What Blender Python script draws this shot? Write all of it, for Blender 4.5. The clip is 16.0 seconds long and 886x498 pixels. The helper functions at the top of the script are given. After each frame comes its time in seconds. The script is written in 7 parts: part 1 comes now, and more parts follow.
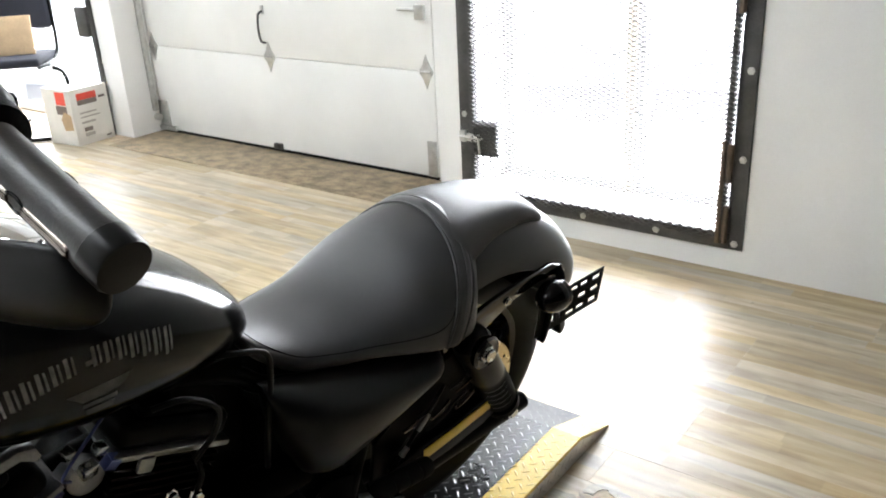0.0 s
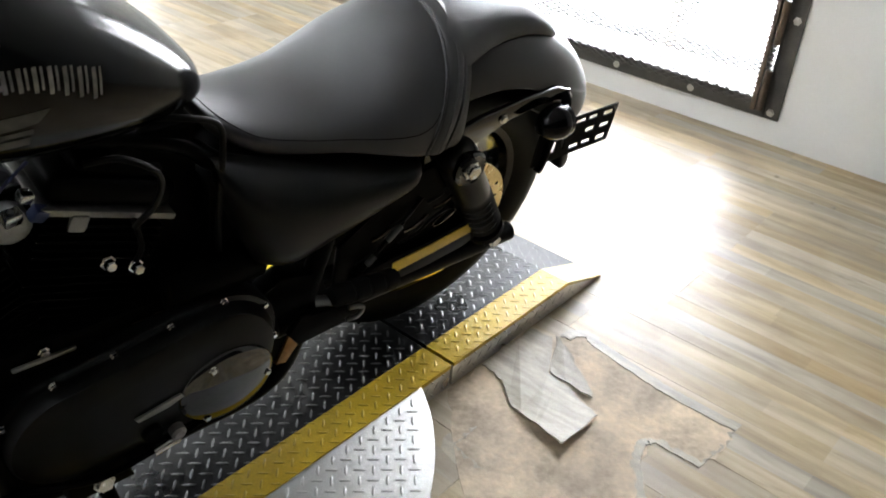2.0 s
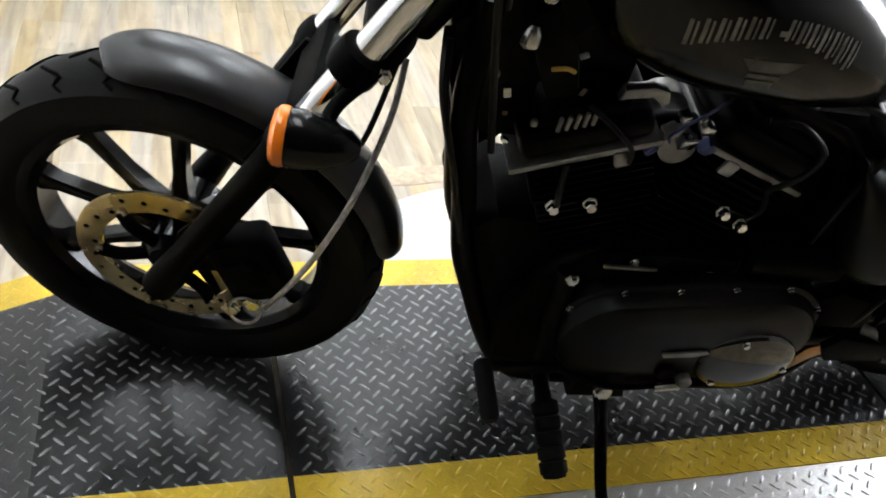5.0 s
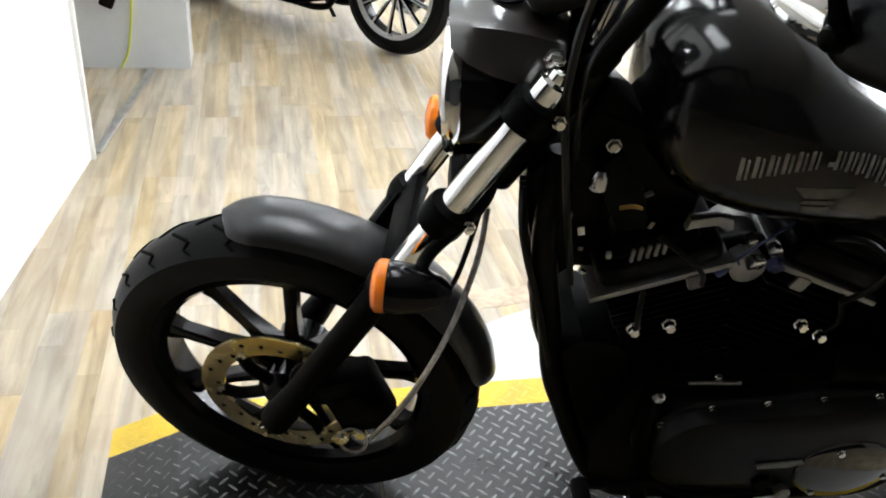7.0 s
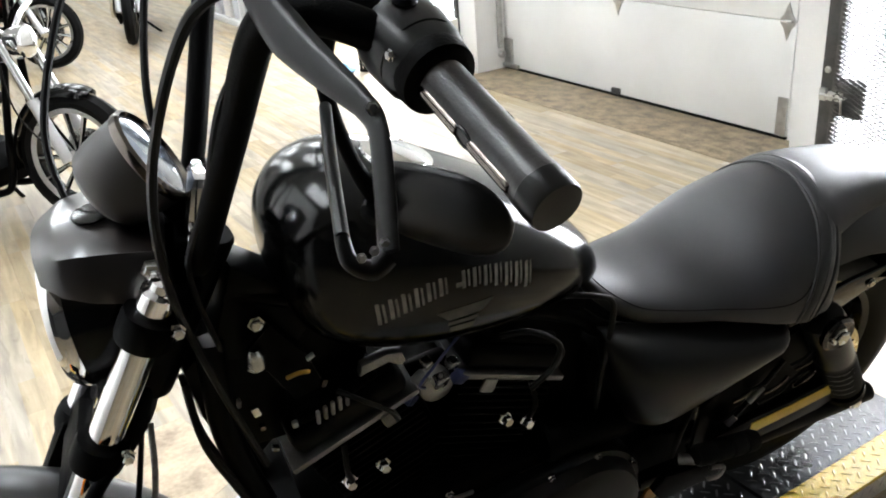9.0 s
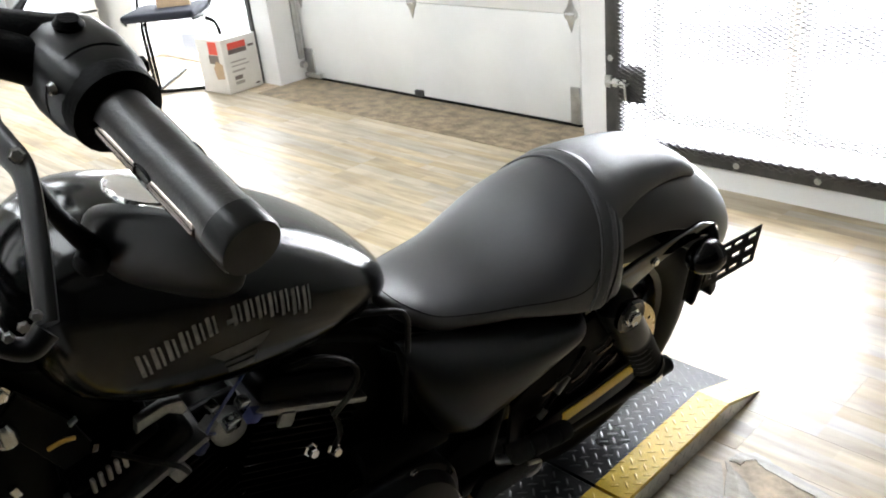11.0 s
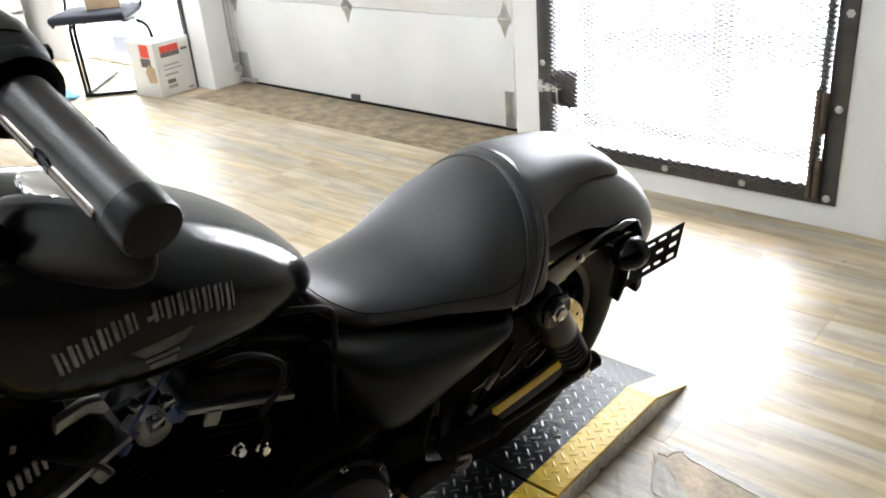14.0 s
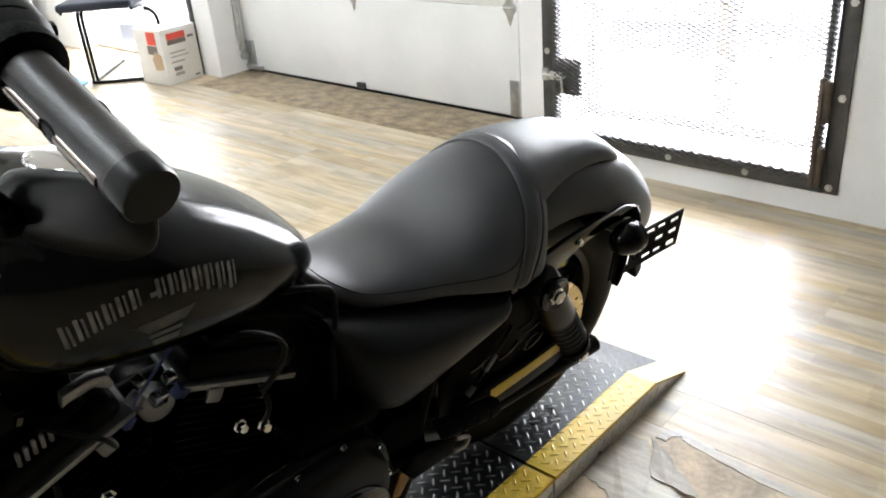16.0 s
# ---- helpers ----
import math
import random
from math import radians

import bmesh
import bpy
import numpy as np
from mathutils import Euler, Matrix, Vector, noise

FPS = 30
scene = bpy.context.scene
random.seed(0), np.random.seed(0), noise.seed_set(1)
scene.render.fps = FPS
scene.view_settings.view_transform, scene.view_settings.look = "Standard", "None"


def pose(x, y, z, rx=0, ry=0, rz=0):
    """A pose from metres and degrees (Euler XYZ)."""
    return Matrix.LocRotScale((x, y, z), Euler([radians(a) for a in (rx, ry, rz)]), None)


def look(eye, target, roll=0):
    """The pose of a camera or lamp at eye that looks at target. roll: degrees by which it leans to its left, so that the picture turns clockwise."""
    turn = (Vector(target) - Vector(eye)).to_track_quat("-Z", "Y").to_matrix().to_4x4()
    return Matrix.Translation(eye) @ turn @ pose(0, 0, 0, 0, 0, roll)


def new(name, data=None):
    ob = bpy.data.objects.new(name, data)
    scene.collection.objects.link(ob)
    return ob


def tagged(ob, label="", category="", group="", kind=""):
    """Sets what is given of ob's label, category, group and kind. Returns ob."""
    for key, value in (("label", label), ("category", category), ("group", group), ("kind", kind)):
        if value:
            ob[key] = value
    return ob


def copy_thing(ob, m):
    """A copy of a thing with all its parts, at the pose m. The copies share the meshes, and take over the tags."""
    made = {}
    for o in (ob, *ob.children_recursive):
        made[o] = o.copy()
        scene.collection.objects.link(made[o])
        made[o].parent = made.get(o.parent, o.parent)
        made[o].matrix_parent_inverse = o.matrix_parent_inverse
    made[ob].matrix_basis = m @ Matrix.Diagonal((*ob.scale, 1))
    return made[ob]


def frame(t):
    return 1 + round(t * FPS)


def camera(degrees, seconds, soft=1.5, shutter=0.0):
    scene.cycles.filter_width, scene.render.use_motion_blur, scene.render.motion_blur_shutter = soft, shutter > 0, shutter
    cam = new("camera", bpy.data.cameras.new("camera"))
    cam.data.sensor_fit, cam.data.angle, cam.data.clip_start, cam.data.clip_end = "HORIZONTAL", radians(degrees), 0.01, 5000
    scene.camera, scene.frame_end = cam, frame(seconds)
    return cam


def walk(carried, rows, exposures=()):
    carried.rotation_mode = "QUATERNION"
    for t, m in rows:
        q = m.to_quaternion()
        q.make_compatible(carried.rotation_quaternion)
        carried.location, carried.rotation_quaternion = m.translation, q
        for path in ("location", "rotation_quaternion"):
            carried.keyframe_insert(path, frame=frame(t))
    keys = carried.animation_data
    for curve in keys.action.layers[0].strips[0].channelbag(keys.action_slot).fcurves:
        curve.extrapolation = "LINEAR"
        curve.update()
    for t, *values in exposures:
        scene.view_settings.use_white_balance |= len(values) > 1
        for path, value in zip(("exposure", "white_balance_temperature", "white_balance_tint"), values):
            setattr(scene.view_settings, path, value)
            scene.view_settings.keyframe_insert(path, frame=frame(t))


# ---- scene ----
cam = camera(55.0, 16.0, 1.9)
PATH = [
    (0, (-0.632, -1.184, 1.335), (0.836, -0.066, 0.565), -2.9),
    (0.5, (-0.563, -1.207, 1.311), (0.831, -0.039, 0.477), -0.1),
    (1, (-0.526, -1.216, 1.268), (0.816, -0.075, 0.322), 0.2),
    (1.5, (-0.522, -1.214, 1.243), (0.804, -0.128, 0.212), 2.4),
    (2, (-0.532, -1.205, 1.222), (0.769, -0.134, 0.146), 3.7),
    (2.5, (-0.578, -1.168, 1.201), (0.601, -0.013, 0.072), 6.9),
    (3, (-0.632, -1.135, 1.192), (0.415, 0.109, 0.028), 8.9),
    (3.5, (-0.678, -1.111, 1.189), (0.273, 0.174, -0.013), 10.8),
    (4, (-0.726, -1.1, 1.188), (0.128, 0.246, -0.018), 12.6),
    (4.5, (-0.78, -1.091, 1.185), (-0.046, 0.313, -0.035), 12.9),
    (4.7, (-0.81, -1.088, 1.183), (-0.134, 0.349, -0.033), 13.4),
    (6.8, (-0.872, -1.148, 1.237), (-0.495, 0.495, 0.159), 7.8),
    (7, (-0.853, -1.152, 1.267), (-0.443, 0.514, 0.24), 4.9),
    (7.5, (-0.803, -1.165, 1.327), (-0.283, 0.556, 0.451), -0.6),
    (8, (-0.76, -1.172, 1.346), (-0.113, 0.536, 0.533), -3.0),
    (8.5, (-0.721, -1.163, 1.349), (0.052, 0.493, 0.535), -4.0),
    (9, (-0.679, -1.144, 1.344), (0.228, 0.427, 0.501), -4.9),
    (9.5, (-0.644, -1.14, 1.341), (0.387, 0.363, 0.517), -5.5),
    (10, (-0.626, -1.141, 1.339), (0.47, 0.307, 0.502), -5.5),
    (10.2, (-0.618, -1.141, 1.334), (0.5, 0.28, 0.479), -5.6),
    (12.3, (-0.577, -1.158, 1.331), (0.74, 0.09, 0.489), -6.0),
    (12.5, (-0.58, -1.16, 1.331), (0.738, 0.084, 0.486), -5.8),
    (13, (-0.58, -1.164, 1.327), (0.74, 0.075, 0.477), -5.9),
    (13.5, (-0.582, -1.168, 1.323), (0.741, 0.059, 0.461), -5.7),
    (14, (-0.591, -1.172, 1.324), (0.721, 0.067, 0.461), -4.9),
    (14.5, (-0.595, -1.18, 1.33), (0.731, 0.049, 0.474), -4.5),
    (15, (-0.596, -1.182, 1.325), (0.72, 0.056, 0.466), -4.7),
    (15.5, (-0.598, -1.189, 1.322), (0.706, 0.046, 0.443), -4.9),
    (16, (-0.601, -1.195, 1.321), (0.692, 0.049, 0.439), -4.8),
]
walk(cam, [(t, look(eye, target, roll)) for t, eye, target, roll in PATH])

from mathutils.bvhtree import BVHTree

# ---- light ----
world = bpy.data.worlds.new("world")
scene.world = world
world.use_nodes = True
wn = world.node_tree
sky = wn.nodes.new("ShaderNodeTexSky")
sky.sky_type = "NISHITA"
sky.sun_disc = False
sky.sun_elevation, sky.sun_rotation = radians(40), radians(100)
wn.links.new(sky.outputs[0], wn.nodes["Background"].inputs[0])
wn.nodes["Background"].inputs[1].default_value = 0.15
sun = new("sun", bpy.data.lights.new("sun", "SUN"))
sun.data.energy, sun.data.angle, sun.data.color = 1.2, radians(15), (1.0, 0.96, 0.9)
sun.matrix_world = look((0, 0, 0), (-0.15, -0.5, -0.6))


def area_lamp(name, eye, target, w, h, power, color=(1, 1, 1)):
    ob = new(name, bpy.data.lights.new(name, "AREA"))
    ob.data.shape, ob.data.size, ob.data.size_y = "RECTANGLE", w, h
    ob.data.energy, ob.data.color = power, color
    ob.matrix_world = look(eye, target)
    return ob


area_lamp("window_daylight", (3.5, 0.75, 1.55), (1.2, 0.0, 0.4), 3.0, 2.7, 1540, (0.91, 0.945, 1.0))
area_lamp("door_daylight", (2.6, 4.6, 1.1), (0.5, 3.6, 0.2), 1.5, 2.0, 140, (0.92, 0.955, 1.0))

# ---- materials ----


def mat(name, color, rough=0.5, metal=0.0, var=0.12, scale=6.0, bump=0.0, bscale=120.0, coat=0.0, rvar=0.1, spec=0.5, island=0.0, stretch=(1, 1, 1)):
    """A procedural surface: two scales of colour variation, uneven gloss and fine relief."""
    m = bpy.data.materials.new(name)
    m.use_nodes = True
    t = m.node_tree
    n, k = t.nodes, t.links
    b = n["Principled BSDF"]
    tc, mp = n.new("ShaderNodeTexCoord"), n.new("ShaderNodeMapping")
    mp.inputs["Scale"].default_value = stretch
    k.new(tc.outputs["Object"], mp.inputs[0])
    a, f = n.new("ShaderNodeTexNoise"), n.new("ShaderNodeTexNoise")
    a.inputs["Scale"].default_value, a.inputs["Detail"].default_value = scale, 6
    f.inputs["Scale"].default_value, f.inputs["Detail"].default_value = bscale, 4
    k.new(mp.outputs[0], a.inputs[0]), k.new(mp.outputs[0], f.inputs[0])
    mix = n.new("ShaderNodeMix")
    mix.data_type, mix.blend_type = "RGBA", "MIX"
    mix.inputs["A"].default_value = tuple(max(0, c * (1 - var)) for c in color) + (1,)
    mix.inputs["B"].default_value = tuple(min(1, c * (1 + var)) for c in color) + (1,)
    add = n.new("ShaderNodeMath")
    add.operation = "MULTIPLY_ADD"
    k.new(f.outputs["Fac"], add.inputs[0])
    add.inputs[1].default_value = 0.4
    sub = n.new("ShaderNodeMath")
    sub.operation = "SUBTRACT"
    k.new(a.outputs["Fac"], sub.inputs[0])
    sub.inputs[1].default_value = 0.2
    k.new(sub.outputs[0], add.inputs[2])
    con = n.new("ShaderNodeMapRange")
    con.inputs["From Min"].default_value, con.inputs["From Max"].default_value = 0.3, 0.7
    k.new(add.outputs[0], con.inputs[0]), k.new(con.outputs[0], mix.inputs["Factor"])
    out = mix.outputs["Result"]
    if island:
        g = n.new("ShaderNodeObjectInfo")
        hsv = n.new("ShaderNodeHueSaturation")
        r = n.new("ShaderNodeMapRange")
        r.inputs["To Min"].default_value, r.inputs["To Max"].default_value = 1 - island, 1 + island
        k.new(g.outputs["Random"], r.inputs[0]), k.new(r.outputs[0], hsv.inputs["Value"])
        k.new(out, hsv.inputs["Color"])
        out = hsv.outputs[0]
    k.new(out, b.inputs["Base Color"])
    rr = n.new("ShaderNodeMapRange")
    rr.inputs["To Min"].default_value, rr.inputs["To Max"].default_value = max(0, rough - rvar), min(1, rough + rvar)
    k.new(a.outputs["Fac"], rr.inputs[0]), k.new(rr.outputs[0], b.inputs["Roughness"])
    b.inputs["Metallic"].default_value = metal
    b.inputs["Specular IOR Level"].default_value = spec
    b.inputs["Coat Weight"].default_value = coat
    b.inputs["Coat Roughness"].default_value = 0.08
    if bump:
        bp = n.new("ShaderNodeBump")
        bp.inputs["Strength"].default_value, bp.inputs["Distance"].default_value = bump, 0.002
        k.new(f.outputs["Fac"], bp.inputs["Height"]), k.new(bp.outputs[0], b.inputs["Normal"])
    return m


def glow(name, color, strength):
    m = bpy.data.materials.new(name)
    m.use_nodes = True
    b = m.node_tree.nodes["Principled BSDF"]
    b.inputs["Base Color"].default_value = (*color, 1)
    b.inputs["Emission Color"].default_value = (*color, 1)
    b.inputs["Emission Strength"].default_value = strength
    return m


def glass(name, color=(1, 1, 1), rough=0.0, alpha=0.12):
    m = bpy.data.materials.new(name)
    m.use_nodes = True
    b = m.node_tree.nodes["Principled BSDF"]
    b.inputs["Base Color"].default_value = (*color, 1)
    b.inputs["Roughness"].default_value = rough
    b.inputs["Transmission Weight"].default_value = 1.0
    b.inputs["IOR"].default_value = 1.45
    b.inputs["Alpha"].default_value = alpha
    return m


def plank_wood():
    """Printed vinyl oak: long grain, knots and weathered grey streaks, every board with its own tone."""
    m = mat("vinyl_plank", (0.46, 0.385, 0.285), 0.40, var=0.18, scale=3.0, bump=0.12, bscale=60, rvar=0.07, stretch=(7, 0.7, 1))
    t = m.node_tree
    n, k = t.nodes, t.links
    b = n["Principled BSDF"]
    old = b.inputs["Base Color"].links[0].from_socket
    geo, tc = n.new("ShaderNodeObjectInfo"), n.new("ShaderNodeTexCoord")
    off = n.new("ShaderNodeVectorMath")
    off.operation = "MULTIPLY_ADD"
    k.new(geo.outputs["Random"], off.inputs[0])
    off.inputs[1].default_value = (17, 31, 0)
    k.new(tc.outputs["Object"], off.inputs[2])
    mp = n.new("ShaderNodeMapping")
    mp.inputs["Scale"].default_value = (19, 1.9, 1)
    k.new(off.outputs[0], mp.inputs[0])
    # printed laths, three to a board, each with its own tone and length
    sn = n.new("ShaderNodeVectorMath")
    sn.operation = "SNAP"
    sn.inputs[1].default_value = (0.0507, 10, 10)
    sh = n.new("ShaderNodeVectorMath")
    sh.operation = "ADD"
    sh.inputs[1].default_value = (0.0254, 0, 0)
    k.new(tc.outputs["Object"], sh.inputs[0])
    k.new(sh.outputs[0], sn.inputs[0])
    w1 = n.new("ShaderNodeTexWhiteNoise")
    w1.noise_dimensions = "4D"
    k.new(sn.outputs[0], w1.inputs["Vector"]), k.new(geo.outputs["Random"], w1.inputs["W"])
    sc = n.new("ShaderNodeVectorMath")
    sc.operation = "MULTIPLY_ADD"
    sc.inputs[1].default_value = (0, 0.9, 0)
    k.new(w1.outputs["Color"], sc.inputs[0]), k.new(sh.outputs[0], sc.inputs[2])
    s2 = n.new("ShaderNodeVectorMath")
    s2.operation = "SNAP"
    s2.inputs[1].default_value = (0.0507, 0.61, 10)
    k.new(sc.outputs[0], s2.inputs[0])
    w2 = n.new("ShaderNodeTexWhiteNoise")
    w2.noise_dimensions = "4D"
    k.new(s2.outputs[0], w2.inputs["Vector"]), k.new(geo.outputs["Random"], w2.inputs["W"])
    no = n.new("ShaderNodeTexNoise")
    no.inputs["Scale"].default_value, no.inputs["Detail"].default_value, no.inputs["Distortion"].default_value = 1.6, 12, 0.5
    k.new(mp.outputs[0], no.inputs[0])
    ramp = n.new("ShaderNodeValToRGB")
    e = ramp.color_ramp.elements
    e[0].position, e[0].color = 0.28, (0.20, 0.155, 0.10, 1)
    e[1].position, e[1].color = 0.74, (0.63, 0.54, 0.395, 1)
    e2 = e.new(0.5)
    e2.color = (0.43, 0.352, 0.22, 1)
    k.new(no.outputs["Fac"], ramp.inputs[0])
    mx = n.new("ShaderNodeMix")
    mx.data_type, mx.blend_type = "RGBA", "MIX"
    mx.inputs["Factor"].default_value = 0.62
    k.new(old, mx.inputs["A"]), k.new(ramp.outputs[0], mx.inputs["B"])
    hsv = n.new("ShaderNodeHueSaturation")
    r = n.new("ShaderNodeMapRange")
    r.inputs["To Min"].default_value, r.inputs["To Max"].default_value = 0.87, 1.08
    k.new(geo.outputs["Random"], r.inputs[0]), k.new(r.outputs[0], hsv.inputs["Value"])
    k.new(mx.outputs["Result"], hsv.inputs["Color"])
    lv = n.new("ShaderNodeMapRange")
    lv.inputs["To Min"].default_value, lv.inputs["To Max"].default_value = 0.82, 1.06
    ls = n.new("ShaderNodeMapRange")
    ls.inputs["To Min"].default_value, ls.inputs["To Max"].default_value = 0.65, 1.30
    k.new(w2.outputs["Value"], lv.inputs[0]), k.new(w1.outputs["Value"], ls.inputs[0])
    h2 = n.new("ShaderNodeHueSaturation")
    k.new(lv.outputs[0], h2.inputs["Value"]), k.new(ls.outputs[0], h2.inputs["Saturation"])
    # warm worn blotches, larger than a board
    pos, bn = n.new("ShaderNodeNewGeometry"), n.new("ShaderNodeTexNoise")
    bn.inputs["Scale"].default_value, bn.inputs["Detail"].default_value, bn.inputs["Distortion"].default_value = 3.2, 6, 0.8
    k.new(pos.outputs["Position"], bn.inputs["Vector"])
    bf = n.new("ShaderNodeMapRange")
    for key, val in (("From Min", 0.50), ("From Max", 0.72), ("To Min", 0.0), ("To Max", 0.5)):
        bf.inputs[key].default_value = val
    k.new(bn.outputs["Fac"], bf.inputs[0])
    wm = n.new("ShaderNodeMix")
    wm.data_type = "RGBA"
    wm.inputs["B"].default_value = (0.33, 0.235, 0.14, 1)
    k.new(bf.outputs[0], wm.inputs["Factor"]), k.new(hsv.outputs[0], wm.inputs["A"])
    # short dark grain marks and knots along the boards
    km = n.new("ShaderNodeMapping")
    km.inputs["Scale"].default_value = (30, 5, 1)
    k.new(off.outputs[0], km.inputs[0])
    kn = n.new("ShaderNodeTexNoise")
    kn.inputs["Scale"].default_value, kn.inputs["Detail"].default_value, kn.inputs["Distortion"].default_value = 1.0, 5, 1.2
    k.new(km.outputs[0], kn.inputs[0])
    kf = n.new("ShaderNodeMapRange")
    for key, val in (("From Min", 0.60), ("From Max", 0.74), ("To Min", 0.0), ("To Max", 0.32)):
        kf.inputs[key].default_value = val
    k.new(kn.outputs["Fac"], kf.inputs[0])
    kx = n.new("ShaderNodeMix")
    kx.data_type = "RGBA"
    kx.inputs["B"].default_value = (0.11, 0.072, 0.038, 1)
    k.new(kf.outputs[0], kx.inputs["Factor"]), k.new(wm.outputs["Result"], kx.inputs["A"])
    k.new(kx.outputs["Result"], h2.inputs["Color"])
    k.new(h2.outputs[0], b.inputs["Base Color"])
    return m


M_PLANK = plank_wood()
M_SUB = mat("floor_underlay", (0.5, 0.4, 0.285), 0.7, var=0.4, scale=9, bump=0.5, bscale=60)
M_FLAKE = mat("vinyl_flake_grey", (0.36, 0.32, 0.25), 0.5, var=0.3, scale=9, bump=0.2, bscale=90, stretch=(6, 1, 1))
M_PLY = mat("worn_plywood", (0.23, 0.175, 0.11), 0.55, var=0.55, scale=11, bump=0.3, bscale=70, stretch=(1.6, 1, 1))
M_WALL = mat("white_wall_paint", (0.82, 0.82, 0.81), 0.6, var=0.04, scale=3, bump=0.12, bscale=180)
M_GREYWALL = mat("grey_wall_paint", (0.62, 0.63, 0.63), 0.6, var=0.05, scale=3, bump=0.12, bscale=180)
M_TRIM = mat("white_trim_paint", (0.82, 0.82, 0.80), 0.35, var=0.04, scale=5, bump=0.05, bscale=60)
M_DOOR = mat("white_door_steel", (0.82, 0.82, 0.8), 0.42, var=0.05, scale=2.5, bump=0.1, bscale=250)
M_CEIL = mat("ceiling_paint", (0.52, 0.52, 0.51), 0.8, var=0.04, scale=4, bump=0.1, bscale=100)
M_GALV = mat("galvanised_steel", (0.55, 0.55, 0.54), 0.4, 1.0, var=0.15, scale=30, bump=0.1, bscale=200)
M_RUBBER = mat("black_rubber_seal", (0.004, 0.004, 0.004), 0.8, var=0.2, scale=20, spec=0.15)
M_IRON = mat("dark_steel_frame", (0.085, 0.085, 0.085), 0.5, 0.6, var=0.25, scale=15, bump=0.2, bscale=150)
M_RUST = mat("rusty_hinge_steel", (0.10, 0.075, 0.055), 0.6, 0.5, var=0.4, scale=20, bump=0.3, bscale=150)
M_MESH = mat("expanded_steel", (0.10, 0.10, 0.10), 0.45, 0.7, var=0.2, scale=20)
M_GLASS = glass("window_glass")
M_PLATE = mat("black_tread_plate", (0.034, 0.034, 0.034), 0.30, 0.75, var=0.3, scale=5, bump=0.15, bscale=200, rvar=0.14)
M_LUG = mat("worn_tread_lug", (0.17, 0.17, 0.17), 0.3, 0.9, var=0.4, scale=10)
M_YEL = mat("yellow_safety_paint", (0.66, 0.44, 0.018), 0.40, var=0.22, scale=7, bump=0.1, bscale=200, spec=0.45)


def paint_borders(m, middle, half, color):
    """Paints what lies further than half from the line y = middle, leaving bare metal between."""
    n, k = m.node_tree.nodes, m.node_tree.links
    b = n["Principled BSDF"]
    old = b.inputs["Base Color"].links[0].from_socket
    tc, sp = n.new("ShaderNodeTexCoord"), n.new("ShaderNodeSeparateXYZ")
    d, g = n.new("ShaderNodeMath"), n.new("ShaderNodeMath")
    d.operation, g.operation = "SUBTRACT", "COMPARE"
    d.inputs[1].default_value, g.inputs[1].default_value, g.inputs[2].default_value = middle, 0.0, half
    k.new(tc.outputs["Object"], sp.inputs[0]), k.new(sp.outputs["Y"], d.inputs[0]), k.new(d.outputs[0], g.inputs[0])
    mx, mt = n.new("ShaderNodeMix"), n.new("ShaderNodeMath")
    mx.data_type = "RGBA"
    mx.inputs["A"].default_value = (*color, 1)
    k.new(g.outputs[0], mx.inputs["Factor"]), k.new(old, mx.inputs["B"]), k.new(mx.outputs["Result"], b.inputs["Base Color"])
    mt.operation, mt.inputs[1].default_value = "MULTIPLY", b.inputs["Metallic"].default_value
    k.new(g.outputs[0], mt.inputs[0]), k.new(mt.outputs[0], b.inputs["Metallic"])


paint_borders(M_LUG, -0.06, 0.22, (0.70, 0.49, 0.05))
M_SKIRT = mat("aluminium_skirt", (0.80, 0.79, 0.76), 0.30, 0.9, var=0.15, scale=9, bump=0.1, bscale=200)
M_RAMP = mat("worn_ramp_plate", (0.045, 0.045, 0.045), 0.55, 0.0, var=0.4, scale=14, bump=0.15, bscale=250, spec=0.15)
# ramp yellow: scuffs, with window glare painted in as a paler tone
M_RAMPYEL = mat("scuffed_glare_yellow", (0.55, 0.42, 0.16), 0.55, 0.0, var=0.3, scale=16, bump=0.12, bscale=200, spec=0.3)
M_ALU = mat("aluminium_tread_plate", (0.60, 0.60, 0.59), 0.5, 0.4, var=0.12, scale=6, bump=0.1, bscale=300)
M_ALUG = mat("aluminium_lug", (0.72, 0.72, 0.71), 0.3, 0.7, var=0.1, scale=10)

M_TANK = mat("satin_black_paint", (0.0022, 0.0022, 0.002), 0.15, var=0.15, scale=3, rvar=0.03, spec=0.3)
M_FENDER = mat("satin_black_fender", (0.012, 0.012, 0.0125), 0.33, var=0.15, scale=4, rvar=0.04, spec=0.6)
M_FFEND = mat("satin_charcoal_fender", (0.008, 0.008, 0.0085), 0.29, 0.0, var=0.15, scale=4, rvar=0.05, spec=0.5)
M_BLACK = mat("black_wrinkle_paint", (0.0011, 0.0011, 0.0011), 0.5, var=0.25, scale=12, bump=0.25, bscale=500, spec=0.035)
M_GLOSS = mat("gloss_black_paint", (0.0015, 0.0015, 0.0015), 0.16, var=0.2, scale=6, rvar=0.04, spec=0.2)
M_FRAME = mat("black_frame_paint", (0.0012, 0.0012, 0.0012), 0.35, var=0.2, scale=8, spec=0.06)
M_CHROME = mat("chrome", (0.86, 0.86, 0.86), 0.07, 1.0, var=0.02, scale=5, rvar=0.03)
M_STEEL = mat("zinc_bolt", (0.62, 0.62, 0.60), 0.25, 1.0, var=0.12, scale=40)
M_CAST = mat("cast_aluminium", (0.26, 0.26, 0.255), 0.42, 0.8, var=0.25, scale=25, bump=0.2, bscale=300)
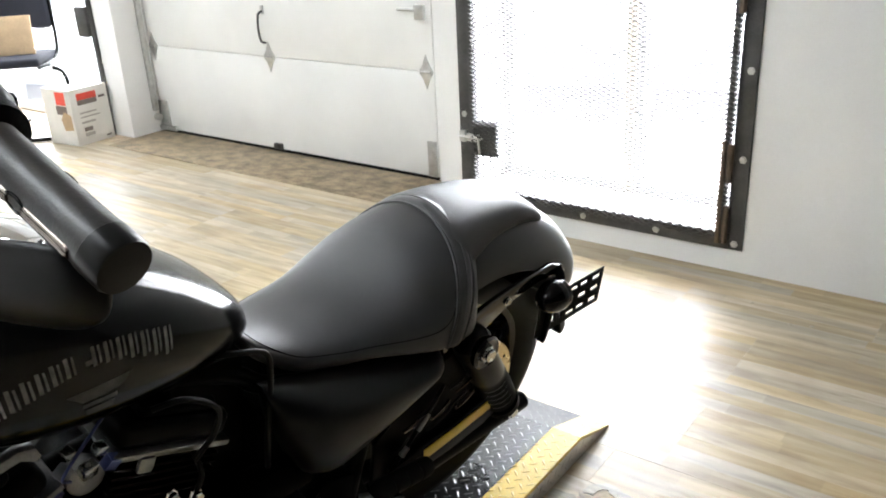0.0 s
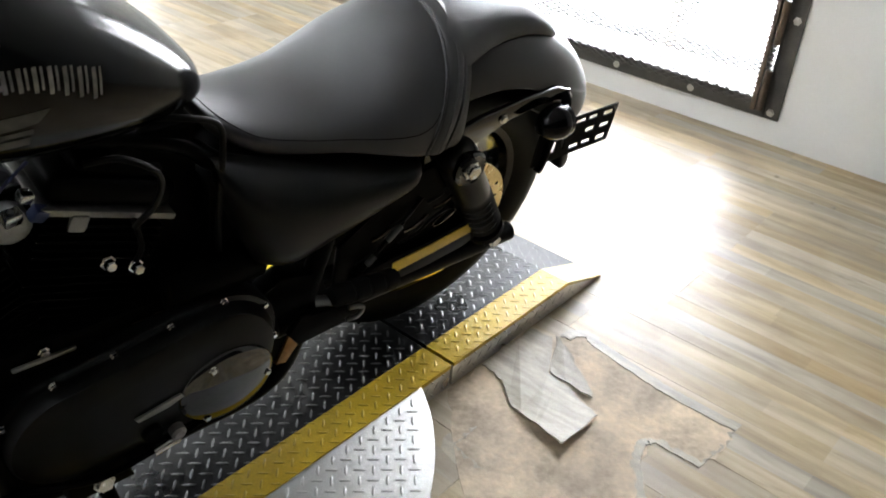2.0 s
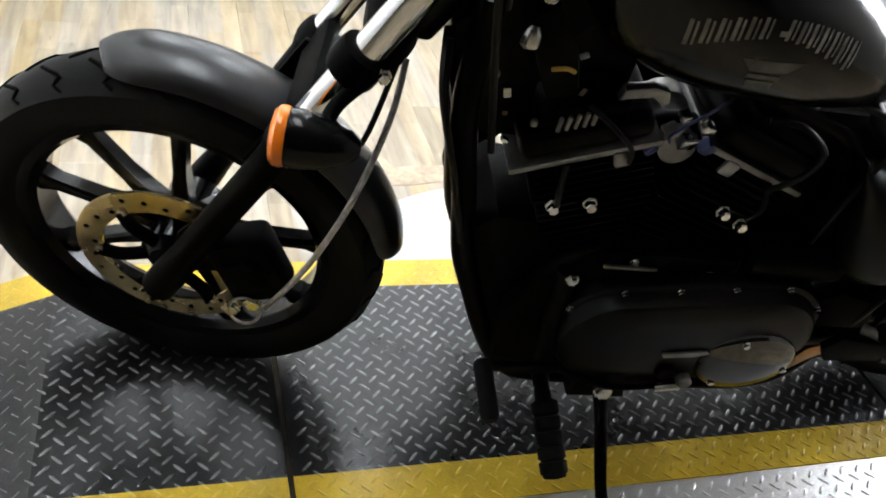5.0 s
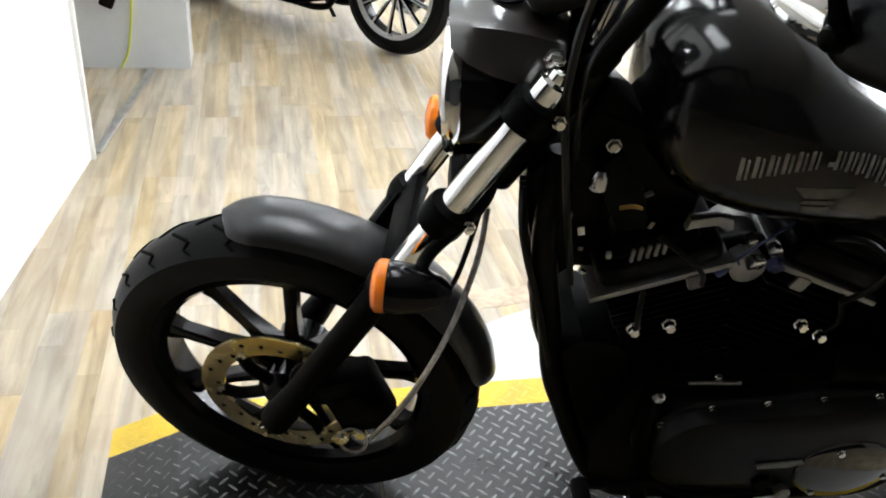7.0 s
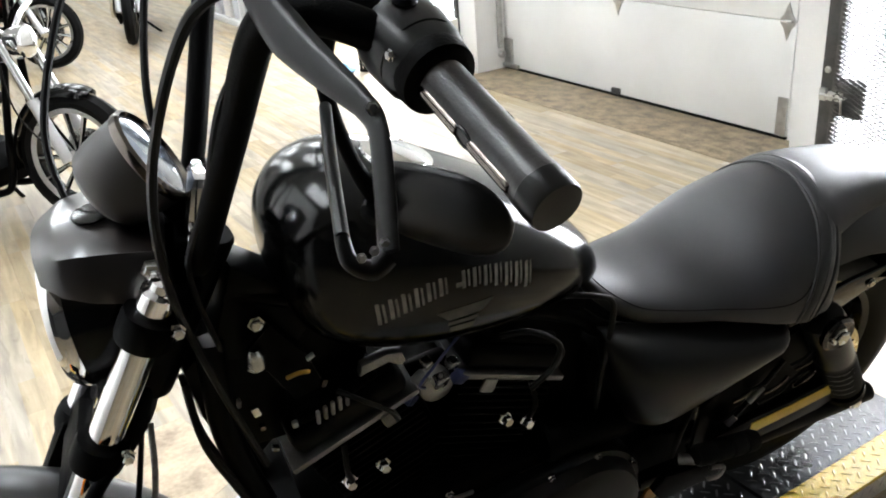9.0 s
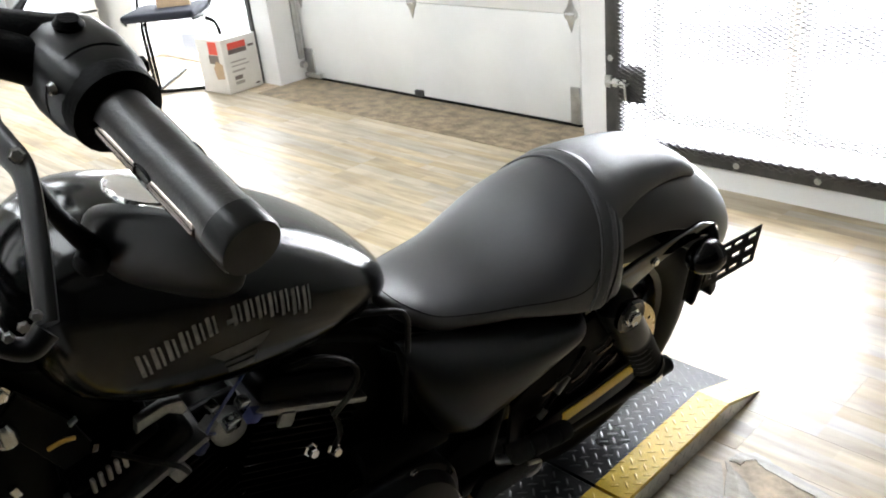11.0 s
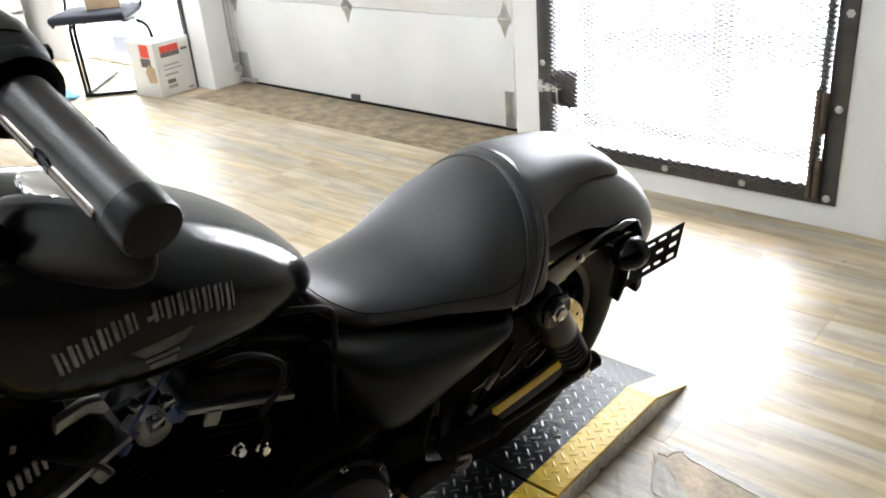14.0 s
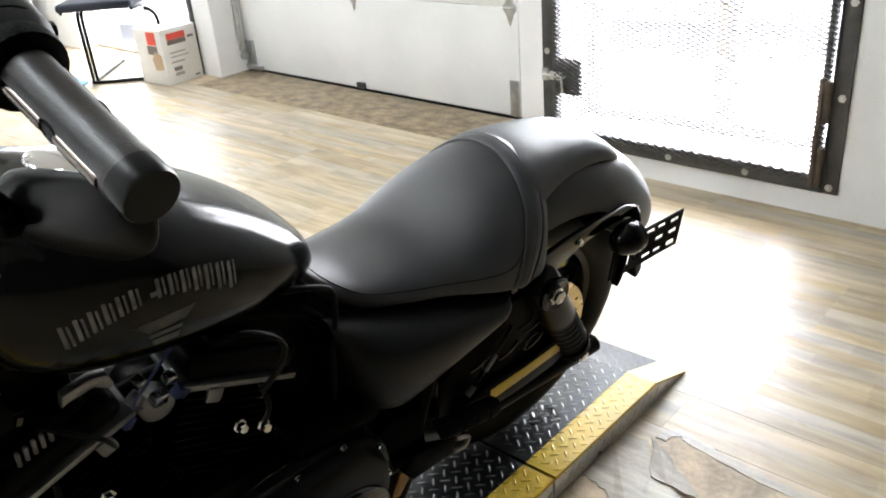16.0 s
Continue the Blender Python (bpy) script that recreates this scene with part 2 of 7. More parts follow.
M_LEATHER = mat("black_vinyl_seat", (0.025, 0.025, 0.027), 0.45, var=0.25, scale=9, bump=0.22, bscale=700, rvar=0.06, spec=0.55)
M_TYRE = mat("tyre_rubber", (0.003, 0.003, 0.003), 0.55, var=0.25, scale=14, bump=0.1, bscale=220, spec=0.1)
M_GROOVE = mat("tyre_groove", (0.002, 0.002, 0.002), 0.9, var=0.1, spec=0.05)
# warm tint: the yellow strip's reflection is put into the steel's colour
M_DISC = mat("disc_steel_yellow_reflection", (0.70, 0.56, 0.30), 0.26, 1.0, var=0.12, scale=18, stretch=(1, 1, 1))
M_GRIP = mat("grip_rubber", (0.014, 0.0115, 0.0105), 0.33, var=0.35, scale=30, bump=0.15, bscale=500, spec=0.45)
M_BROW = mat("satin_brow_paint", (0.012, 0.009, 0.008), 0.30, var=0.15, scale=4, coat=0.6, rvar=0.03, spec=1.0)
M_DERBY = mat("gloss_black_cover", (0.003, 0.003, 0.003), 0.09, var=0.15, scale=8, rvar=0.03, spec=1.0)
M_RIMS = mat("bright_alloy", (0.55, 0.55, 0.54), 0.3, 0.9, var=0.1, scale=10)
M_BRONZE = mat("browned_steel", (0.30, 0.16, 0.06), 0.35, 0.9, var=0.35, scale=18)
M_DSEAT = mat("black_leather", (0.012, 0.012, 0.012), 0.4, var=0.15, scale=8, bump=0.2, bscale=300)
M_COVER = mat("satin_side_cover", (0.006, 0.006, 0.006), 0.34, var=0.15, scale=4, bump=0.06, bscale=600, rvar=0.03, spec=0.2)
M_CUP = mat("satin_charcoal_cup", (0.030, 0.027, 0.025), 0.38, var=0.15, scale=8, bump=0.04, bscale=600, spec=0.6)
M_SIDE = mat("satin_black_plastic", (0.003, 0.003, 0.003), 0.3, var=0.15, scale=4, bump=0.04, bscale=600, rvar=0.03, spec=0.2)
M_PRIM = mat("black_engine_cover", (0.0035, 0.0035, 0.0035), 0.34, var=0.2, scale=8, bump=0.06, bscale=400, spec=0.14)
M_DCHROME = mat("dark_chrome", (0.15, 0.13, 0.115), 0.16, 1.0, var=0.15, scale=20)
# for walls out of view, dark so that glossy parts reflect less
M_DARKWALL = mat("unseen_dark_wall", (0.05, 0.05, 0.05), 0.7, var=0.08, scale=3, bump=0.1, bscale=150)
M_ORANGE = mat("amber_lens", (0.95, 0.22, 0.01), 0.2, var=0.05, scale=20)
M_GREYDECAL = mat("grey_tank_decal", (0.174, 0.171, 0.157), 0.45, var=0.4, scale=60)
M_DARKDECAL = mat("faded_tank_decal", (0.045, 0.046, 0.040), 0.45, var=0.5, scale=50)
M_CABLE = mat("black_cable", (0.003, 0.003, 0.003), 0.45, var=0.1, scale=30, spec=0.2)
M_GCABLE = mat("braided_grey_cable", (0.32, 0.31, 0.30), 0.4, 0.4, var=0.25, scale=120)
M_LENS = mat("headlight_lens", (0.75, 0.77, 0.78), 0.06, 0.9, var=0.08, scale=30)
M_DIAL = mat("gauge_face", (0.10, 0.115, 0.14), 0.12, var=0.1, scale=20, coat=1.0)
M_RED = mat("red_plastic", (0.45, 0.03, 0.03), 0.35, var=0.15, scale=20)
M_YWIRE = mat("yellow_wire", (0.5, 0.28, 0.04), 0.45, var=0.1)
M_BLUEW = mat("blue_connector", (0.03, 0.04, 0.13), 0.45, var=0.1)

# ---- mesh helpers ----
X, Y, Z = Vector((1, 0, 0)), Vector((0, 1, 0)), Vector((0, 0, 1))


def part(name, bm, material, parent=None, label="", smooth=True):
    """Links a bmesh as one mesh object, under a thing or a part if given."""
    me = bpy.data.meshes.new(name)
    bm.to_mesh(me)
    bm.free()
    me.materials.append(material)
    if smooth:
        for p in me.polygons:
            p.use_smooth = True
        me.set_sharp_from_angle(angle=radians(38))
    ob = new(name, me)
    if parent is not None:
        ob.parent = parent
    if label:
        ob["label"] = label
    return ob


def empty(name, m=Matrix.Identity(4)):
    ob = new(name)
    ob.empty_display_size = 0.1
    ob.matrix_world = m
    return ob


def turn_to(axis):
    return Vector(axis).to_track_quat("Z", "Y").to_matrix().to_4x4()


def box(bm, lo, hi, bevel=0.0, m=None, seg=2):
    lo, hi = Vector(lo), Vector(hi)
    g = bmesh.ops.create_cube(bm, size=1)
    for v in g["verts"]:
        v.co = Vector(((v.co.x + 0.5) * (hi.x - lo.x) + lo.x, (v.co.y + 0.5) * (hi.y - lo.y) + lo.y, (v.co.z + 0.5) * (hi.z - lo.z) + lo.z))
    vs = set(g["verts"])
    if bevel:
        es = [e for e in bm.edges if e.verts[0] in vs]
        r = bmesh.ops.bevel(bm, geom=es, offset=bevel, segments=seg, affect="EDGES", profile=0.5)
        vs = {v for f in r["faces"] for v in f.verts} | {v for v in vs if v.is_valid}
        vs = set(v for v in vs if v.is_valid)
        todo = list(vs)
        while todo:
            for e in todo.pop().link_edges:
                for w in e.verts:
                    if w not in vs:
                        vs.add(w)
                        todo.append(w)
    if m is not None:
        bmesh.ops.transform(bm, matrix=m, verts=list(vs))
    return bm


def ring_faces(bm, rings, close=True, caps=True):
    n = len(rings[0])
    for a, b in zip(rings[:-1], rings[1:]):
        for i in range(n if close else n - 1):
            j = (i + 1) % n
            try:
                bm.faces.new((a[i], a[j], b[j], b[i]))
            except ValueError:
                pass
    if caps:
        for r in (rings[0], rings[-1]):
            try:
                bm.faces.new(r)
            except ValueError:
                pass
    return bm


def loft(bm, loops, caps=True, close=True):
    rings = [[bm.verts.new(p) for p in loop] for loop in loops]
    ring_faces(bm, rings, close, caps)
    bmesh.ops.recalc_face_normals(bm, faces=bm.faces[:])
    return bm


def lathe(bm, profile, origin=(0, 0, 0), axis=(0, 0, 1), seg=32, caps=True):
    """Turns (radius, height) pairs round an axis."""
    m = Matrix.Translation(origin) @ turn_to(axis)
    rings = []
    for r, h in profile:
        rings.append([bm.verts.new(m @ Vector((max(r, 1e-5) * math.cos(2 * math.pi * i / seg), max(r, 1e-5) * math.sin(2 * math.pi * i / seg), h))) for i in range(seg)])
    ring_faces(bm, rings, True, caps)
    bmesh.ops.recalc_face_normals(bm, faces=bm.faces[:])
    return bm


def cyl(bm, a, b, r, r2=None, seg=16, bev=0.0):
    a, b = Vector(a), Vector(b)
    h = (b - a).length
    r2 = r if r2 is None else r2
    pr = [(r, 0), (r2, h)] if not bev else [(r - bev, 0), (r, bev), (r2, h - bev), (r2 - bev, h)]
    return lathe(bm, pr, a, b - a, seg)


def smooth_path(pts, n=8):
    p = [Vector(q) for q in pts]
    if len(p) < 3:
        return p
    out = []
    for i in range(len(p) - 1):
        a, b, c, d = p[max(i - 1, 0)], p[i], p[i + 1], p[min(i + 2, len(p) - 1)]
        for k in range(n):
            t = k / n
            out.append(0.5 * ((2 * b) + (c - a) * t + (2 * a - 5 * b + 4 * c - d) * t * t + (3 * b - a - 3 * c + d) * t ** 3))
    return out + [p[-1]]


def tube(bm, pts, r, seg=10, n=8, flat=1.0):
    """A round bar along a smooth path; r may be a number or a list of radii, one for each given point."""
    path = smooth_path(pts, n)
    radii = [r] * len(path) if not isinstance(r, (list, tuple)) else [float(v) for v in np.interp(np.linspace(0, len(r) - 1, len(path)), range(len(r)), r)]
    rings, side = [], None
    for i, p in enumerate(path):
        d = (path[min(i + 1, len(path) - 1)] - path[max(i - 1, 0)]).normalized()
        if side is None:
            side = d.orthogonal().normalized()
        side = (side - d * side.dot(d)).normalized()
        up = d.cross(side)
        rings.append([bm.verts.new(p + radii[i] * (side * math.cos(2 * math.pi * k / seg) + flat * up * math.sin(2 * math.pi * k / seg))) for k in range(seg)])
    ring_faces(bm, rings)
    bmesh.ops.recalc_face_normals(bm, faces=bm.faces[:])
    return bm


def prism(bm, outline, lo, hi, axis="y", bevel=0.0, seg=2):
    """A plate of the given outline between lo and hi along an axis."""
    put = {"y": lambda u, v, w: (u, w, v), "x": lambda u, v, w: (w, u, v), "z": lambda u, v, w: (u, v, w)}[axis]
    a = [bm.verts.new(put(u, v, lo)) for u, v in outline]
    b = [bm.verts.new(put(u, v, hi)) for u, v in outline]
    fs = [bm.faces.new(a), bm.faces.new(b)]
    for i in range(len(a)):
        j = (i + 1) % len(a)
        fs.append(bm.faces.new((a[i], a[j], b[j], b[i])))
    bmesh.ops.recalc_face_normals(bm, faces=bm.faces[:])
    if bevel:
        es = list({e for f in fs[:2] for e in f.edges})
        bmesh.ops.bevel(bm, geom=es, offset=bevel, segments=seg, affect="EDGES", profile=0.5)
    return bm


def bm_new():
    return bmesh.new()


def bolt(name, parent, p, axis, r=0.006, h=0.005, material=None):
    bm = bm_new()
    lathe(bm, [(r * 1.3, 0), (r * 1.3, h * 0.25), (r, h * 0.3), (r, h), (r * 0.8, h * 1.15)], p, axis, 6)
    return part(name, bm, material or M_STEEL, parent, smooth=False)



# ---- the room ----
WX = 2.275   # inner face of the front wall
GX = 2.63    # garage door
EX = 2.75    # outer face
YB, YF, XL, H = -4.2, 12.5, -4.5, 3.0


def slab(name, lo, hi, material, label, category, bevel=0.0, parent=None):
    ob = part(name, box(bm_new(), lo, hi, bevel), material, parent)
    return tagged(ob, label, category, kind="structure")


floor = slab("floor", (XL, YB, -0.2), (GX + 0.02, YF, -0.006), M_SUB, "worn vinyl plank floor over a beige underlay", "floor")
slab("ground", (GX + 0.02, -40, -0.3), (60, 45, -0.02), mat("pale_concrete", (0.78, 0.78, 0.78), 0.85, var=0.1, scale=0.7, bump=0.2, bscale=30), "pale concrete yard outside the windows", "ground")
slab("ceiling", (XL, YB, H), (EX, YF, H + 0.15), M_CEIL, "plain grey ceiling above the showroom", "ceiling")
# front wall: solid, window, pillar, garage door, pillar, glazed door
slab("wall_front_1", (WX, YB, 0), (EX, -0.31, H), M_WALL, "white painted wall beside the barred window", "wall")
slab("wall_front_2", (WX, -0.31, 0), (EX, 0.87, 0.12), M_WALL, "low white wall under the barred window", "wall")
slab("wall_front_3", (WX, -0.31, 2.2), (EX, 0.87, H), M_WALL, "white wall above the barred window", "wall")
slab("wall_front_4", (WX, 0.87, 0), (EX, 1.02, H), M_WALL, "white pillar between window and garage door", "pillar")
slab("wall_front_9", (GX + 0.006, 1.02, 0), (EX, 1.30, H), M_WALL, "white wall return behind the pillar", "wall")
slab("wall_front_5", (WX + 0.1, 1.30, 2.2), (EX, 3.53, H), M_WALL, "white wall above the garage door", "wall")
slab("wall_front_6", (WX + 0.13, 3.53, 0), (EX, 3.72, H), M_WALL, "white pillar beside the garage door", "pillar")
slab("wall_front_7", (WX + 0.13, 3.72, 2.2), (EX, 5.4, H), M_WALL, "white wall above the glazed door", "wall")
slab("wall_front_8", (WX + 0.13, 5.4, 0), (EX, YF, H), M_WALL, "white painted wall past the glazed door", "wall")
slab("wall_east", (XL, YF, 0), (EX, YF + 0.15, H), M_WALL, "white end wall behind the parked motorcycles", "wall")
# two unseen walls, darkened to keep the motorcycle's near side black
slab("wall_rear", (XL, YB - 0.15, 0), (EX, YB, H), M_DARKWALL, "unseen end wall, kept dark to dim the motorcycle's reflections", "wall")
slab("wall_west", (XL - 0.15, YB, 0), (XL, YF, H), M_DARKWALL, "unseen back wall, kept dark to dim the motorcycle's reflections", "wall")
# partition with a doorway
ob = part("wall_partition", box(bm_new(), (-0.32, -2.2, 0), (0, -0.012, H), 0.0, pose(-1.396, 1.562, 0, 0, 0, -7)), M_WALL)
tagged(ob, "white partition wall ending at a doorway", "wall", kind="structure")
ob = part("trim", box(bm_new(), (-0.30, -0.012, 0), (0.014, 0.006, 2.1), 0.003, pose(-1.396, 1.562, 0, 0, 0, -7)), M_TRIM)
tagged(ob, "white casing round the doorway", "trim", kind="structure")
slab("wall_partition_far", (-3.2, 2.43, 0), (-1.125, 2.62, H), M_GREYWALL, "pale grey partition face with cable and socket", "wall")
ob = part("threshold", box(bm_new(), (-0.016, 0.0, 0), (0.012, 0.835, 0.010), 0.003, pose(-1.382, 1.592, 0, 0, 0, -7.2)), M_GALV)
tagged(ob, "grey metal threshold strip across the doorway", "threshold", kind="structure")

# main light box of fluorescent fittings under the ceiling
def ceiling_light(x, y):
    e = empty("ceiling_light", pose(x, y, H - 0.001))
    tagged(e, "white fluorescent ceiling fitting with four lit tubes", "ceiling light", group="ceiling lights")
    part("housing", box(bm_new(), (-0.30, -0.65, -0.06), (0.30, 0.65, 0), 0.01), M_TRIM, e)
    for dx in (-0.21, -0.07, 0.07, 0.21):
        part("tube", cyl(bm_new(), (dx, -0.6, -0.085), (dx, 0.6, -0.085), 0.018), M_TUBE, e, "lit fluorescent tube")
    return e


M_TUBE = glow("fluorescent_tube", (0.90, 0.95, 1.0), 28)
lamp = ceiling_light(-1.0, 0.0)
for x, y in ((-0.9, 2.9), (0.05, 1.5), (0.9, 3.4), (0.05, 4.3), (0.05, 6.9), (-0.9, 5.4), (0.9, 6.2), (-0.9, 7.9), (0.9, 8.8), (-0.9, 10.4), (0.9, 11.2)):
    copy_thing(lamp, pose(x, y, H - 0.001))

# ---- lift platform and turntable ----
PT = 0.06


def lugs(areas, z_of, keep, name, material, parent, label, phase=(0.631, -0.2635)):
    """Raised lens-shaped lugs in a basket weave: two lattices 35 mm apart, one for each diagonal, joined into one mesh."""
    verts, faces = [], []
    s = 0.0175
    (x0, x1), (y0, y1) = areas
    L, W, hgt = 0.0130, 0.0025, 0.0017
    px, py = phase
    i0, i1, j0, j1 = int((x0 - px) / s) - 1, int((x1 - px) / s) + 2, int((y0 - py) / s) - 1, int((y1 - py) / s) + 2
    for i in range(i0, i1):
        for j in range(j0, j1):
            x, y = px + i * s, py + j * s
            if (i + j) % 2 or not keep(x, y):
                continue
            a = radians(-45 if i % 2 else 45)
            c, q = math.cos(a), math.sin(a)
            z, sx = z_of(x)
            k = len(verts)
            for u, v, w in ((L, 0, 0), (L * 0.5, W, 0), (-L * 0.5, W, 0), (-L, 0, 0), (-L * 0.5, -W, 0), (L * 0.5, -W, 0), (L * 0.6, 0, hgt), (-L * 0.6, 0, hgt)):
                du = u * c - v * q
                verts.append((x + du, y + u * q + v * c, z + w + sx * du))
            faces += [(k, k + 1, k + 6), (k + 1, k + 2, k + 7, k + 6), (k + 2, k + 3, k + 7), (k + 3, k + 4, k + 7), (k + 4, k + 5, k + 6, k + 7), (k + 5, k, k + 6)]
    me = bpy.data.meshes.new(name)
    me.from_pydata(verts, [], faces)
    me.materials.append(material)
    for p in me.polygons:
        p.use_smooth = True
    ob = new(name, me)
    ob.parent = parent
    ob["label"] = label
    ob["kind"] = "stuff"
    return ob


lift = empty("motorcycle_turntable", pose(0, 0, 0))
tagged(lift, "round aluminium tread-plate turntable with black and yellow drive-on platform", "turntable")
bm = bm_new()
lathe(bm, [(0.585, 0), (0.585, PT - 0.008), (0.588, PT - 0.006), (0.588, PT - 0.002), (0.586, PT - 0.0005), (0.01, PT - 0.0005)], (-0.05, -0.06, 0), Z, 96)
disc = part("disc", bm, M_ALU, lift, "bare aluminium tread-plate disc")
P0, P1 = -0.36, 0.24


def on_disc(x, y):
    return (x + 0.05) ** 2 + (y + 0.06) ** 2 < 0.57 ** 2 and (y < P0 - 0.012 or y > P1 + 0.012)


lugs(((-0.7, 0.6), (-0.7, 0.6)), lambda x: (PT - 0.0005, 0), on_disc, "tread_pattern", M_ALUG, disc, "raised aluminium tread lugs", (0.2665, -0.3785))


def ramp_z(x):
    """Height and slope of the platform's top, which falls to the floor at both ends."""
    if x > 0.98:
        return PT - (x - 0.98) / 0.16 * (PT - 0.004) + 0.0005, -(PT - 0.004) / 0.16
    if x < -1.03:
        return PT - (-1.03 - x) / 0.14 * (PT - 0.004) + 0.0005, (PT - 0.004) / 0.14
    return PT + 0.0015, 0


def deck(name, x0, x1, label, breaks=()):
    """One platform section: skirt, black deck, two yellow border strips, all with lugs. breaks: where its top changes slope."""
    e = empty(name, pose(0, 0, 0))
    e.parent = lift
    e["label"] = label
    stations = sorted([x0, x1, *breaks])

    def sheet(nm, y0, y1, material, lab, top, xs):
        loops = []
        for x in xs:
            z = max(0.0045, ramp_z(x)[0] - 0.0015)
            loops.append([(x, y0, max(0.0005, z - 0.008)), (x, y1, max(0.0005, z - 0.008)), (x, y1, z + top), (x, y0, z + top)])
        return part(nm, loft(bm_new(), loops), material, e, lab, smooth=False)

    loops = []
    for x in stations:
        z = max(0.002, ramp_z(x)[0] - 0.0095)
        loops.append([(x, P0 + 0.003, 0.0), (x, P1 - 0.003, 0.0), (x, P1 - 0.003, z), (x, P0 + 0.003, z)])
    part("skirt", loft(bm_new(), loops), M_SKIRT, e, "bare aluminium skirt", smooth=False)
    flat = [x for x in stations if x <= 0.98]
    ramp = [x for x in stations if x >= 0.98]
    s = sheet("deck_plate", P0 + 0.08, P1 - 0.08, M_PLATE, "black tread plate", 0.0015, flat)
    lugs(((x0, x1), (P0, P1)), ramp_z, lambda x, y: x0 + 0.009 < x < x1 - 0.009 and P0 + 0.008 < y < P1 - 0.008, "tread_pattern", M_LUG, s, "raised tread lugs, painted yellow along the borders")
    if len(ramp) > 1:
        sheet("ramp_plate", P0 + 0.08, P1 - 0.08, M_RAMP, "tread plate with its black paint worn off", 0.0015, ramp)
    for y0, y1 in ((P0, P0 + 0.08), (P1 - 0.08, P1)):
        sheet("yellow_strip", y0, y1, M_YEL, "yellow painted border strip", 0.0015, flat)
        if len(ramp) > 1:
            sheet("scuffed_glare_strip", y0, y1, M_RAMPYEL, "border strip in scuffed yellow, paled further for window glare", 0.0015, ramp)
    return e


deck("centre_section", -0.652, 0.547, "centre platform section fixed on the turntable")
deck("rear_section", 0.556, 1.14, "rear drive-on platform section with ramp", (0.98,))
deck("front_section", -1.17, -0.661, "front platform section with a short ramp", (-1.03,))
# side-skirt lugs, the same weave on the platform's edge
me_v, me_f = [], []
for i in range(-106, 70):
    for j in range(3):
        x, z = i * 0.0175, 0.012 + j * 0.0175
        if (i + j) % 2 or abs(x - 0.552) < 0.012 or abs(x + 0.657) < 0.012 or not -1.15 < x < 1.10 or z > ramp_z(x)[0] - 0.014:
            continue
        a = radians(45 if i % 2 else -45)
        c, q = math.cos(a), math.sin(a)
        k = len(me_v)
        for u, v, w in ((0.013, 0, 0), (0, 0.0028, 0), (-0.013, 0, 0), (0, -0.0028, 0), (0, 0, 0.0018)):
            me_v.append((x + u * c - v * q, P0 + 0.003 - w, z + u * q + v * c))
        me_f += [(k, k + 1, k + 4), (k + 1, k + 2, k + 4), (k + 2, k + 3, k + 4), (k + 3, k, k + 4)]
me = bpy.data.meshes.new("skirt_pattern")
me.from_pydata(me_v, [], me_f)
me.materials.append(M_ALUG)
sl = new("skirt_pattern", me)
sl.parent = lift
tagged(sl, "raised lugs on the aluminium skirt", kind="stuff")

# ---- the motorcycle on the turntable (x to its rear, y to its right, z up) ----
BIKE = pose(0, -0.115, PT + 0.002, 0, 0, -7.1) @ pose(0, 0, 0, 11, 0, 0)
bike = empty("motorcycle", BIKE)
tagged(bike, "matt black cruiser motorcycle leaning on its side stand on the turntable", "motorcycle")
FA, RA = Vector((-0.817, 0, 0.291)), Vector((0.605, 0.018, 0.310))
# the running gear leans a little more than the body, and the front end is turned to the right
LEAN = Matrix.Translation((0, 0, 0.86)) @ pose(0, 0, 0, 3.5, 0, 0) @ Matrix.Translation((0, 0, -0.86))
HEAD = Vector((-0.45, 0, 0.935))
STEER = LEAN @ Matrix.Translation(HEAD) @ Matrix.Rotation(radians(-10), 4, Vector((0.5155, 0, 1)).normalized()) @ Matrix.Translation(-HEAD)


# the wheel itself stands a touch further over and round than the fork
ROLL = STEER @ Matrix.Translation(FA + Vector((0, 0.012, 0))) @ Matrix.Rotation(radians(-4), 4, "Z") @ Matrix.Rotation(radians(3.2), 4, "X") @ Matrix.Translation(-FA)


def turned(ob, m=STEER):
    """Puts a part of the front end (or rear wheel) into its leaned and turned place on the motorcycle."""
    ob.matrix_local = m
    return ob




def tyre(parent, c, r, w, rim, label, grooves=True):
    prof = [(rim, -w * 0.36), (rim + 0.012, -w * 0.44), (rim + (r - rim) * 0.45, -w * 0.5), (rim + (r - rim) * 0.72, -w * 0.46), (r - 0.012, -w * 0.33), (r - 0.003, -w * 0.17), (r, 0)]
    prof = prof + [(a, -b) for a, b in prof[-2::-1]]
    t = part("tyre", lathe(bm_new(), prof + [prof[0]], c, Y, 96, caps=False), M_TYRE, parent, label)
    if grooves:
        for i in range(26):
            a0 = 2 * math.pi * i / 26
            for s in (-1, 1):
                b = bm_new()
                pts = []
                for k in range(6):
                    u = k / 5
                    y = s * w * (0.03 + 0.36 * u)
                    rr = r - 0.0012 - 0.0155 * (abs(y) / (w * 0.37)) ** 2.4
                    a = a0 + (0.11 if s > 0 else 0) - 0.20 * u + (0.07 if u > 0.6 else 0)
                    pts.append(c + Vector((rr * math.cos(a), y, rr * math.sin(a))))
                tube(b, pts, 0.0030, 6, 2)
                part("tread_groove", b, M_GROOVE, t, smooth=False)
    return t


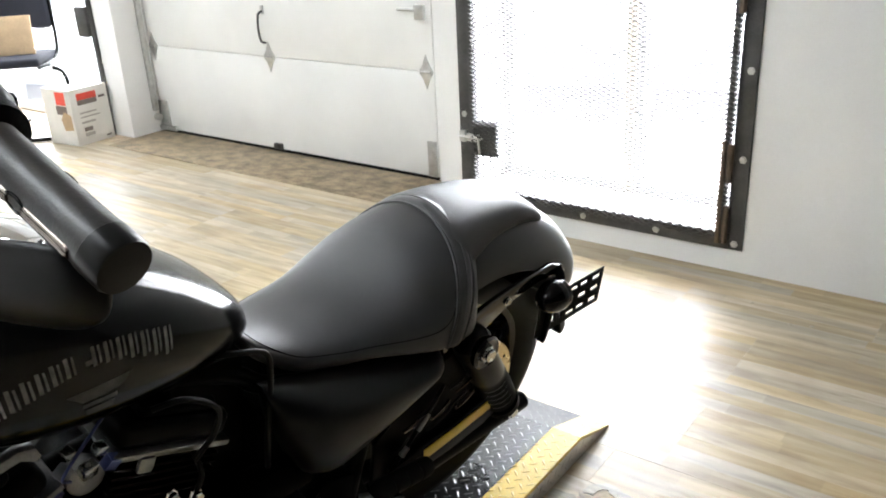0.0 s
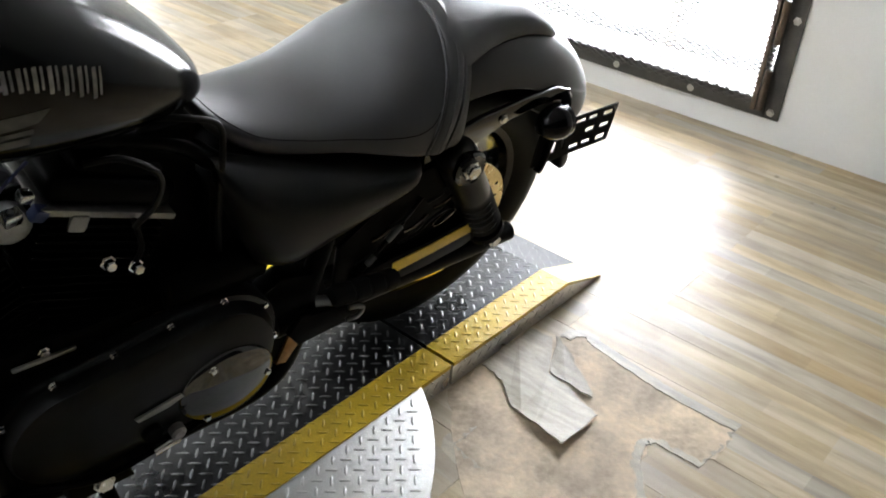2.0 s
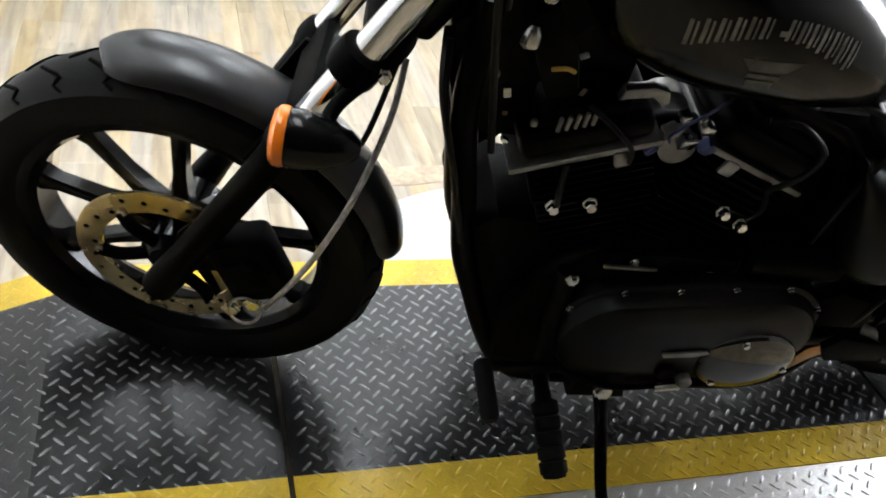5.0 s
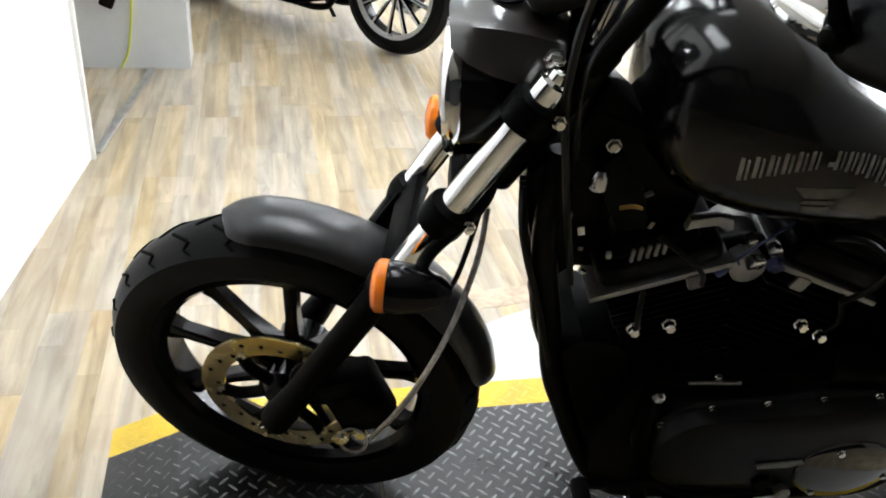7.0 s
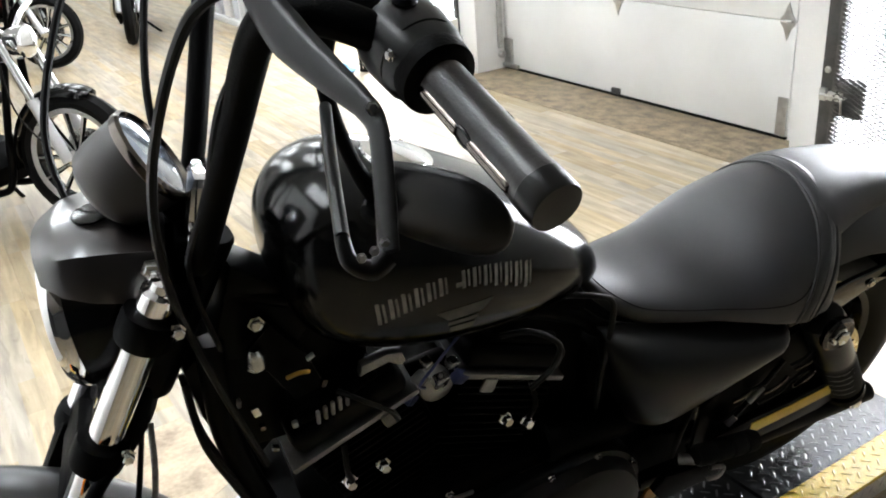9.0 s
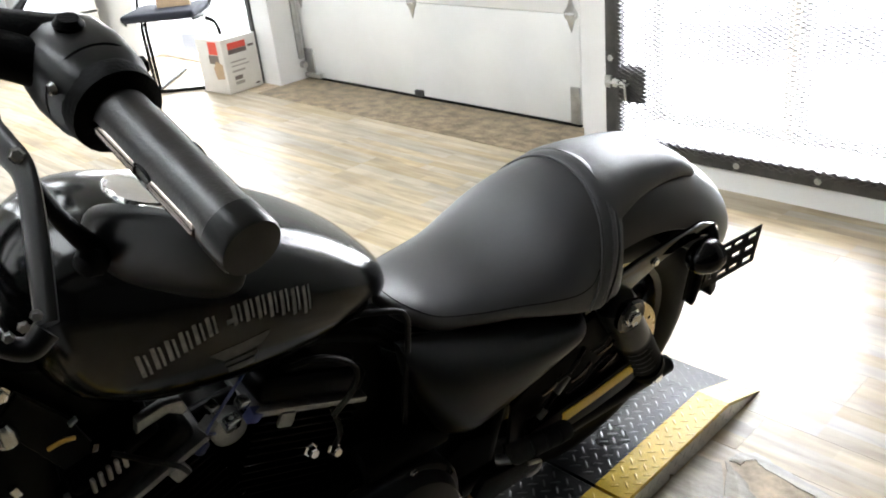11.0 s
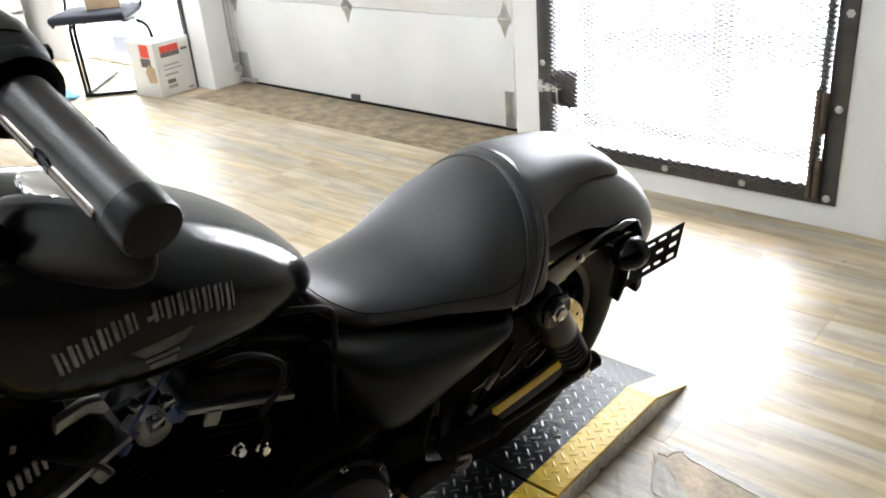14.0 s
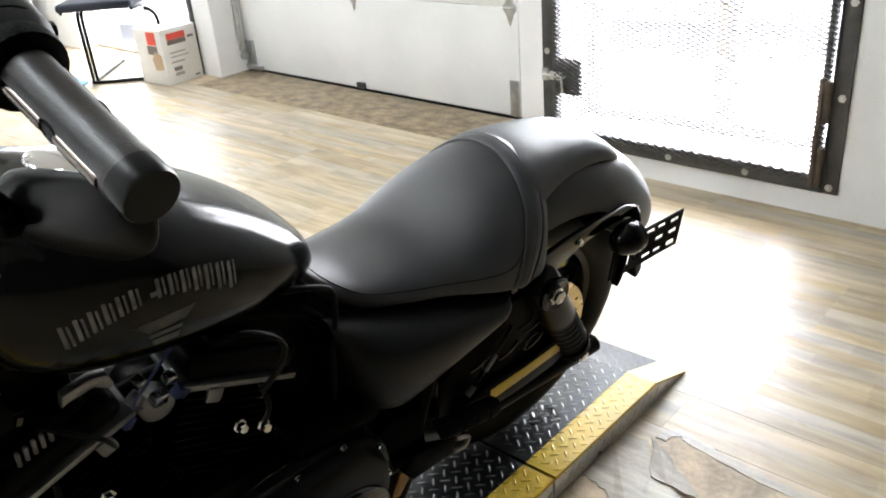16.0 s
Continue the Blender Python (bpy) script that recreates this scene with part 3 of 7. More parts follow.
def wheel(name, c, r, w, rim, spokes, label):
    e = empty(name)
    e.parent = bike
    e["label"] = label
    tyre(e, c, r, w, rim, "black tyre with angled tread grooves")
    hw = w * 0.38
    prof = [(rim - 0.022, -hw * 0.6), (rim - 0.012, -hw * 0.9), (rim + 0.006, -hw), (rim + 0.006, -hw * 0.8), (rim - 0.018, -hw * 0.5), (rim - 0.020, 0)]
    prof = prof + [(a, -b) for a, b in prof[-2::-1]]
    rm = part("rim", lathe(bm_new(), prof + [prof[0]], c, Y, 80, caps=False), M_GLOSS, e, "gloss black cast rim")
    part("hub", lathe(bm_new(), [(0.028, -0.075), (0.045, -0.06), (0.04, -0.03), (0.036, 0), (0.04, 0.03), (0.045, 0.06), (0.028, 0.075)], c, Y, 28), M_GLOSS, e)
    for i in range(spokes):
        a = 2 * math.pi * (i + 0.25) / spokes
        d = Vector((math.cos(a), 0, math.sin(a)))
        q = Vector((-math.sin(a), 0, math.cos(a)))
        loops = []
        for u, hw_, ht in ((0.03, 0.016, 0.022), (0.5, 0.0095, 0.015), (0.86, 0.011, 0.014), (1.0, 0.02, 0.018)):
            p = c + d * (0.03 + (rim - 0.018 - 0.03) * u)
            loops.append([p + q * hw_ * a_ + Y * ht * b_ for a_, b_ in ((-1, -0.7), (-0.6, -1), (0.6, -1), (1, -0.7), (1, 0.7), (0.6, 1), (-0.6, 1), (-1, 0.7))])
        part("spoke", loft(bm_new(), loops), M_GLOSS, e)
        b = bm_new()
        p = c + d * (rim - 0.005) + Y * (-hw * 0.72)
        box(b, (-0.009, -0.0015, -0.003), (0.009, 0.0015, 0.003), 0.001, Matrix.Translation(p) @ pose(0, 0, 0, 0, -math.degrees(a), 0), 1)
        part("spoke_tip", b, M_STEEL, e, "bare machined spoke tip")
    return e


def brake_disc(parent, c, y, r, side):
    """A drilled rotor on a black five-arm carrier."""
    prof = [(r * 0.72, -0.0025), (r, -0.0025), (r, 0.0025), (r * 0.72, 0.0025)]
    cc = c + Y * y
    d = part("brake_disc", lathe(bm_new(), prof + [prof[0]], cc, Y, 64, caps=False), M_DISC, parent, "steel brake disc with a yellow reflection in its colour")
    for i in range(24):
        a = 2 * math.pi * i / 24
        rr = r * (0.80 + 0.10 * (i % 3) / 2)
        b = bm_new()
        p = cc + Vector((rr * math.cos(a), 0, rr * math.sin(a)))
        cyl(b, p - Y * 0.0028, p + Y * 0.0028, 0.004, seg=10)
        part("drilled_hole", b, M_GROOVE, d)
    for i in range(6):
        a = 2 * math.pi * i / 6
        b = bm_new()
        tube(b, [cc + Vector((0.035 * math.cos(a), -0.001, 0.035 * math.sin(a))), cc + Vector((r * 0.55 * math.cos(a + 0.2), -0.003, r * 0.55 * math.sin(a + 0.2))), cc + Vector((r * 0.76 * math.cos(a + 0.12), -0.003, r * 0.76 * math.sin(a + 0.12)))], 0.010, 8, 4, 0.4)
        part("carrier_arm", b, M_BLACK, d)
        bolt("rivet", d, cc + Vector((r * 0.76 * math.cos(a + 0.12), 0.004 * side, r * 0.76 * math.sin(a + 0.12))), Y * side, 0.006, 0.003)
    return d


# front wheel
fw = turned(wheel("front_wheel", FA, 0.309, 0.110, 0.232, 9, "nine-spoke gloss black front wheel"), ROLL)
brake_disc(fw, FA, -0.066, 0.136, -1)
FORK = (Vector((-0.822, 0, 0.285)) - Vector((-0.499, 0, 0.930))).normalized()


def on_fork(z, y=0.0, fwd=0.0):
    k = (z - 0.930) / FORK.z
    return Vector((-0.499 + FORK.x * k + fwd, y, z))


for s in (-1, 1):
    y = 0.105 * s
    fork = empty("fork_leg")
    fork.parent = bike
    turned(fork)
    part("chrome_tube", cyl(bm_new(), on_fork(0.935, y), on_fork(0.56, y), 0.0195, seg=24), M_CHROME, fork, "polished chrome fork tube")
    b = bm_new()
    lathe(b, [(0.021, 0), (0.027, 0.004), (0.0265, 0.02), (0.0215, 0.035), (0.0215, 0.28), (0.025, 0.33), (0.025, 0.365), (0.012, 0.375)], on_fork(0.610, y), FORK, 24)
    part("slider", b, M_BLACK, fork, "satin black fork slider")
    part("dust_seal", lathe(bm_new(), [(0.020, -0.016), (0.026, -0.014), (0.0285, 0), (0.0285, 0.012), (0.027, 0.014)], on_fork(0.610, y), FORK, 24), M_RUBBER, fork)
    part("fork_cap", lathe(bm_new(), [(0.0195, -0.022), (0.0195, -0.004), (0.013, 0), (0.013, 0.010), (0.010, 0.012)], on_fork(0.938, y), -FORK, 12), M_CHROME, fork, "chrome fork cap")
    for z in (0.895, 0.735):
        c = on_fork(z, y)
        part("clamp_ring", lathe(bm_new(), [(0.0205, -0.02), (0.029, -0.018), (0.0305, -0.012), (0.0305, 0.012), (0.029, 0.018), (0.0205, 0.02)], c, FORK, 24), M_BLACK, fork)
        bolt("pinch_bolt", fork, c + Vector((0.03, 0.018 * s, 0.002)), (0.2, s, 0.05), 0.007, 0.009)
    part("axle_nut", lathe(bm_new(), [(0.016, 0), (0.016, 0.006), (0.012, 0.009), (0.008, 0.012)], FA + Y * (0.098 * s), Y * s, 6), M_STEEL, fork)
    # turn signal on the lower clamp
    sg = empty("turn_signal")
    sg.parent = bike
    turned(sg)
    c = Vector((-0.630, 0.15, 0.712)) if s > 0 else Vector((-0.656, -0.187, 0.682))
    part("housing", lathe(bm_new(), [(0.030, 0), (0.0325, 0.006), (0.032, 0.02), (0.028, 0.045), (0.020, 0.068), (0.008, 0.080)], c, (1, 0, 0.02), 28), M_GLOSS, sg, "black bullet housing")
    part("lens", lathe(bm_new(), [(0.032, 0.0), (0.0332, 0.004), (0.0325, 0.011), (0.027, 0.016), (0.012, 0.019)], c + X * 0.002, (-1, 0, -0.02), 28), M_ORANGE, sg, "orange lens")
    part("stalk", tube(bm_new(), [on_fork(0.735, 0.120 * s, 0.02), (-0.61, 0.14 * s, 0.700), c + Vector((0.036, -0.012 * s, 0.002))], 0.009), M_BLACK, sg)
for z, th in ((0.895, 0.016), (0.735, 0.02)):
    c = on_fork(z)
    b = bm_new()
    pts = []
    for u in range(13):
        yy = -0.105 + 0.21 * u / 12
        pts.append((c.x + 0.028 + 0.035 * math.cos(yy / 0.105 * 1.5), yy))
    out = pts + [(c.x + 0.005, 0.105), (c.x - 0.005, 0), (c.x + 0.005, -0.105)]
    prism(b, out, c.z - th, c.z + th, "z", 0.004)
    turned(part("triple_clamp", b, M_BLACK, bike, "black fork yoke"))
turned(part("steering_head", cyl(bm_new(), (-0.445, 0, 0.94), (-0.550, 0, 0.735), 0.036, seg=24, bev=0.004), M_FRAME, bike))
turned(part("fork_brace", box(bm_new(), (-0.012, -0.105, -0.035), (0.012, 0.105, 0.035), 0.01, Matrix.Translation(on_fork(0.62, 0, 0.0)) @ pose(0, 0, 0, 0, 28, 0)), M_BLACK, bike))

# front fender: a short rounded hoop
def hoop(c, r, a0, a1, half, drop, n=36, thick=0.003, taper=0.12, k0=0.55):
    loops = []
    for i in range(n + 1):
        u = i / n
        a = radians(a0 + (a1 - a0) * u)
        e = min(1.0, min(u, 1 - u) / taper)
        k = k0 + (1 - k0) * math.sqrt(max(0.0, 1 - (1 - e) ** 2))
        ring = []
        for j in range(17):
            v = -1 + 2 * j / 16
            ph = v * radians(88)
            y = half * k * math.sin(ph)
            rr = r - drop * (1 - math.cos(ph)) * (0.6 + 0.4 * k) - 0.006 * (1 - k)
            ring.append(c + Vector((rr * math.cos(a), y, rr * math.sin(a))))
        for j in range(16, -1, -1):
            v = -1 + 2 * j / 16
            ph = v * radians(88)
            y = (half * k - thick) * math.sin(ph)
            rr = r - thick - drop * (1 - math.cos(ph)) * (0.6 + 0.4 * k) - 0.006 * (1 - k)
            ring.append(c + Vector((rr * math.cos(a), y, rr * math.sin(a))))
        loops.append(ring)
    return loft(bm_new(), loops)


turned(part("front_fender", hoop(FA + Vector((0.002, 0, 0.002)), 0.336, 107, 11, 0.051, 0.028, 48, 0.003, 0.12, 0.25), M_FFEND, bike, "satin charcoal front fender"), ROLL)
for s in (-1, 1):
    turned(part("fender_bracket", box(bm_new(), (-0.02, -0.004, -0.05), (0.02, 0.004, 0.05), 0.003, Matrix.Translation(on_fork(0.57, 0.078 * s, 0.0)) @ pose(0, 0, 0, 0, 28, 0)), M_BLACK, bike))

# caliper and hoses
cal = empty("front_caliper")
cal.parent = bike
turned(cal)
ca = FA + Vector((0.118, -0.078, 0.048))
part("body", box(bm_new(), (-0.045, -0.028, -0.06), (0.045, 0.03, 0.06), 0.014, Matrix.Translation(ca) @ pose(0, 0, 0, 0, -25, 0)), M_BLACK, cal)
part("bridge", box(bm_new(), (-0.03, -0.034, -0.03), (0.03, -0.02, 0.03), 0.008, Matrix.Translation(ca) @ pose(0, 0, 0, 0, -25, 0)), M_BLACK, cal)
for dx, dz in ((-0.02, -0.075), (0.012, -0.055)):
    bolt("bolt", cal, ca + Vector((dx, -0.03, dz)), -Y, 0.011, 0.006)
part("pad_badge", tube(bm_new(), [ca + Vector((0.0 + 0.022 * math.cos(t), -0.035, -0.07 + 0.03 * math.sin(t))) for t in [k * math.pi / 6 for k in range(13)]], 0.0022, 6, 3), M_GCABLE, cal, "pale outlined oval")
for dx, dz, r in ((0.0, 0.03, 0.009), (0.03, 0.02, 0.007)):
    bolt("bolt", cal, ca + Vector((dx, -0.032, dz)), -Y, r, 0.005, M_BLACK)
turned(part("brake_hose", tube(bm_new(), [ca + Vector((0.045, -0.03, -0.03)), (-0.665, -0.13, 0.31), (-0.615, -0.15, 0.44), (-0.575, -0.14, 0.56), (-0.550, -0.10, 0.66), (-0.545, -0.06, 0.72)], 0.0042, 8), M_GCABLE, bike, "grey braided front brake hose"))
turned(part("clutch_hose", tube(bm_new(), [(-0.55, -0.06, 0.74), (-0.575, -0.12, 0.64), (-0.605, -0.11, 0.59), (-0.635, -0.09, 0.58)], 0.0035, 8), M_CABLE, bike))

# headlight with brow
hl = empty("headlight")
hl.parent = bike
turned(hl)
hc, ha = Vector((-0.597, 0, 0.857)), Vector((-1, 0, -0.10)).normalized()
part("bucket", lathe(bm_new(), [(0.02, -0.115), (0.05, -0.108), (0.072, -0.085), (0.082, -0.05), (0.0845, -0.015), (0.0845, 0.0)], hc, ha, 48), M_GLOSS, hl, "gloss black headlight shell")
part("trim_ring", lathe(bm_new(), [(0.083, -0.006), (0.0875, 0.0), (0.0875, 0.010), (0.082, 0.018), (0.074, 0.018), (0.074, 0.004)], hc, ha, 48, caps=False), M_CHROME, hl, "chrome headlight ring")
part("lens", lathe(bm_new(), [(0.075, 0.010), (0.06, 0.019), (0.035, 0.026), (0.004, 0.028)], hc, ha, 40), M_LENS, hl, "clear convex headlight lens")
loops = []
tab = lambda u, row: float(np.interp(u, (0, 0.12, 0.35, 0.65, 0.9, 1), row))
for i in range(17):
    u = i / 16
    zc, yc = tab(u, (0.954, 0.965, 0.970, 0.968, 0.962, 0.954)), tab(u, (0.050, 0.064, 0.072, 0.073, 0.068, 0.060))
    zb, yb = tab(u, (0.936, 0.928, 0.922, 0.915, 0.910, 0.906)), tab(u, (0.062, 0.078, 0.088, 0.089, 0.085, 0.078))
    side = [(yb + (yc - yb) * (k / 4) ** 1.3, zb + (zc - zb) * k / 4) for k in range(5)]
    top = [(yc * (1 - 2 * k / 12) * 0.985, zc + 0.002 + 0.006 * math.sin(math.pi * k / 12)) for k in range(1, 12)]
    ring = side + top + [(-y, z) for y, z in side[::-1]]
    loops.append([Vector((-0.604 + 0.118 * u - 0.018 * (1 - (y / 0.09) ** 2) * (1 - u) ** 2, y, z)) for y, z in ring])
bb = loft(bm_new(), loops)
part("brow", bb, M_BROW, hl, "matt black headlight brow")
part("brow_badge", lathe(bm_new(), [(0.022, 0), (0.022, 0.0025), (0.018, 0.0035)], (-0.556, -0.004, 0.979), (-0.1, 0, 1), 28), M_TANK, hl)
for s in (-1, 1):
    bolt("brow_bolt", hl, (-0.500, 0.084 * s, 0.950), (0, s, 0.2), 0.010, 0.008)
part("mount_arm", box(bm_new(), (-0.56, -0.012, 0.93), (-0.47, 0.012, 0.96), 0.006), M_BLACK, hl)

# speedometer
sp = empty("speedometer")
sp.parent = bike
turned(sp)
sc, sa = Vector((-0.486, -0.002, 1.037)), Vector((0.84, 0, 0.54)).normalized()
part("housing", lathe(bm_new(), [(0.012, -0.070), (0.038, -0.068), (0.0475, -0.060), (0.0515, -0.044), (0.0545, -0.004), (0.052, 0.0)], sc, sa, 44), M_CUP, sp, "satin charcoal gauge cup")
part("bezel", lathe(bm_new(), [(0.054, -0.006), (0.0560, -0.003), (0.0560, 0.004), (0.052, 0.007), (0.0495, 0.002)], sc, sa, 44, caps=False), M_DCHROME, sp, "dark chrome gauge bezel")
part("dial", lathe(bm_new(), [(0.051, 0.0015), (0.041, 0.004), (0.002, 0.0055)], sc, sa, 40), M_DIAL, sp, "glazed pale dial")
part("bracket", tube(bm_new(), [(-0.50, 0, 1.02), (-0.475, 0, 0.985), (-0.455, 0, 0.95)], [0.02, 0.018, 0.022], 12), M_BLACK, sp)

# handlebar with its clamp
bar = empty("handlebar")
bar.parent = bike
turned(bar)
for s in (-1, 1):
    part("riser_tube", tube(bm_new(), [(-0.455, 0.0 * s, 0.945), (-0.456, 0.05 * s, 0.940), (-0.455, 0.085 * s, 0.950), (-0.438, 0.12 * s, 1.01), (-0.404, 0.20 * s, 1.145), (-0.380, 0.265 * s, 1.245), (-0.362, 0.292 * s, 1.268), (-0.330, 0.308 * s, 1.268), (-0.292, 0.325 * s, 1.252), (-0.276, 0.352 * s, 1.240), (-0.250, 0.44 * s, 1.215)], 0.0138, 16, 8), M_BLACK, bar, "satin black high-rise bar")
    g0, g1 = Vector((-0.276, 0.350 * s, 1.241)), Vector((-0.239, 0.489 * s, 1.206))
    gd = (g1 - g0).normalized()
    gr = empty("grip")
    gr.parent = bar
    part("sleeve", lathe(bm_new(), [(0.0165, 0), (0.0190, 0.004), (0.0168, 0.010), (0.0168, 0.112), (0.0176, 0.116), (0.0176, 0.131), (0.0150, 0.137), (0.006, 0.138)], g0, gd, 28), M_GRIP, gr, "black rubber grip sleeve")
    g1_, g2_ = gd.cross(Z).normalized(), gd.cross(Z).normalized().cross(gd).normalized()
    for k in range(2):
        a = radians(-4 if s < 0 else 184) + k * math.pi
        o = 0.0148 * (g1_ * math.cos(a) + g2_ * math.sin(a))
        for u0, u1 in ((0.012, 0.056), (0.070, 0.113)):
            part("grip_rib", tube(bm_new(), [g0 + o + gd * u0, g0 + o + gd * (u0 + 0.004), g0 + o + gd * (u1 - 0.004), g0 + o + gd * u1], [0.0030, 0.0046, 0.0046, 0.0030], 10), M_DCHROME, gr, "dark chrome strip")
        c = g0 + o * 1.10 + gd * 0.063
        part("medallion", tube(bm_new(), [c + gd * (0.010 * math.cos(t)) + 0.0055 * math.sin(t) * (g2_ * math.cos(a) - g1_ * math.sin(a)) for t in [q * math.pi / 8 for q in range(17)]], 0.0011, 6, 2), M_GLOSS, gr, "raised lens-shaped ring")
    part("end_cap", lathe(bm_new(), [(0.0170, 0), (0.0178, 0.001), (0.0178, 0.0165), (0.0168, 0.0190), (0.006, 0.0195)], g0 + gd * 0.119, gd, 28), M_SIDE, gr, "satin black end cap")
    loops = []
    e1 = gd.cross(Z).normalized()
    e2 = e1.cross(gd).normalized()
    for u, a_, b_ in ((-0.002, 0.018, 0.018), (0.0, 0.024, 0.023), (0.010, 0.028, 0.026), (0.036, 0.030, 0.027), (0.056, 0.028, 0.026), (0.068, 0.023, 0.022), (0.072, 0.016, 0.015)):
        loops.append([g0 - gd * u + e1 * a_ * math.copysign(abs(math.cos(t)) ** 0.7, math.cos(t)) + e2 * b_ * math.copysign(abs(math.sin(t)) ** 0.7, math.sin(t)) for t in [2 * math.pi * k / 24 for k in range(24)]])
    sw = part("switch_housing", loft(bm_new(), loops), M_SIDE, bar, "black switch housing")
    part("button", box(bm_new(), (-0.007, -0.006, -0.004), (0.007, 0.006, 0.004), 0.002, Matrix.Translation(g0 - gd * 0.03 + e1 * 0.031 * (1 if e1.x > 0 else -1))), M_BLACK, sw)
    part("toggle", lathe(bm_new(), [(0.008, 0), (0.009, 0.004), (0.006, 0.008)], g0 - gd * 0.045 + e2 * 0.024, e2, 16), M_BLACK, sw)
    part("seam", lathe(bm_new(), [(0.0285, -0.0006), (0.0296, 0), (0.0285, 0.0006)], g0 - gd * 0.018, gd, 28, caps=False), M_RUBBER, sw)
    for u in (0.012, 0.052):
        bolt("screw", sw, g0 - gd * u + e1 * 0.026 + e2 * 0.012, e1, 0.0035, 0.003)
    part("collar", lathe(bm_new(), [(0.020, -0.004), (0.0265, 0), (0.0275, 0.006), (0.0265, 0.014), (0.020, 0.017)], g0 - gd * 0.006, gd, 24), M_BLACK, bar)
    # lever
    lv = empty("lever")
    lv.parent = bar
    part("perch", tube(bm_new(), [(-0.290, 0.30 * s, 1.258), (-0.33, 0.292 * s, 1.270), (-0.370, 0.288 * s, 1.278)], [0.022, 0.018, 0.014], 12), M_BLACK, lv)
    part("blade", tube(bm_new(), [(-0.378, 0.282 * s, 1.284), (-0.365, 0.32 * s, 1.266), (-0.348, 0.365 * s, 1.256), (-0.334, 0.405 * s, 1.250), (-0.330, 0.425 * s, 1.243), (-0.334, 0.455 * s, 1.221), (-0.339, 0.482 * s, 1.199)], [0.012, 0.015, 0.0115, 0.0078, 0.0072, 0.0076, 0.0070], 12, 8, 0.45), M_SIDE, lv, "satin black lever blade")
    part("inner_rod", tube(bm_new(), [(-0.346, 0.335 * s, 1.220), (-0.354, 0.40 * s, 1.210), (-0.362, 0.474 * s, 1.207)], 0.0042, 10), M_SIDE, lv)
    part("lever_tip", tube(bm_new(), [(-0.362, 0.472 * s, 1.207), (-0.360, 0.482 * s, 1.197), (-0.349, 0.486 * s, 1.192), (-0.340, 0.483 * s, 1.197)], [0.0042, 0.0050, 0.0060, 0.0066], 10), M_SIDE, lv)
    for p in ((-0.342, 0.487 * s, 1.209), (-0.355, 0.489 * s, 1.203), (-0.348, 0.489 * s, 1.206)):
        bolt("tip_screw", lv, p, (0, s, 0.3), 0.0022, 0.0025, M_CAST)
    bolt("pivot_bolt", lv, (-0.372, 0.286 * s, 1.290), Z, 0.007, 0.005)
    bolt("blade_screw", lv, (-0.331, 0.418 * s, 1.253), (0, s, 0.5), 0.0034, 0.003)
    # mirror slung under the bar, its glass to the rear
    mr = empty("mirror")
    mr.parent = bike
    turned(mr)
    mc, mh = Vector((-0.259, 0.289 * s, 1.100)), Vector((0.043, 0.057 * s, 0.009))
    mv = Vector((-0.1, -0.05 * s, 1.0))
    mv = (mv - mh * (mv.dot(mh) / mh.dot(mh))).normalized()
    mn = mh.cross(mv).normalized()
    mn = mn if mn.x > 0 else -mn
    part("stem", tube(bm_new(), [(-0.335, 0.30 * s, 1.262), (-0.338, 0.285 * s, 1.21), (-0.318, 0.268 * s, 1.14), mc - mh * 0.62 - mn * 0.012], [0.007, 0.006, 0.006, 0.010], 10), M_BLACK, mr)
    part("ball_joint", lathe(bm_new(), [(0.002, -0.013), (0.009, -0.010), (0.0135, 0), (0.009, 0.010), (0.002, 0.013)], mc - mh * 0.62 - mn * 0.020, mn, 18), M_BLACK, mr)
    loops = []
    for i in range(25):
        u = -math.cos(math.pi * i / 24)
        k = max(0.02, (1 - abs(u) ** 3.2) ** 0.45)
        loops.append([mc + mh * u + mn * (0.003 + (0.004 if math.cos(a) > 0 else 0.014 * k) * math.cos(a)) + mv * (0.037 * k * math.copysign(abs(math.sin(a)) ** 0.85, math.sin(a))) for a in [2 * math.pi * q / 24 for q in range(24)]])
    part("mirror_shell", loft(bm_new(), loops), M_SIDE, mr, "black mirror shell")
    rim = [mc + mh * (0.94 * math.cos(a)) + mv * (0.034 * math.sin(a)) + mn * 0.0075 for a in [2 * math.pi * q / 40 for q in range(40)]]
    part("mirror_glass", loft(bm_new(), [rim, [p + mn * 0.0015 for p in rim]]), M_CHROME, mr, "mirror glass")
part("bar_clamp", box(bm_new(), (-0.478, -0.062, 0.925), (-0.432, 0.062, 0.965), 0.010), M_BLACK, bar, "black clamp block")
part("clamp_cover", box(bm_new(), (-0.020, -0.028, -0.045), (0.020, 0.028, 0.045), 0.012, Matrix.Translation((-0.440, -0.035, 0.990)) @ pose(0, 0, 0, 0, 14, 0)), M_CHROME, bar, "chromed clamp cover")
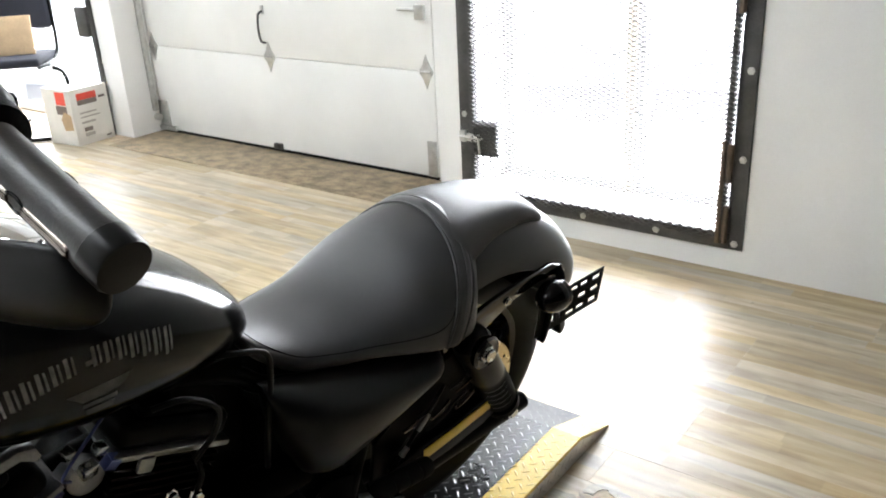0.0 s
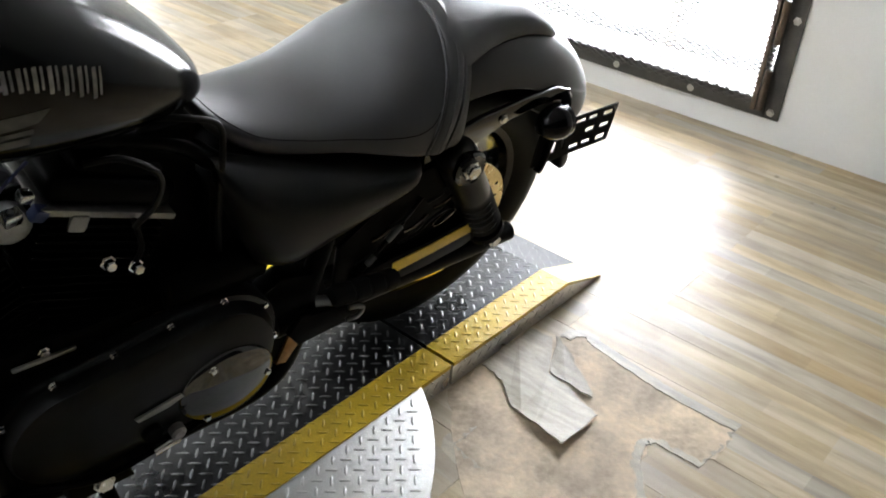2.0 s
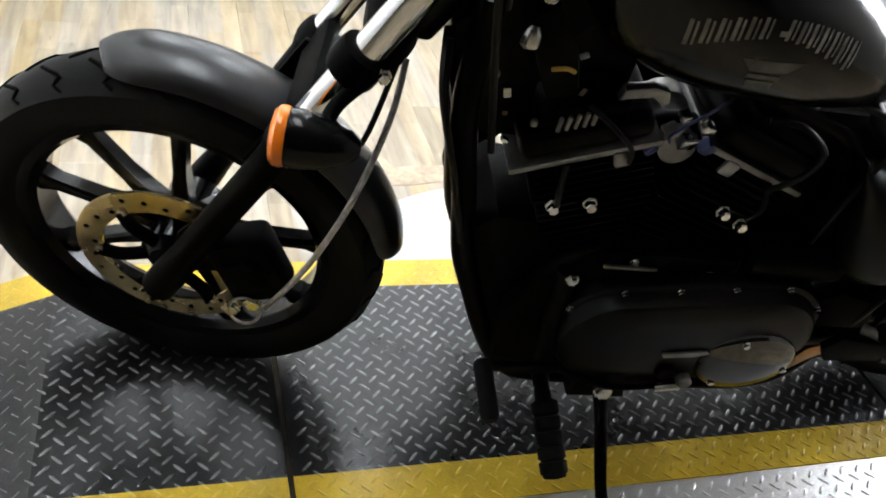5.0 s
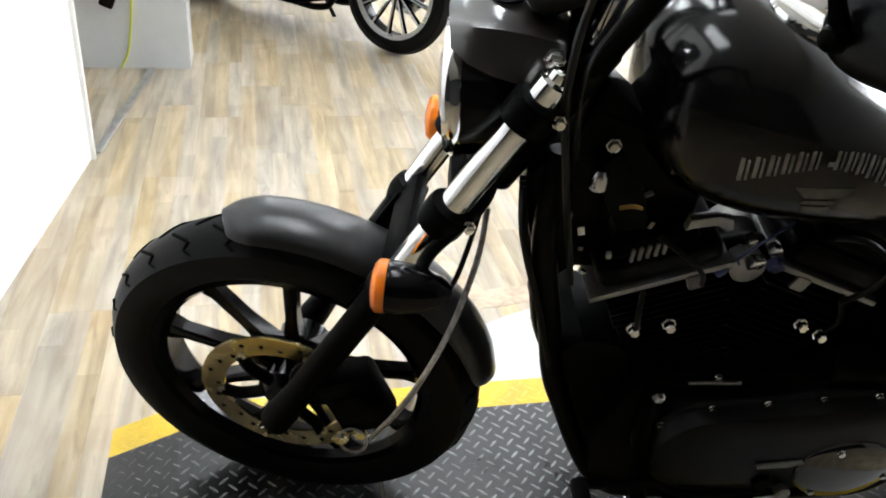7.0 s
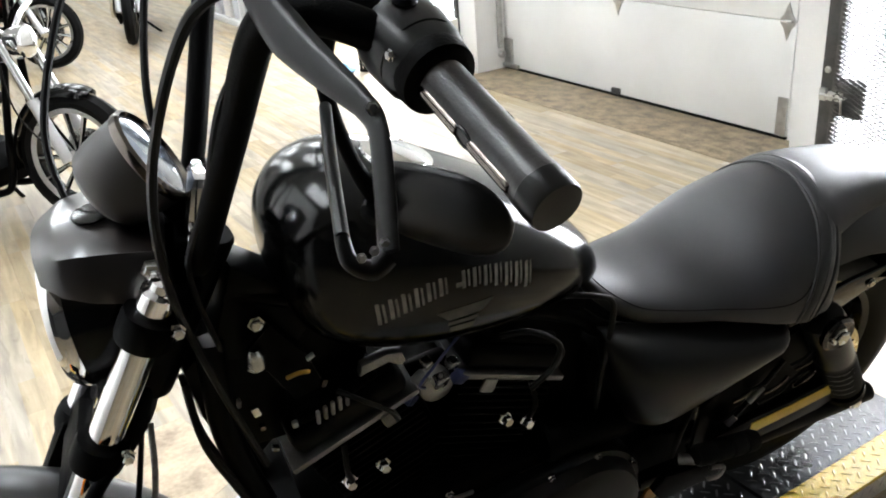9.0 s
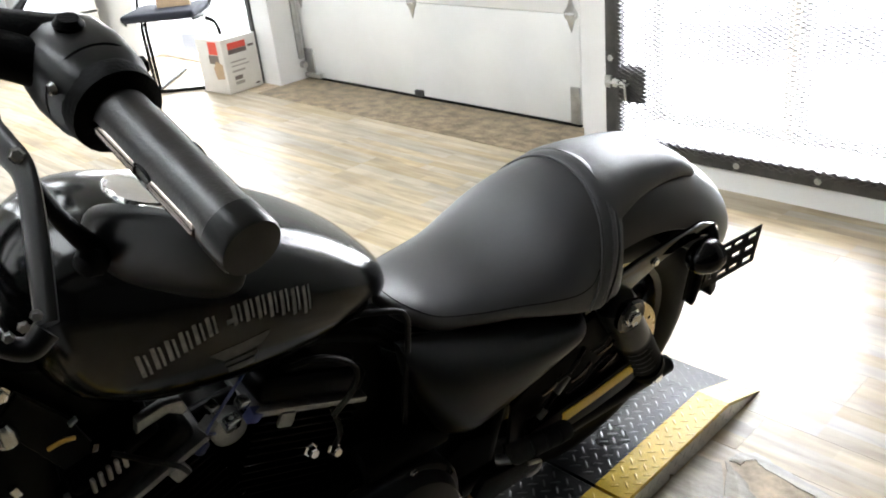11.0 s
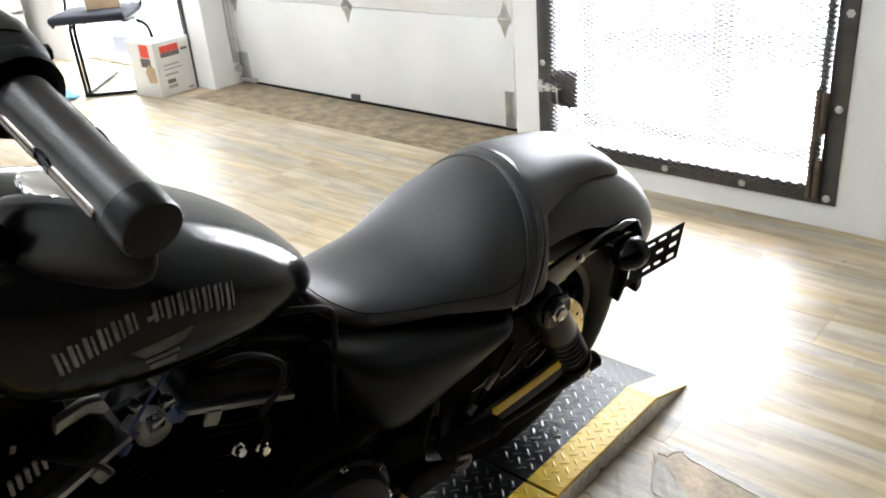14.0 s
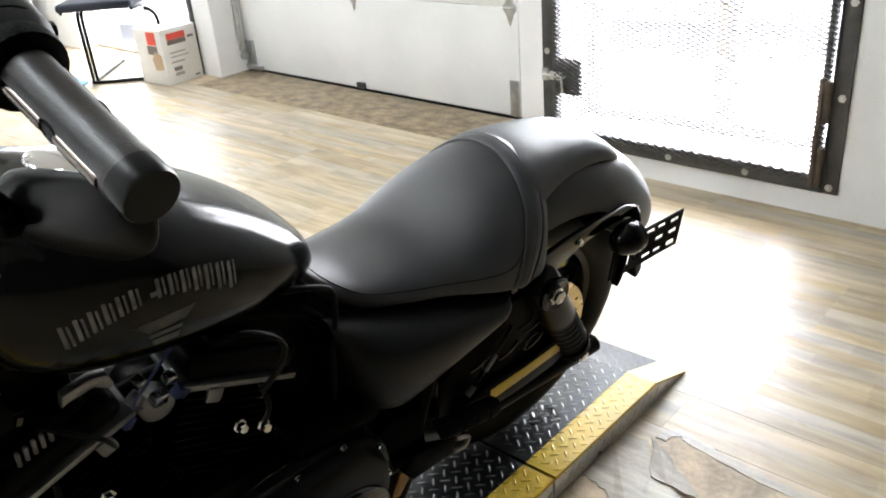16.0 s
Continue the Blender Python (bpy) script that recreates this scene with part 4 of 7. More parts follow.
for k, pts in enumerate((
    [(-0.370, -0.28, 1.290), (-0.425, -0.25, 1.255), (-0.475, -0.17, 1.10), (-0.485, -0.125, 0.95), (-0.46, -0.10, 0.80), (-0.42, -0.07, 0.62)],
    [(-0.32, -0.27, 1.265), (-0.40, -0.235, 1.205), (-0.435, -0.15, 1.06), (-0.465, -0.10, 0.95), (-0.45, -0.06, 0.81)],
    [(-0.40, 0.30, 1.28), (-0.52, 0.24, 1.22), (-0.60, 0.12, 1.04), (-0.585, 0.08, 0.90), (-0.56, 0.05, 0.76)],
    [(-0.38, 0.28, 1.265), (-0.45, 0.24, 1.21), (-0.485, 0.14, 1.07), (-0.48, 0.07, 0.95)])):
    part("control_cable", tube(bm_new(), pts, 0.0048 if k != 1 else 0.0035, 8, 10), M_CABLE, bar)

# fuel tank: lofted along x
tank = empty("fuel_tank")
tank.parent = bike
TX = [-0.386, -0.379, -0.364, -0.340, -0.297, -0.24, -0.17, -0.10, -0.03, 0.03, 0.06, 0.074]
TOP = [0.925, 0.948, 0.969, 0.990, 1.003, 0.993, 0.963, 0.927, 0.885, 0.836, 0.802, 0.782]
BOT = [0.890, 0.842, 0.808, 0.782, 0.762, 0.748, 0.740, 0.738, 0.741, 0.748, 0.756, 0.768]
WID = [0.020, 0.070, 0.100, 0.124, 0.141, 0.147, 0.146, 0.139, 0.124, 0.098, 0.072, 0.035]
loops = []
for x, zt, zb, w in zip(np.interp(np.linspace(0, 11, 45), range(12), TX), np.interp(np.linspace(0, 11, 45), range(12), TOP), np.interp(np.linspace(0, 11, 45), range(12), BOT), np.interp(np.linspace(0, 11, 45), range(12), WID)):
    ring = []
    for k in range(40):
        a = 2 * math.pi * k / 40
        cs, sn = math.cos(a), math.sin(a)
        ex = 0.72 if sn > 0 else 0.55
        yy = w * math.copysign(abs(cs) ** ex, cs)
        zz = (zt + zb) / 2 - 0.012 + ((zt - zb) / 2 + 0.012) * math.copysign(abs(sn) ** (0.95 if sn > 0 else 0.6), sn) if sn > 0 else (zt + zb) / 2 - 0.012 + ((zt - zb) / 2 - 0.012) * math.copysign(abs(sn) ** 0.6, sn)
        if sn < 0:
            yy *= 1 - 0.10 * abs(sn)
        ring.append(Vector((x, yy, zz)))
    loops.append(ring)
tb_ = loft(bm_new(), loops)
for _ in range(8):
    bmesh.ops.smooth_vert(tb_, verts=tb_.verts[:], factor=0.5, use_axis_x=True, use_axis_y=True, use_axis_z=True)
TANK_SKIN = BVHTree.FromBMesh(tb_)
shell = part("tank_shell", tb_, M_TANK, tank, "matt black peanut tank")
part("filler_cap", lathe(bm_new(), [(0.046, -0.012), (0.047, 0.000), (0.045, 0.006), (0.040, 0.008), (0.020, 0.0105), (0.004, 0.011)], TANK_SKIN.ray_cast(Vector((-0.212, -0.006, 1.3)), -Z)[0] - Z * 0.001, (0.30, 0, 1), 40), M_CHROME, tank, "chrome filler cap")

# seat
seat = empty("seat")
seat.parent = bike


def blend(xs, ys, x):
    """A smooth curve through the points (xs, ys)."""
    d = np.gradient(np.array(ys), np.array(xs))
    i = int(min(max(np.searchsorted(xs, x) - 1, 0), len(xs) - 2))
    h = xs[i + 1] - xs[i]
    t = (x - xs[i]) / h
    return float(ys[i] * (1 + 2 * t) * (1 - t) ** 2 + d[i] * h * t * (1 - t) ** 2 + ys[i + 1] * t * t * (3 - 2 * t) + d[i + 1] * h * t * t * (t - 1))


class Pad:
    """A cushion lofted along x: crown height, lower edge and half width at each station."""

    def __init__(self, xs, top, low, wid, sq, rim):
        self.xs, self.top, self.low, self.wid, self.sq, self.rim = xs, top, low, wid, sq, rim

    def at(self, x, a, out=0.0):
        """The point of the skin at station x and angle a (0 on the right edge, 90 degrees on the crown)."""
        zt, zb, w = (blend(self.xs, tab, x) for tab in (self.top, self.low, self.wid))
        cs, sn = math.cos(a), math.sin(a)
        zm = zb + self.rim
        if sn > 0:
            y, z = w * math.copysign(abs(cs) ** self.sq, cs), zm + (zt - zm) * sn ** 0.95
        else:
            y, z = w * math.copysign(abs(cs) ** 0.35, cs) * (1 - 0.05 * abs(sn)), zm - self.rim * abs(sn) ** 0.5
        return Vector((x, y + out * cs, z + out * sn))

    def mesh(self, name, label, n=64, ring_n=56):
        x0, x1 = self.xs[0], self.xs[-1]
        stations = [x0 + (x1 - x0) * (0.5 - 0.5 * math.cos(math.pi * i / n)) for i in range(n + 1)]
        b = loft(bm_new(), [[self.at(x, 2 * math.pi * k / ring_n) for k in range(ring_n)] for x in stations])
        return part(name, b, M_LEATHER, seat, label)


RIDER = Pad([0.055, 0.075, 0.12, 0.19, 0.26, 0.32, 0.37, 0.425, 0.475, 0.507], [0.746, 0.731, 0.709, 0.699, 0.706, 0.732, 0.763, 0.788, 0.797, 0.790], [0.722, 0.692, 0.657, 0.642, 0.634, 0.624, 0.613, 0.605, 0.607, 0.64], [0.03, 0.055, 0.084, 0.108, 0.127, 0.148, 0.159, 0.155, 0.143, 0.11], 1.0, 0.02)
RIDER.mesh("rider_cushion", "smooth black vinyl rider seat")
PILLION = Pad([0.44, 0.47, 0.50, 0.56, 0.62, 0.68, 0.72, 0.75, 0.775, 0.792], [0.778, 0.793, 0.796, 0.792, 0.784, 0.768, 0.746, 0.724, 0.702, 0.682], [0.70, 0.705, 0.712, 0.726, 0.728, 0.720, 0.706, 0.690, 0.675, 0.668], [0.112, 0.112, 0.104, 0.091, 0.083, 0.076, 0.068, 0.057, 0.040, 0.012], 0.62, 0.014)
PILLION.mesh("pillion_pad", "black vinyl passenger pad")


def band_x(v, a):
    """Stations of the raised band: it runs back over the crown and forward down the flanks."""
    return 0.456 + 0.040 * v - 0.068 * (1 - max(0.0, math.sin(a))) ** 1.25


loops = []
for k in range(49):
    a = radians(-8 + 196 * k / 48)
    row = [RIDER.at(band_x(v, a), a, 0.0055 * math.sin(math.pi * v) ** 0.6) for v in (0, 0.06, 0.15, 0.3, 0.5, 0.7, 0.85, 0.94, 1)]
    loops.append(row + [RIDER.at(band_x(1, a), a, -0.01), RIDER.at(band_x(0, a), a, -0.01)])
part("seat_band", loft(bm_new(), loops), M_LEATHER, seat, "raised band between the welts")
for v, r in ((-0.06, 0.0026), (0.5, 0.0012), (1.06, 0.0030)):
    pts = [RIDER.at(band_x(v, a), a, 0.0052 if v == 0.5 else 0.001) for a in [radians(-8 + 196 * k / 48) for k in range(49)]]
    part("welt", tube(bm_new(), pts, r, 8, 2), M_LEATHER, seat)
seam = [(0.070, 62), (0.085, 40), (0.12, 25), (0.16, 19), (0.20, 16), (0.26, 13), (0.32, 11.5), (0.36, 12), (0.385, 14), (0.400, 17), (0.410, 21)]
us = np.linspace(0, len(seam) - 1, 60)
half = [(blend(list(range(11)), [q[0] for q in seam], u), radians(blend(list(range(11)), [q[1] for q in seam], u))) for u in us]
for s in (-1, 1):
    part("seam", tube(bm_new(), [RIDER.at(x, a if s > 0 else math.pi - a, 0.0001) for x, a in half], 0.0008, 8, 2), M_RUBBER, seat)

# rear wheel, fender, struts
rw = turned(wheel("rear_wheel", RA, 0.314, 0.139, 0.212, 9, "gloss black rear wheel"), LEAN)
brake_disc(rw, RA, -0.090, 0.148, -1)
part("belt_pulley", lathe(bm_new(), [(0.05, 0), (0.150, 0.004), (0.155, 0.012), (0.155, 0.03), (0.05, 0.034)], RA + Y * 0.075, Y, 48), M_BLACK, rw)
part("rear_fender", hoop(Vector((0.563, 0, 0.322)), 0.438, 128, 26, 0.104, 0.108, 48, 0.003, 0.30, 0.45), M_FENDER, bike, "satin black bobbed rear fender")
for s in (-1, 1):
    b = bm_new()
    prism(b, [(0.425, 0.600), (0.452, 0.614), (0.50, 0.606), (0.557, 0.618), (0.649, 0.628), (0.731, 0.632), (0.770, 0.618), (0.779, 0.606), (0.768, 0.598), (0.697, 0.604), (0.625, 0.594), (0.56, 0.570), (0.515, 0.548), (0.465, 0.528), (0.435, 0.55)], 0.108 * s - 0.006, 0.108 * s + 0.006, "y", 0.003)
    part("fender_strut", b, M_DERBY, bike, "gloss black fender strut")
    bolt("strut_bolt", bike, (0.762, 0.115 * s, 0.606), Y * s, 0.008, 0.006)
    bolt("strut_bolt", bike, (0.60, 0.115 * s, 0.602), Y * s, 0.007, 0.005)
    # shock
    sh = empty("rear_shock")
    sh.parent = bike
    t0, t1 = Vector((0.490, 0.132 * s, 0.564)), Vector((0.622, 0.130 * s, 0.345))
    d = (t1 - t0).normalized()
    L = (t1 - t0).length
    part("upper_cover", lathe(bm_new(), [(0.020, -0.030), (0.034, -0.022), (0.037, -0.006), (0.036, 0.012), (0.0345, 0.05), (0.0355, 0.10)] + [(0.0365 - 0.0035 * (k % 2), 0.102 + 0.0085 * k) for k in range(1, 13)] + [(0.030, 0.214)], t0, d, 28), M_SIDE, sh, "satin black ribbed shock cover")
    part("body", cyl(bm_new(), t0 + d * 0.05, t1, 0.02, seg=16), M_BLACK, sh)
    pts = []
    for k in range(66):
        a = k * 0.75
        pts.append(t0 + d * (0.08 + (L - 0.11) * k / 65) + 0.025 * (math.cos(a) * d.orthogonal().normalized() + math.sin(a) * d.cross(d.orthogonal().normalized())))
    part("spring", tube(bm_new(), pts, 0.0062, 8, 2), M_GLOSS, sh, "black coil spring")
    part("preload_cup", lathe(bm_new(), [(0.02, 0), (0.037, 0.003), (0.037, 0.018), (0.03, 0.024), (0.02, 0.026)], t1 - d * 0.04, d, 24), M_BLACK, sh)
    for p in (t0, t1):
        part("eye", cyl(bm_new(), p - Y * 0.02, p + Y * 0.022 * 1, 0.021, seg=20, bev=0.003), M_BLACK, sh)
    part("top_bolt_cap", lathe(bm_new(), [(0.030, -0.012), (0.033, -0.004), (0.033, 0.002), (0.029, 0.006), (0.024, 0.003), (0.014, 0.003)], t0 + Y * 0.030 * s, Y * s, 24), M_DERBY, sh)
    bolt("top_bolt", sh, t0 + Y * 0.034 * s, Y * s, 0.0135, 0.010)
    bolt("lower_bolt", sh, t1 + Y * 0.022 * s, Y * s, 0.011, 0.007)
    # swingarm
    part("swingarm", tube(bm_new(), [(0.16, 0.11 * s, 0.325), (0.40, 0.118 * s, 0.322), (0.70, 0.118 * s, 0.312)], [0.026, 0.022, 0.020], 14), M_FRAME, bike, "black swingarm tube")
    # rear indicator on a short stalk
    sg = empty("rear_turn_signal")
    sg.parent = bike
    c = Vector((0.730, 0.140 * s, 0.578))
    part("housing", lathe(bm_new(), [(0.030, 0), (0.033, 0.006), (0.032, 0.02), (0.026, 0.038), (0.016, 0.052), (0.005, 0.058)], c, (-1, 0, 0), 24), M_GLOSS, sg, "black bullet housing")
    part("lens", lathe(bm_new(), [(0.031, 0), (0.030, 0.008), (0.02, 0.013), (0.004, 0.015)], c, X, 24), M_GLOSS, sg, "smoked dark lens")
    part("stalk", tube(bm_new(), [(0.760, 0.108 * s, 0.612), (0.752, 0.125 * s, 0.60), (0.735, 0.140 * s, 0.578)], 0.010), M_BLACK, sg)

# side-mounted number plate carrier, empty
pc = empty("plate_bracket")
pc.parent = bike
x0, x1, z0, z1 = 0.742, 0.970, 0.440, 0.530
b = bm_new()
bars = []
for u0, u1, gaps in ((0, 0.20, ()), (0.20, 0.26, ((0.2, 0.85),)), (0.26, 0.31, ()), (0.31, 0.37, ((0.2, 0.85),)), (0.37, 0.45, ()), (0.45, 0.58, ((0.14, 0.24), (0.80, 0.90))), (0.58, 0.62, ()), (0.62, 0.74, ((0.14, 0.24), (0.46, 0.58), (0.80, 0.90))), (0.74, 0.82, ()), (0.82, 0.95, ((0.10, 0.24), (0.44, 0.56), (0.76, 0.88))), (0.95, 1.0, ())):
    edges = [0.0] + [e for g in gaps for e in g] + [1.0]
    for v0, v1 in zip(edges[::2], edges[1::2]):
        bars.append(((x0 + (x1 - x0) * u0, z0 + (z1 - z0) * v0), (x0 + (x1 - x0) * u1, z0 + (z1 - z0) * v1)))
for k, (p, q) in enumerate(bars):
    b = bm_new()
    box(b, (p[0], -0.0015, p[1]), (q[0], 0.0015, q[1]), 0.0, Matrix.Translation((0, -0.098, 0)))
    part("slotted_bar", b, M_BLACK, pc, smooth=False)
part("arm", tube(bm_new(), [(0.78, -0.10, 0.60), (0.772, -0.104, 0.53), (0.77, -0.10, 0.445), (0.76, -0.10, 0.425)], 0.009), M_BLACK, pc)

# side cover over the oil tank
COVER_V = [0, 0.03, 0.07, 0.12, 0.18, 0.25, 0.34, 0.46, 0.60, 0.75, 0.88, 0.96, 1]
COVER_D = [0, 0.020, 0.036, 0.049, 0.059, 0.066, 0.0705, 0.0725, 0.0725, 0.070, 0.066, 0.058, 0.040]
for s in (-1, 1):
    loops = []
    for i in range(29):
        u = 0.5 - 0.5 * math.cos(math.pi * i / 28)
        swell = max(0.0, 1 - (1 - min(1.0, u / 0.24)) ** 2) ** 0.5 * max(0.0, 1 - (1 - min(1.0, (1 - u) / 0.14)) ** 2) ** 0.5
        ring = []
        for v, d in zip(COVER_V, COVER_D):
            front = 0.062 + 0.058 * v ** 1.5
            x = front + (0.403 - front) * u
            top = 0.672 - 0.100 * u + 0.030 * u * u
            low = 0.484 + 0.090 * max(0.0, (x - 0.15) / 0.253) ** 1.15
            z = top + (low - top) * v
            ring.append(Vector((x, s * (0.096 + d * (0.25 + 0.75 * swell)), z)))
        loops.append(ring + [Vector((q.x, s * 0.082, q.z)) for q in (ring[-1], ring[6], ring[0])])
    part("side_cover", loft(bm_new(), loops), M_COVER, bike, "satin black triangular side cover")

# inner mudguard behind the wheel, closing the gap to the plate arm
part("inner_guard", hoop(Vector((0.585, 0, 0.320)), 0.352, 75, 12, 0.088, 0.07, 24, 0.003, 0.05), M_FRAME, bike, "black inner mudguard")

# ---- engine ----
eng = empty("engine")
eng.parent = bike
eng["label"] = "black air-cooled V-twin engine"
part("crankcase", prism(bm_new(), [(-0.33, 0.20), (-0.345, 0.30), (-0.30, 0.42), (-0.24, 0.47), (-0.02, 0.47), (0.10, 0.44), (0.17, 0.38), (0.18, 0.27), (0.13, 0.19), (-0.05, 0.165), (-0.25, 0.165)], -0.105, 0.12, "y", 0.012), M_BLACK, eng)
CR = Vector((-0.188, 0, 0.345))
for lean_deg, sign in ((-22.5, -1), (22.5, 1)):
    m = Matrix.Translation(CR) @ pose(0, 0, 0, 0, lean_deg, 0)
    cylr = empty("cylinder")
    cylr.parent = eng
    part("barrel", lathe(bm_new(), [(0.055, 0.08), (0.055, 0.225)], m @ Vector((0, 0, 0)), m.to_3x3() @ Z, 32), M_BLACK, cylr)
    for k in range(10):
        h = 0.098 + 0.0128 * k
        b = bm_new()
        box(b, (-0.078, -0.076, h), (0.078, 0.076, h + 0.0032), 0.001, m, 1)
        part("fin", b, M_BLACK, cylr, smooth=False)
    for k in range(5):
        h = 0.232 + 0.0125 * k
        b = bm_new()
        box(b, (-0.082, -0.080, h), (0.082, 0.080, h + 0.004), 0.001, m, 1)
        part("head_fin", b, M_BLACK, cylr, smooth=False)
    b = bm_new()
    box(b, (-0.07, -0.07, 0.225), (0.07, 0.07, 0.30), 0.01, m)
    part("head", b, M_BLACK, cylr)
    b = bm_new()
    box(b, (-0.092 - (0.012 if sign < 0 else 0), -0.083, 0.299), (0.092, 0.083, 0.3085), 0.002, m)
    part("rocker_flange", b, M_CAST, cylr, "bare machined rocker box flange")
    b = bm_new()
    box(b, (-0.086, -0.078, 0.309), (0.086, 0.078, 0.352), 0.014, m, 3)
    part("rocker_box", b, M_FRAME, cylr, "gloss black rocker cover")
    b = bm_new()
    box(b, (-0.060, -0.070, 0.350), (0.060, 0.070, 0.372), 0.010, m, 3)
    part("rocker_lid", b, M_BLACK, cylr)
    for dx, dh in (((-0.055, 0.226), (-0.005, 0.216)) if sign < 0 else ((0.02, 0.228), (0.062, 0.222))):
        bolt("head_bolt", cylr, m @ Vector((dx, -0.080, dh)), m.to_3x3() @ Vector((0, -1, 0.1)), 0.0085, 0.013, M_CHROME)
    b = bm_new()
    tube(b, [m @ Vector((0.03 * sign, -0.085, 0.30)), m @ Vector((0.045 * sign, -0.10, 0.27)), m @ Vector((0.05 * sign, -0.095, 0.24))], 0.0042)
    part("plug_lead", b, M_CABLE, cylr)
    b = bm_new()
    box(b, (-sign * 0.04 - 0.012, -0.087, 0.278), (-sign * 0.04 + 0.012, -0.078, 0.303), 0.004, m)
    part("lug", b, M_CAST, cylr)
for k in range(5):
    b = bm_new()
    box(b, (-0.362 + 0.010 * k, -0.084, 0.660 + 0.004 * k), (-0.3565 + 0.010 * k, -0.078, 0.682 + 0.004 * k), 0.002)
    part("rocker_rib", b, M_CAST, eng, smooth=False)
# intake between the cylinders
part("intake_body", lathe(bm_new(), [(0.016, -0.05), (0.025, -0.045), (0.026, 0.02), (0.034, 0.03), (0.034, 0.06)], (-0.185, -0.02, 0.637), Y, 28), M_CAST, eng, "bare cast throttle body")
part("intake_manifold", tube(bm_new(), [(-0.245, -0.01, 0.625), (-0.185, -0.03, 0.648), (-0.125, -0.01, 0.632)], 0.020, 14), M_FRAME, eng)
for dx, dz, m_, r in ((-0.03, 0.05, M_CAST, 0.010), (0.018, 0.060, M_STEEL, 0.008), (0.03, 0.03, M_BLUEW, 0.010), (-0.045, 0.02, M_BLUEW, 0.009), (0.0, 0.035, M_STEEL, 0.011), (-0.02, 0.075, M_STEEL, 0.007)):
    b = bm_new()
    box(b, (-r, -0.008, -r), (r, 0.008, r), 0.003, Matrix.Translation((-0.185 + dx, -0.075, 0.625 + dz)) @ pose(0, 0, 0, 20, 30 * dx / 0.03, 10))
    part("sensor", b, m_, eng)
part("coil_bracket", prism(bm_new(), [(-0.300, 0.716), (-0.297, 0.733), (-0.262, 0.742), (-0.242, 0.737), (-0.236, 0.720), (-0.245, 0.716), (-0.26, 0.726), (-0.29, 0.720)], -0.082, -0.066, "y", 0.003), M_CAST, eng, "bare metal top bracket")
part("yellow_wire", tube(bm_new(), [(-0.39, -0.07, 0.742), (-0.375, -0.075, 0.749), (-0.362, -0.07, 0.742)], 0.0028), M_YWIRE, eng, "short yellow wire")
# primary cover
prim = empty("primary_cover")
prim.parent = eng
A, B = Vector((-0.185, 0, 0.325)), Vector((0.045, 0, 0.345))
rA, rB = 0.098, 0.112
out = []
for k in range(19):
    a = radians(95 + 170 * k / 18)
    out.append((A.x + rA * math.cos(a), A.z + rA * math.sin(a)))
for k in range(19):
    a = radians(-88 + 176 * k / 18)
    out.append((B.x + rB * math.cos(a), B.z + rB * math.sin(a)))
cc = Vector((-0.07, 0, 0.335))
loops = []
for sc_, y in ((1.0, -0.095), (1.0, -0.122), (0.985, -0.130), (0.945, -0.134), (0.93, -0.146), (0.90, -0.157), (0.82, -0.163), (0.55, -0.165), (0.1, -0.166)):
    loops.append([Vector((cc.x + (u - cc.x) * sc_, y, cc.z + (v - cc.z) * sc_)) for u, v in out])
part("cover_shell", loft(bm_new(), loops), M_PRIM, prim, "black primary cover")
rim = [Vector((cc.x + (u - cc.x) * 0.965, -0.1335, cc.z + (v - cc.z) * 0.965)) for u, v in out]
rim.append(rim[0])
run = [0.0]
for p, q in zip(rim[:-1], rim[1:]):
    run.append(run[-1] + (q - p).length)
for k in range(13):
    d = run[-1] * k / 13
    bolt("cover_screw", prim, [float(np.interp(d, run, [q[c] for q in rim])) for c in range(3)], -Y, 0.0052, 0.006, M_CHROME)
m = Matrix.Translation((0.048, -0.160, 0.306))
b = bm_new()
lathe(b, [(0.080, 0), (0.080, 0.006), (0.0775, 0.010), (0.070, 0.0135), (0.055, 0.0185), (0.038, 0.022), (0.02, 0.024), (0.002, 0.0245)], (0, 0, 0), -Y, 48)
bmesh.ops.transform(b, matrix=m @ Matrix.Diagonal((1, 1, 0.92, 1)), verts=b.verts[:])
derby = part("derby_cover", b, M_DERBY, prim, "gloss black oval derby cover")
for a in (115, 235, 355):
    bolt("derby_screw", derby, (0.048 + 0.066 * math.cos(radians(a)), -0.173, 0.306 + 0.060 * math.sin(radians(a))), -Y, 0.0055, 0.005)
part("tensioner_cap", cyl(bm_new(), (-0.075, -0.163, 0.275), (-0.075, -0.175, 0.275), 0.016, seg=20, bev=0.002), M_BLACK, prim)
part("badge_strip", box(bm_new(), (-0.228, -0.114, 0.446), (-0.146, -0.108, 0.452), 0.002), M_CAST, eng, "thin bare metal strip")
part("starter", cyl(bm_new(), (-0.02, -0.09, 0.475), (0.14, -0.09, 0.475), 0.034, seg=24, bev=0.006), M_BLACK, eng)
part("sprocket_cover", prism(bm_new(), [(0.12, 0.25), (0.12, 0.40), (0.17, 0.43), (0.24, 0.41), (0.27, 0.34), (0.24, 0.26), (0.18, 0.23)], -0.12, -0.08, "y", 0.008), M_BLACK, eng)
part("air_cleaner", lathe(bm_new(), [(0.04, 0), (0.088, 0.004), (0.095, 0.015), (0.09, 0.05), (0.05, 0.06)], (-0.185, 0.10, 0.62), Y, 36), M_BLACK, eng)
bolt("strip_bolt", eng, (-0.186, -0.110, 0.462), -Y, 0.006, 0.006)
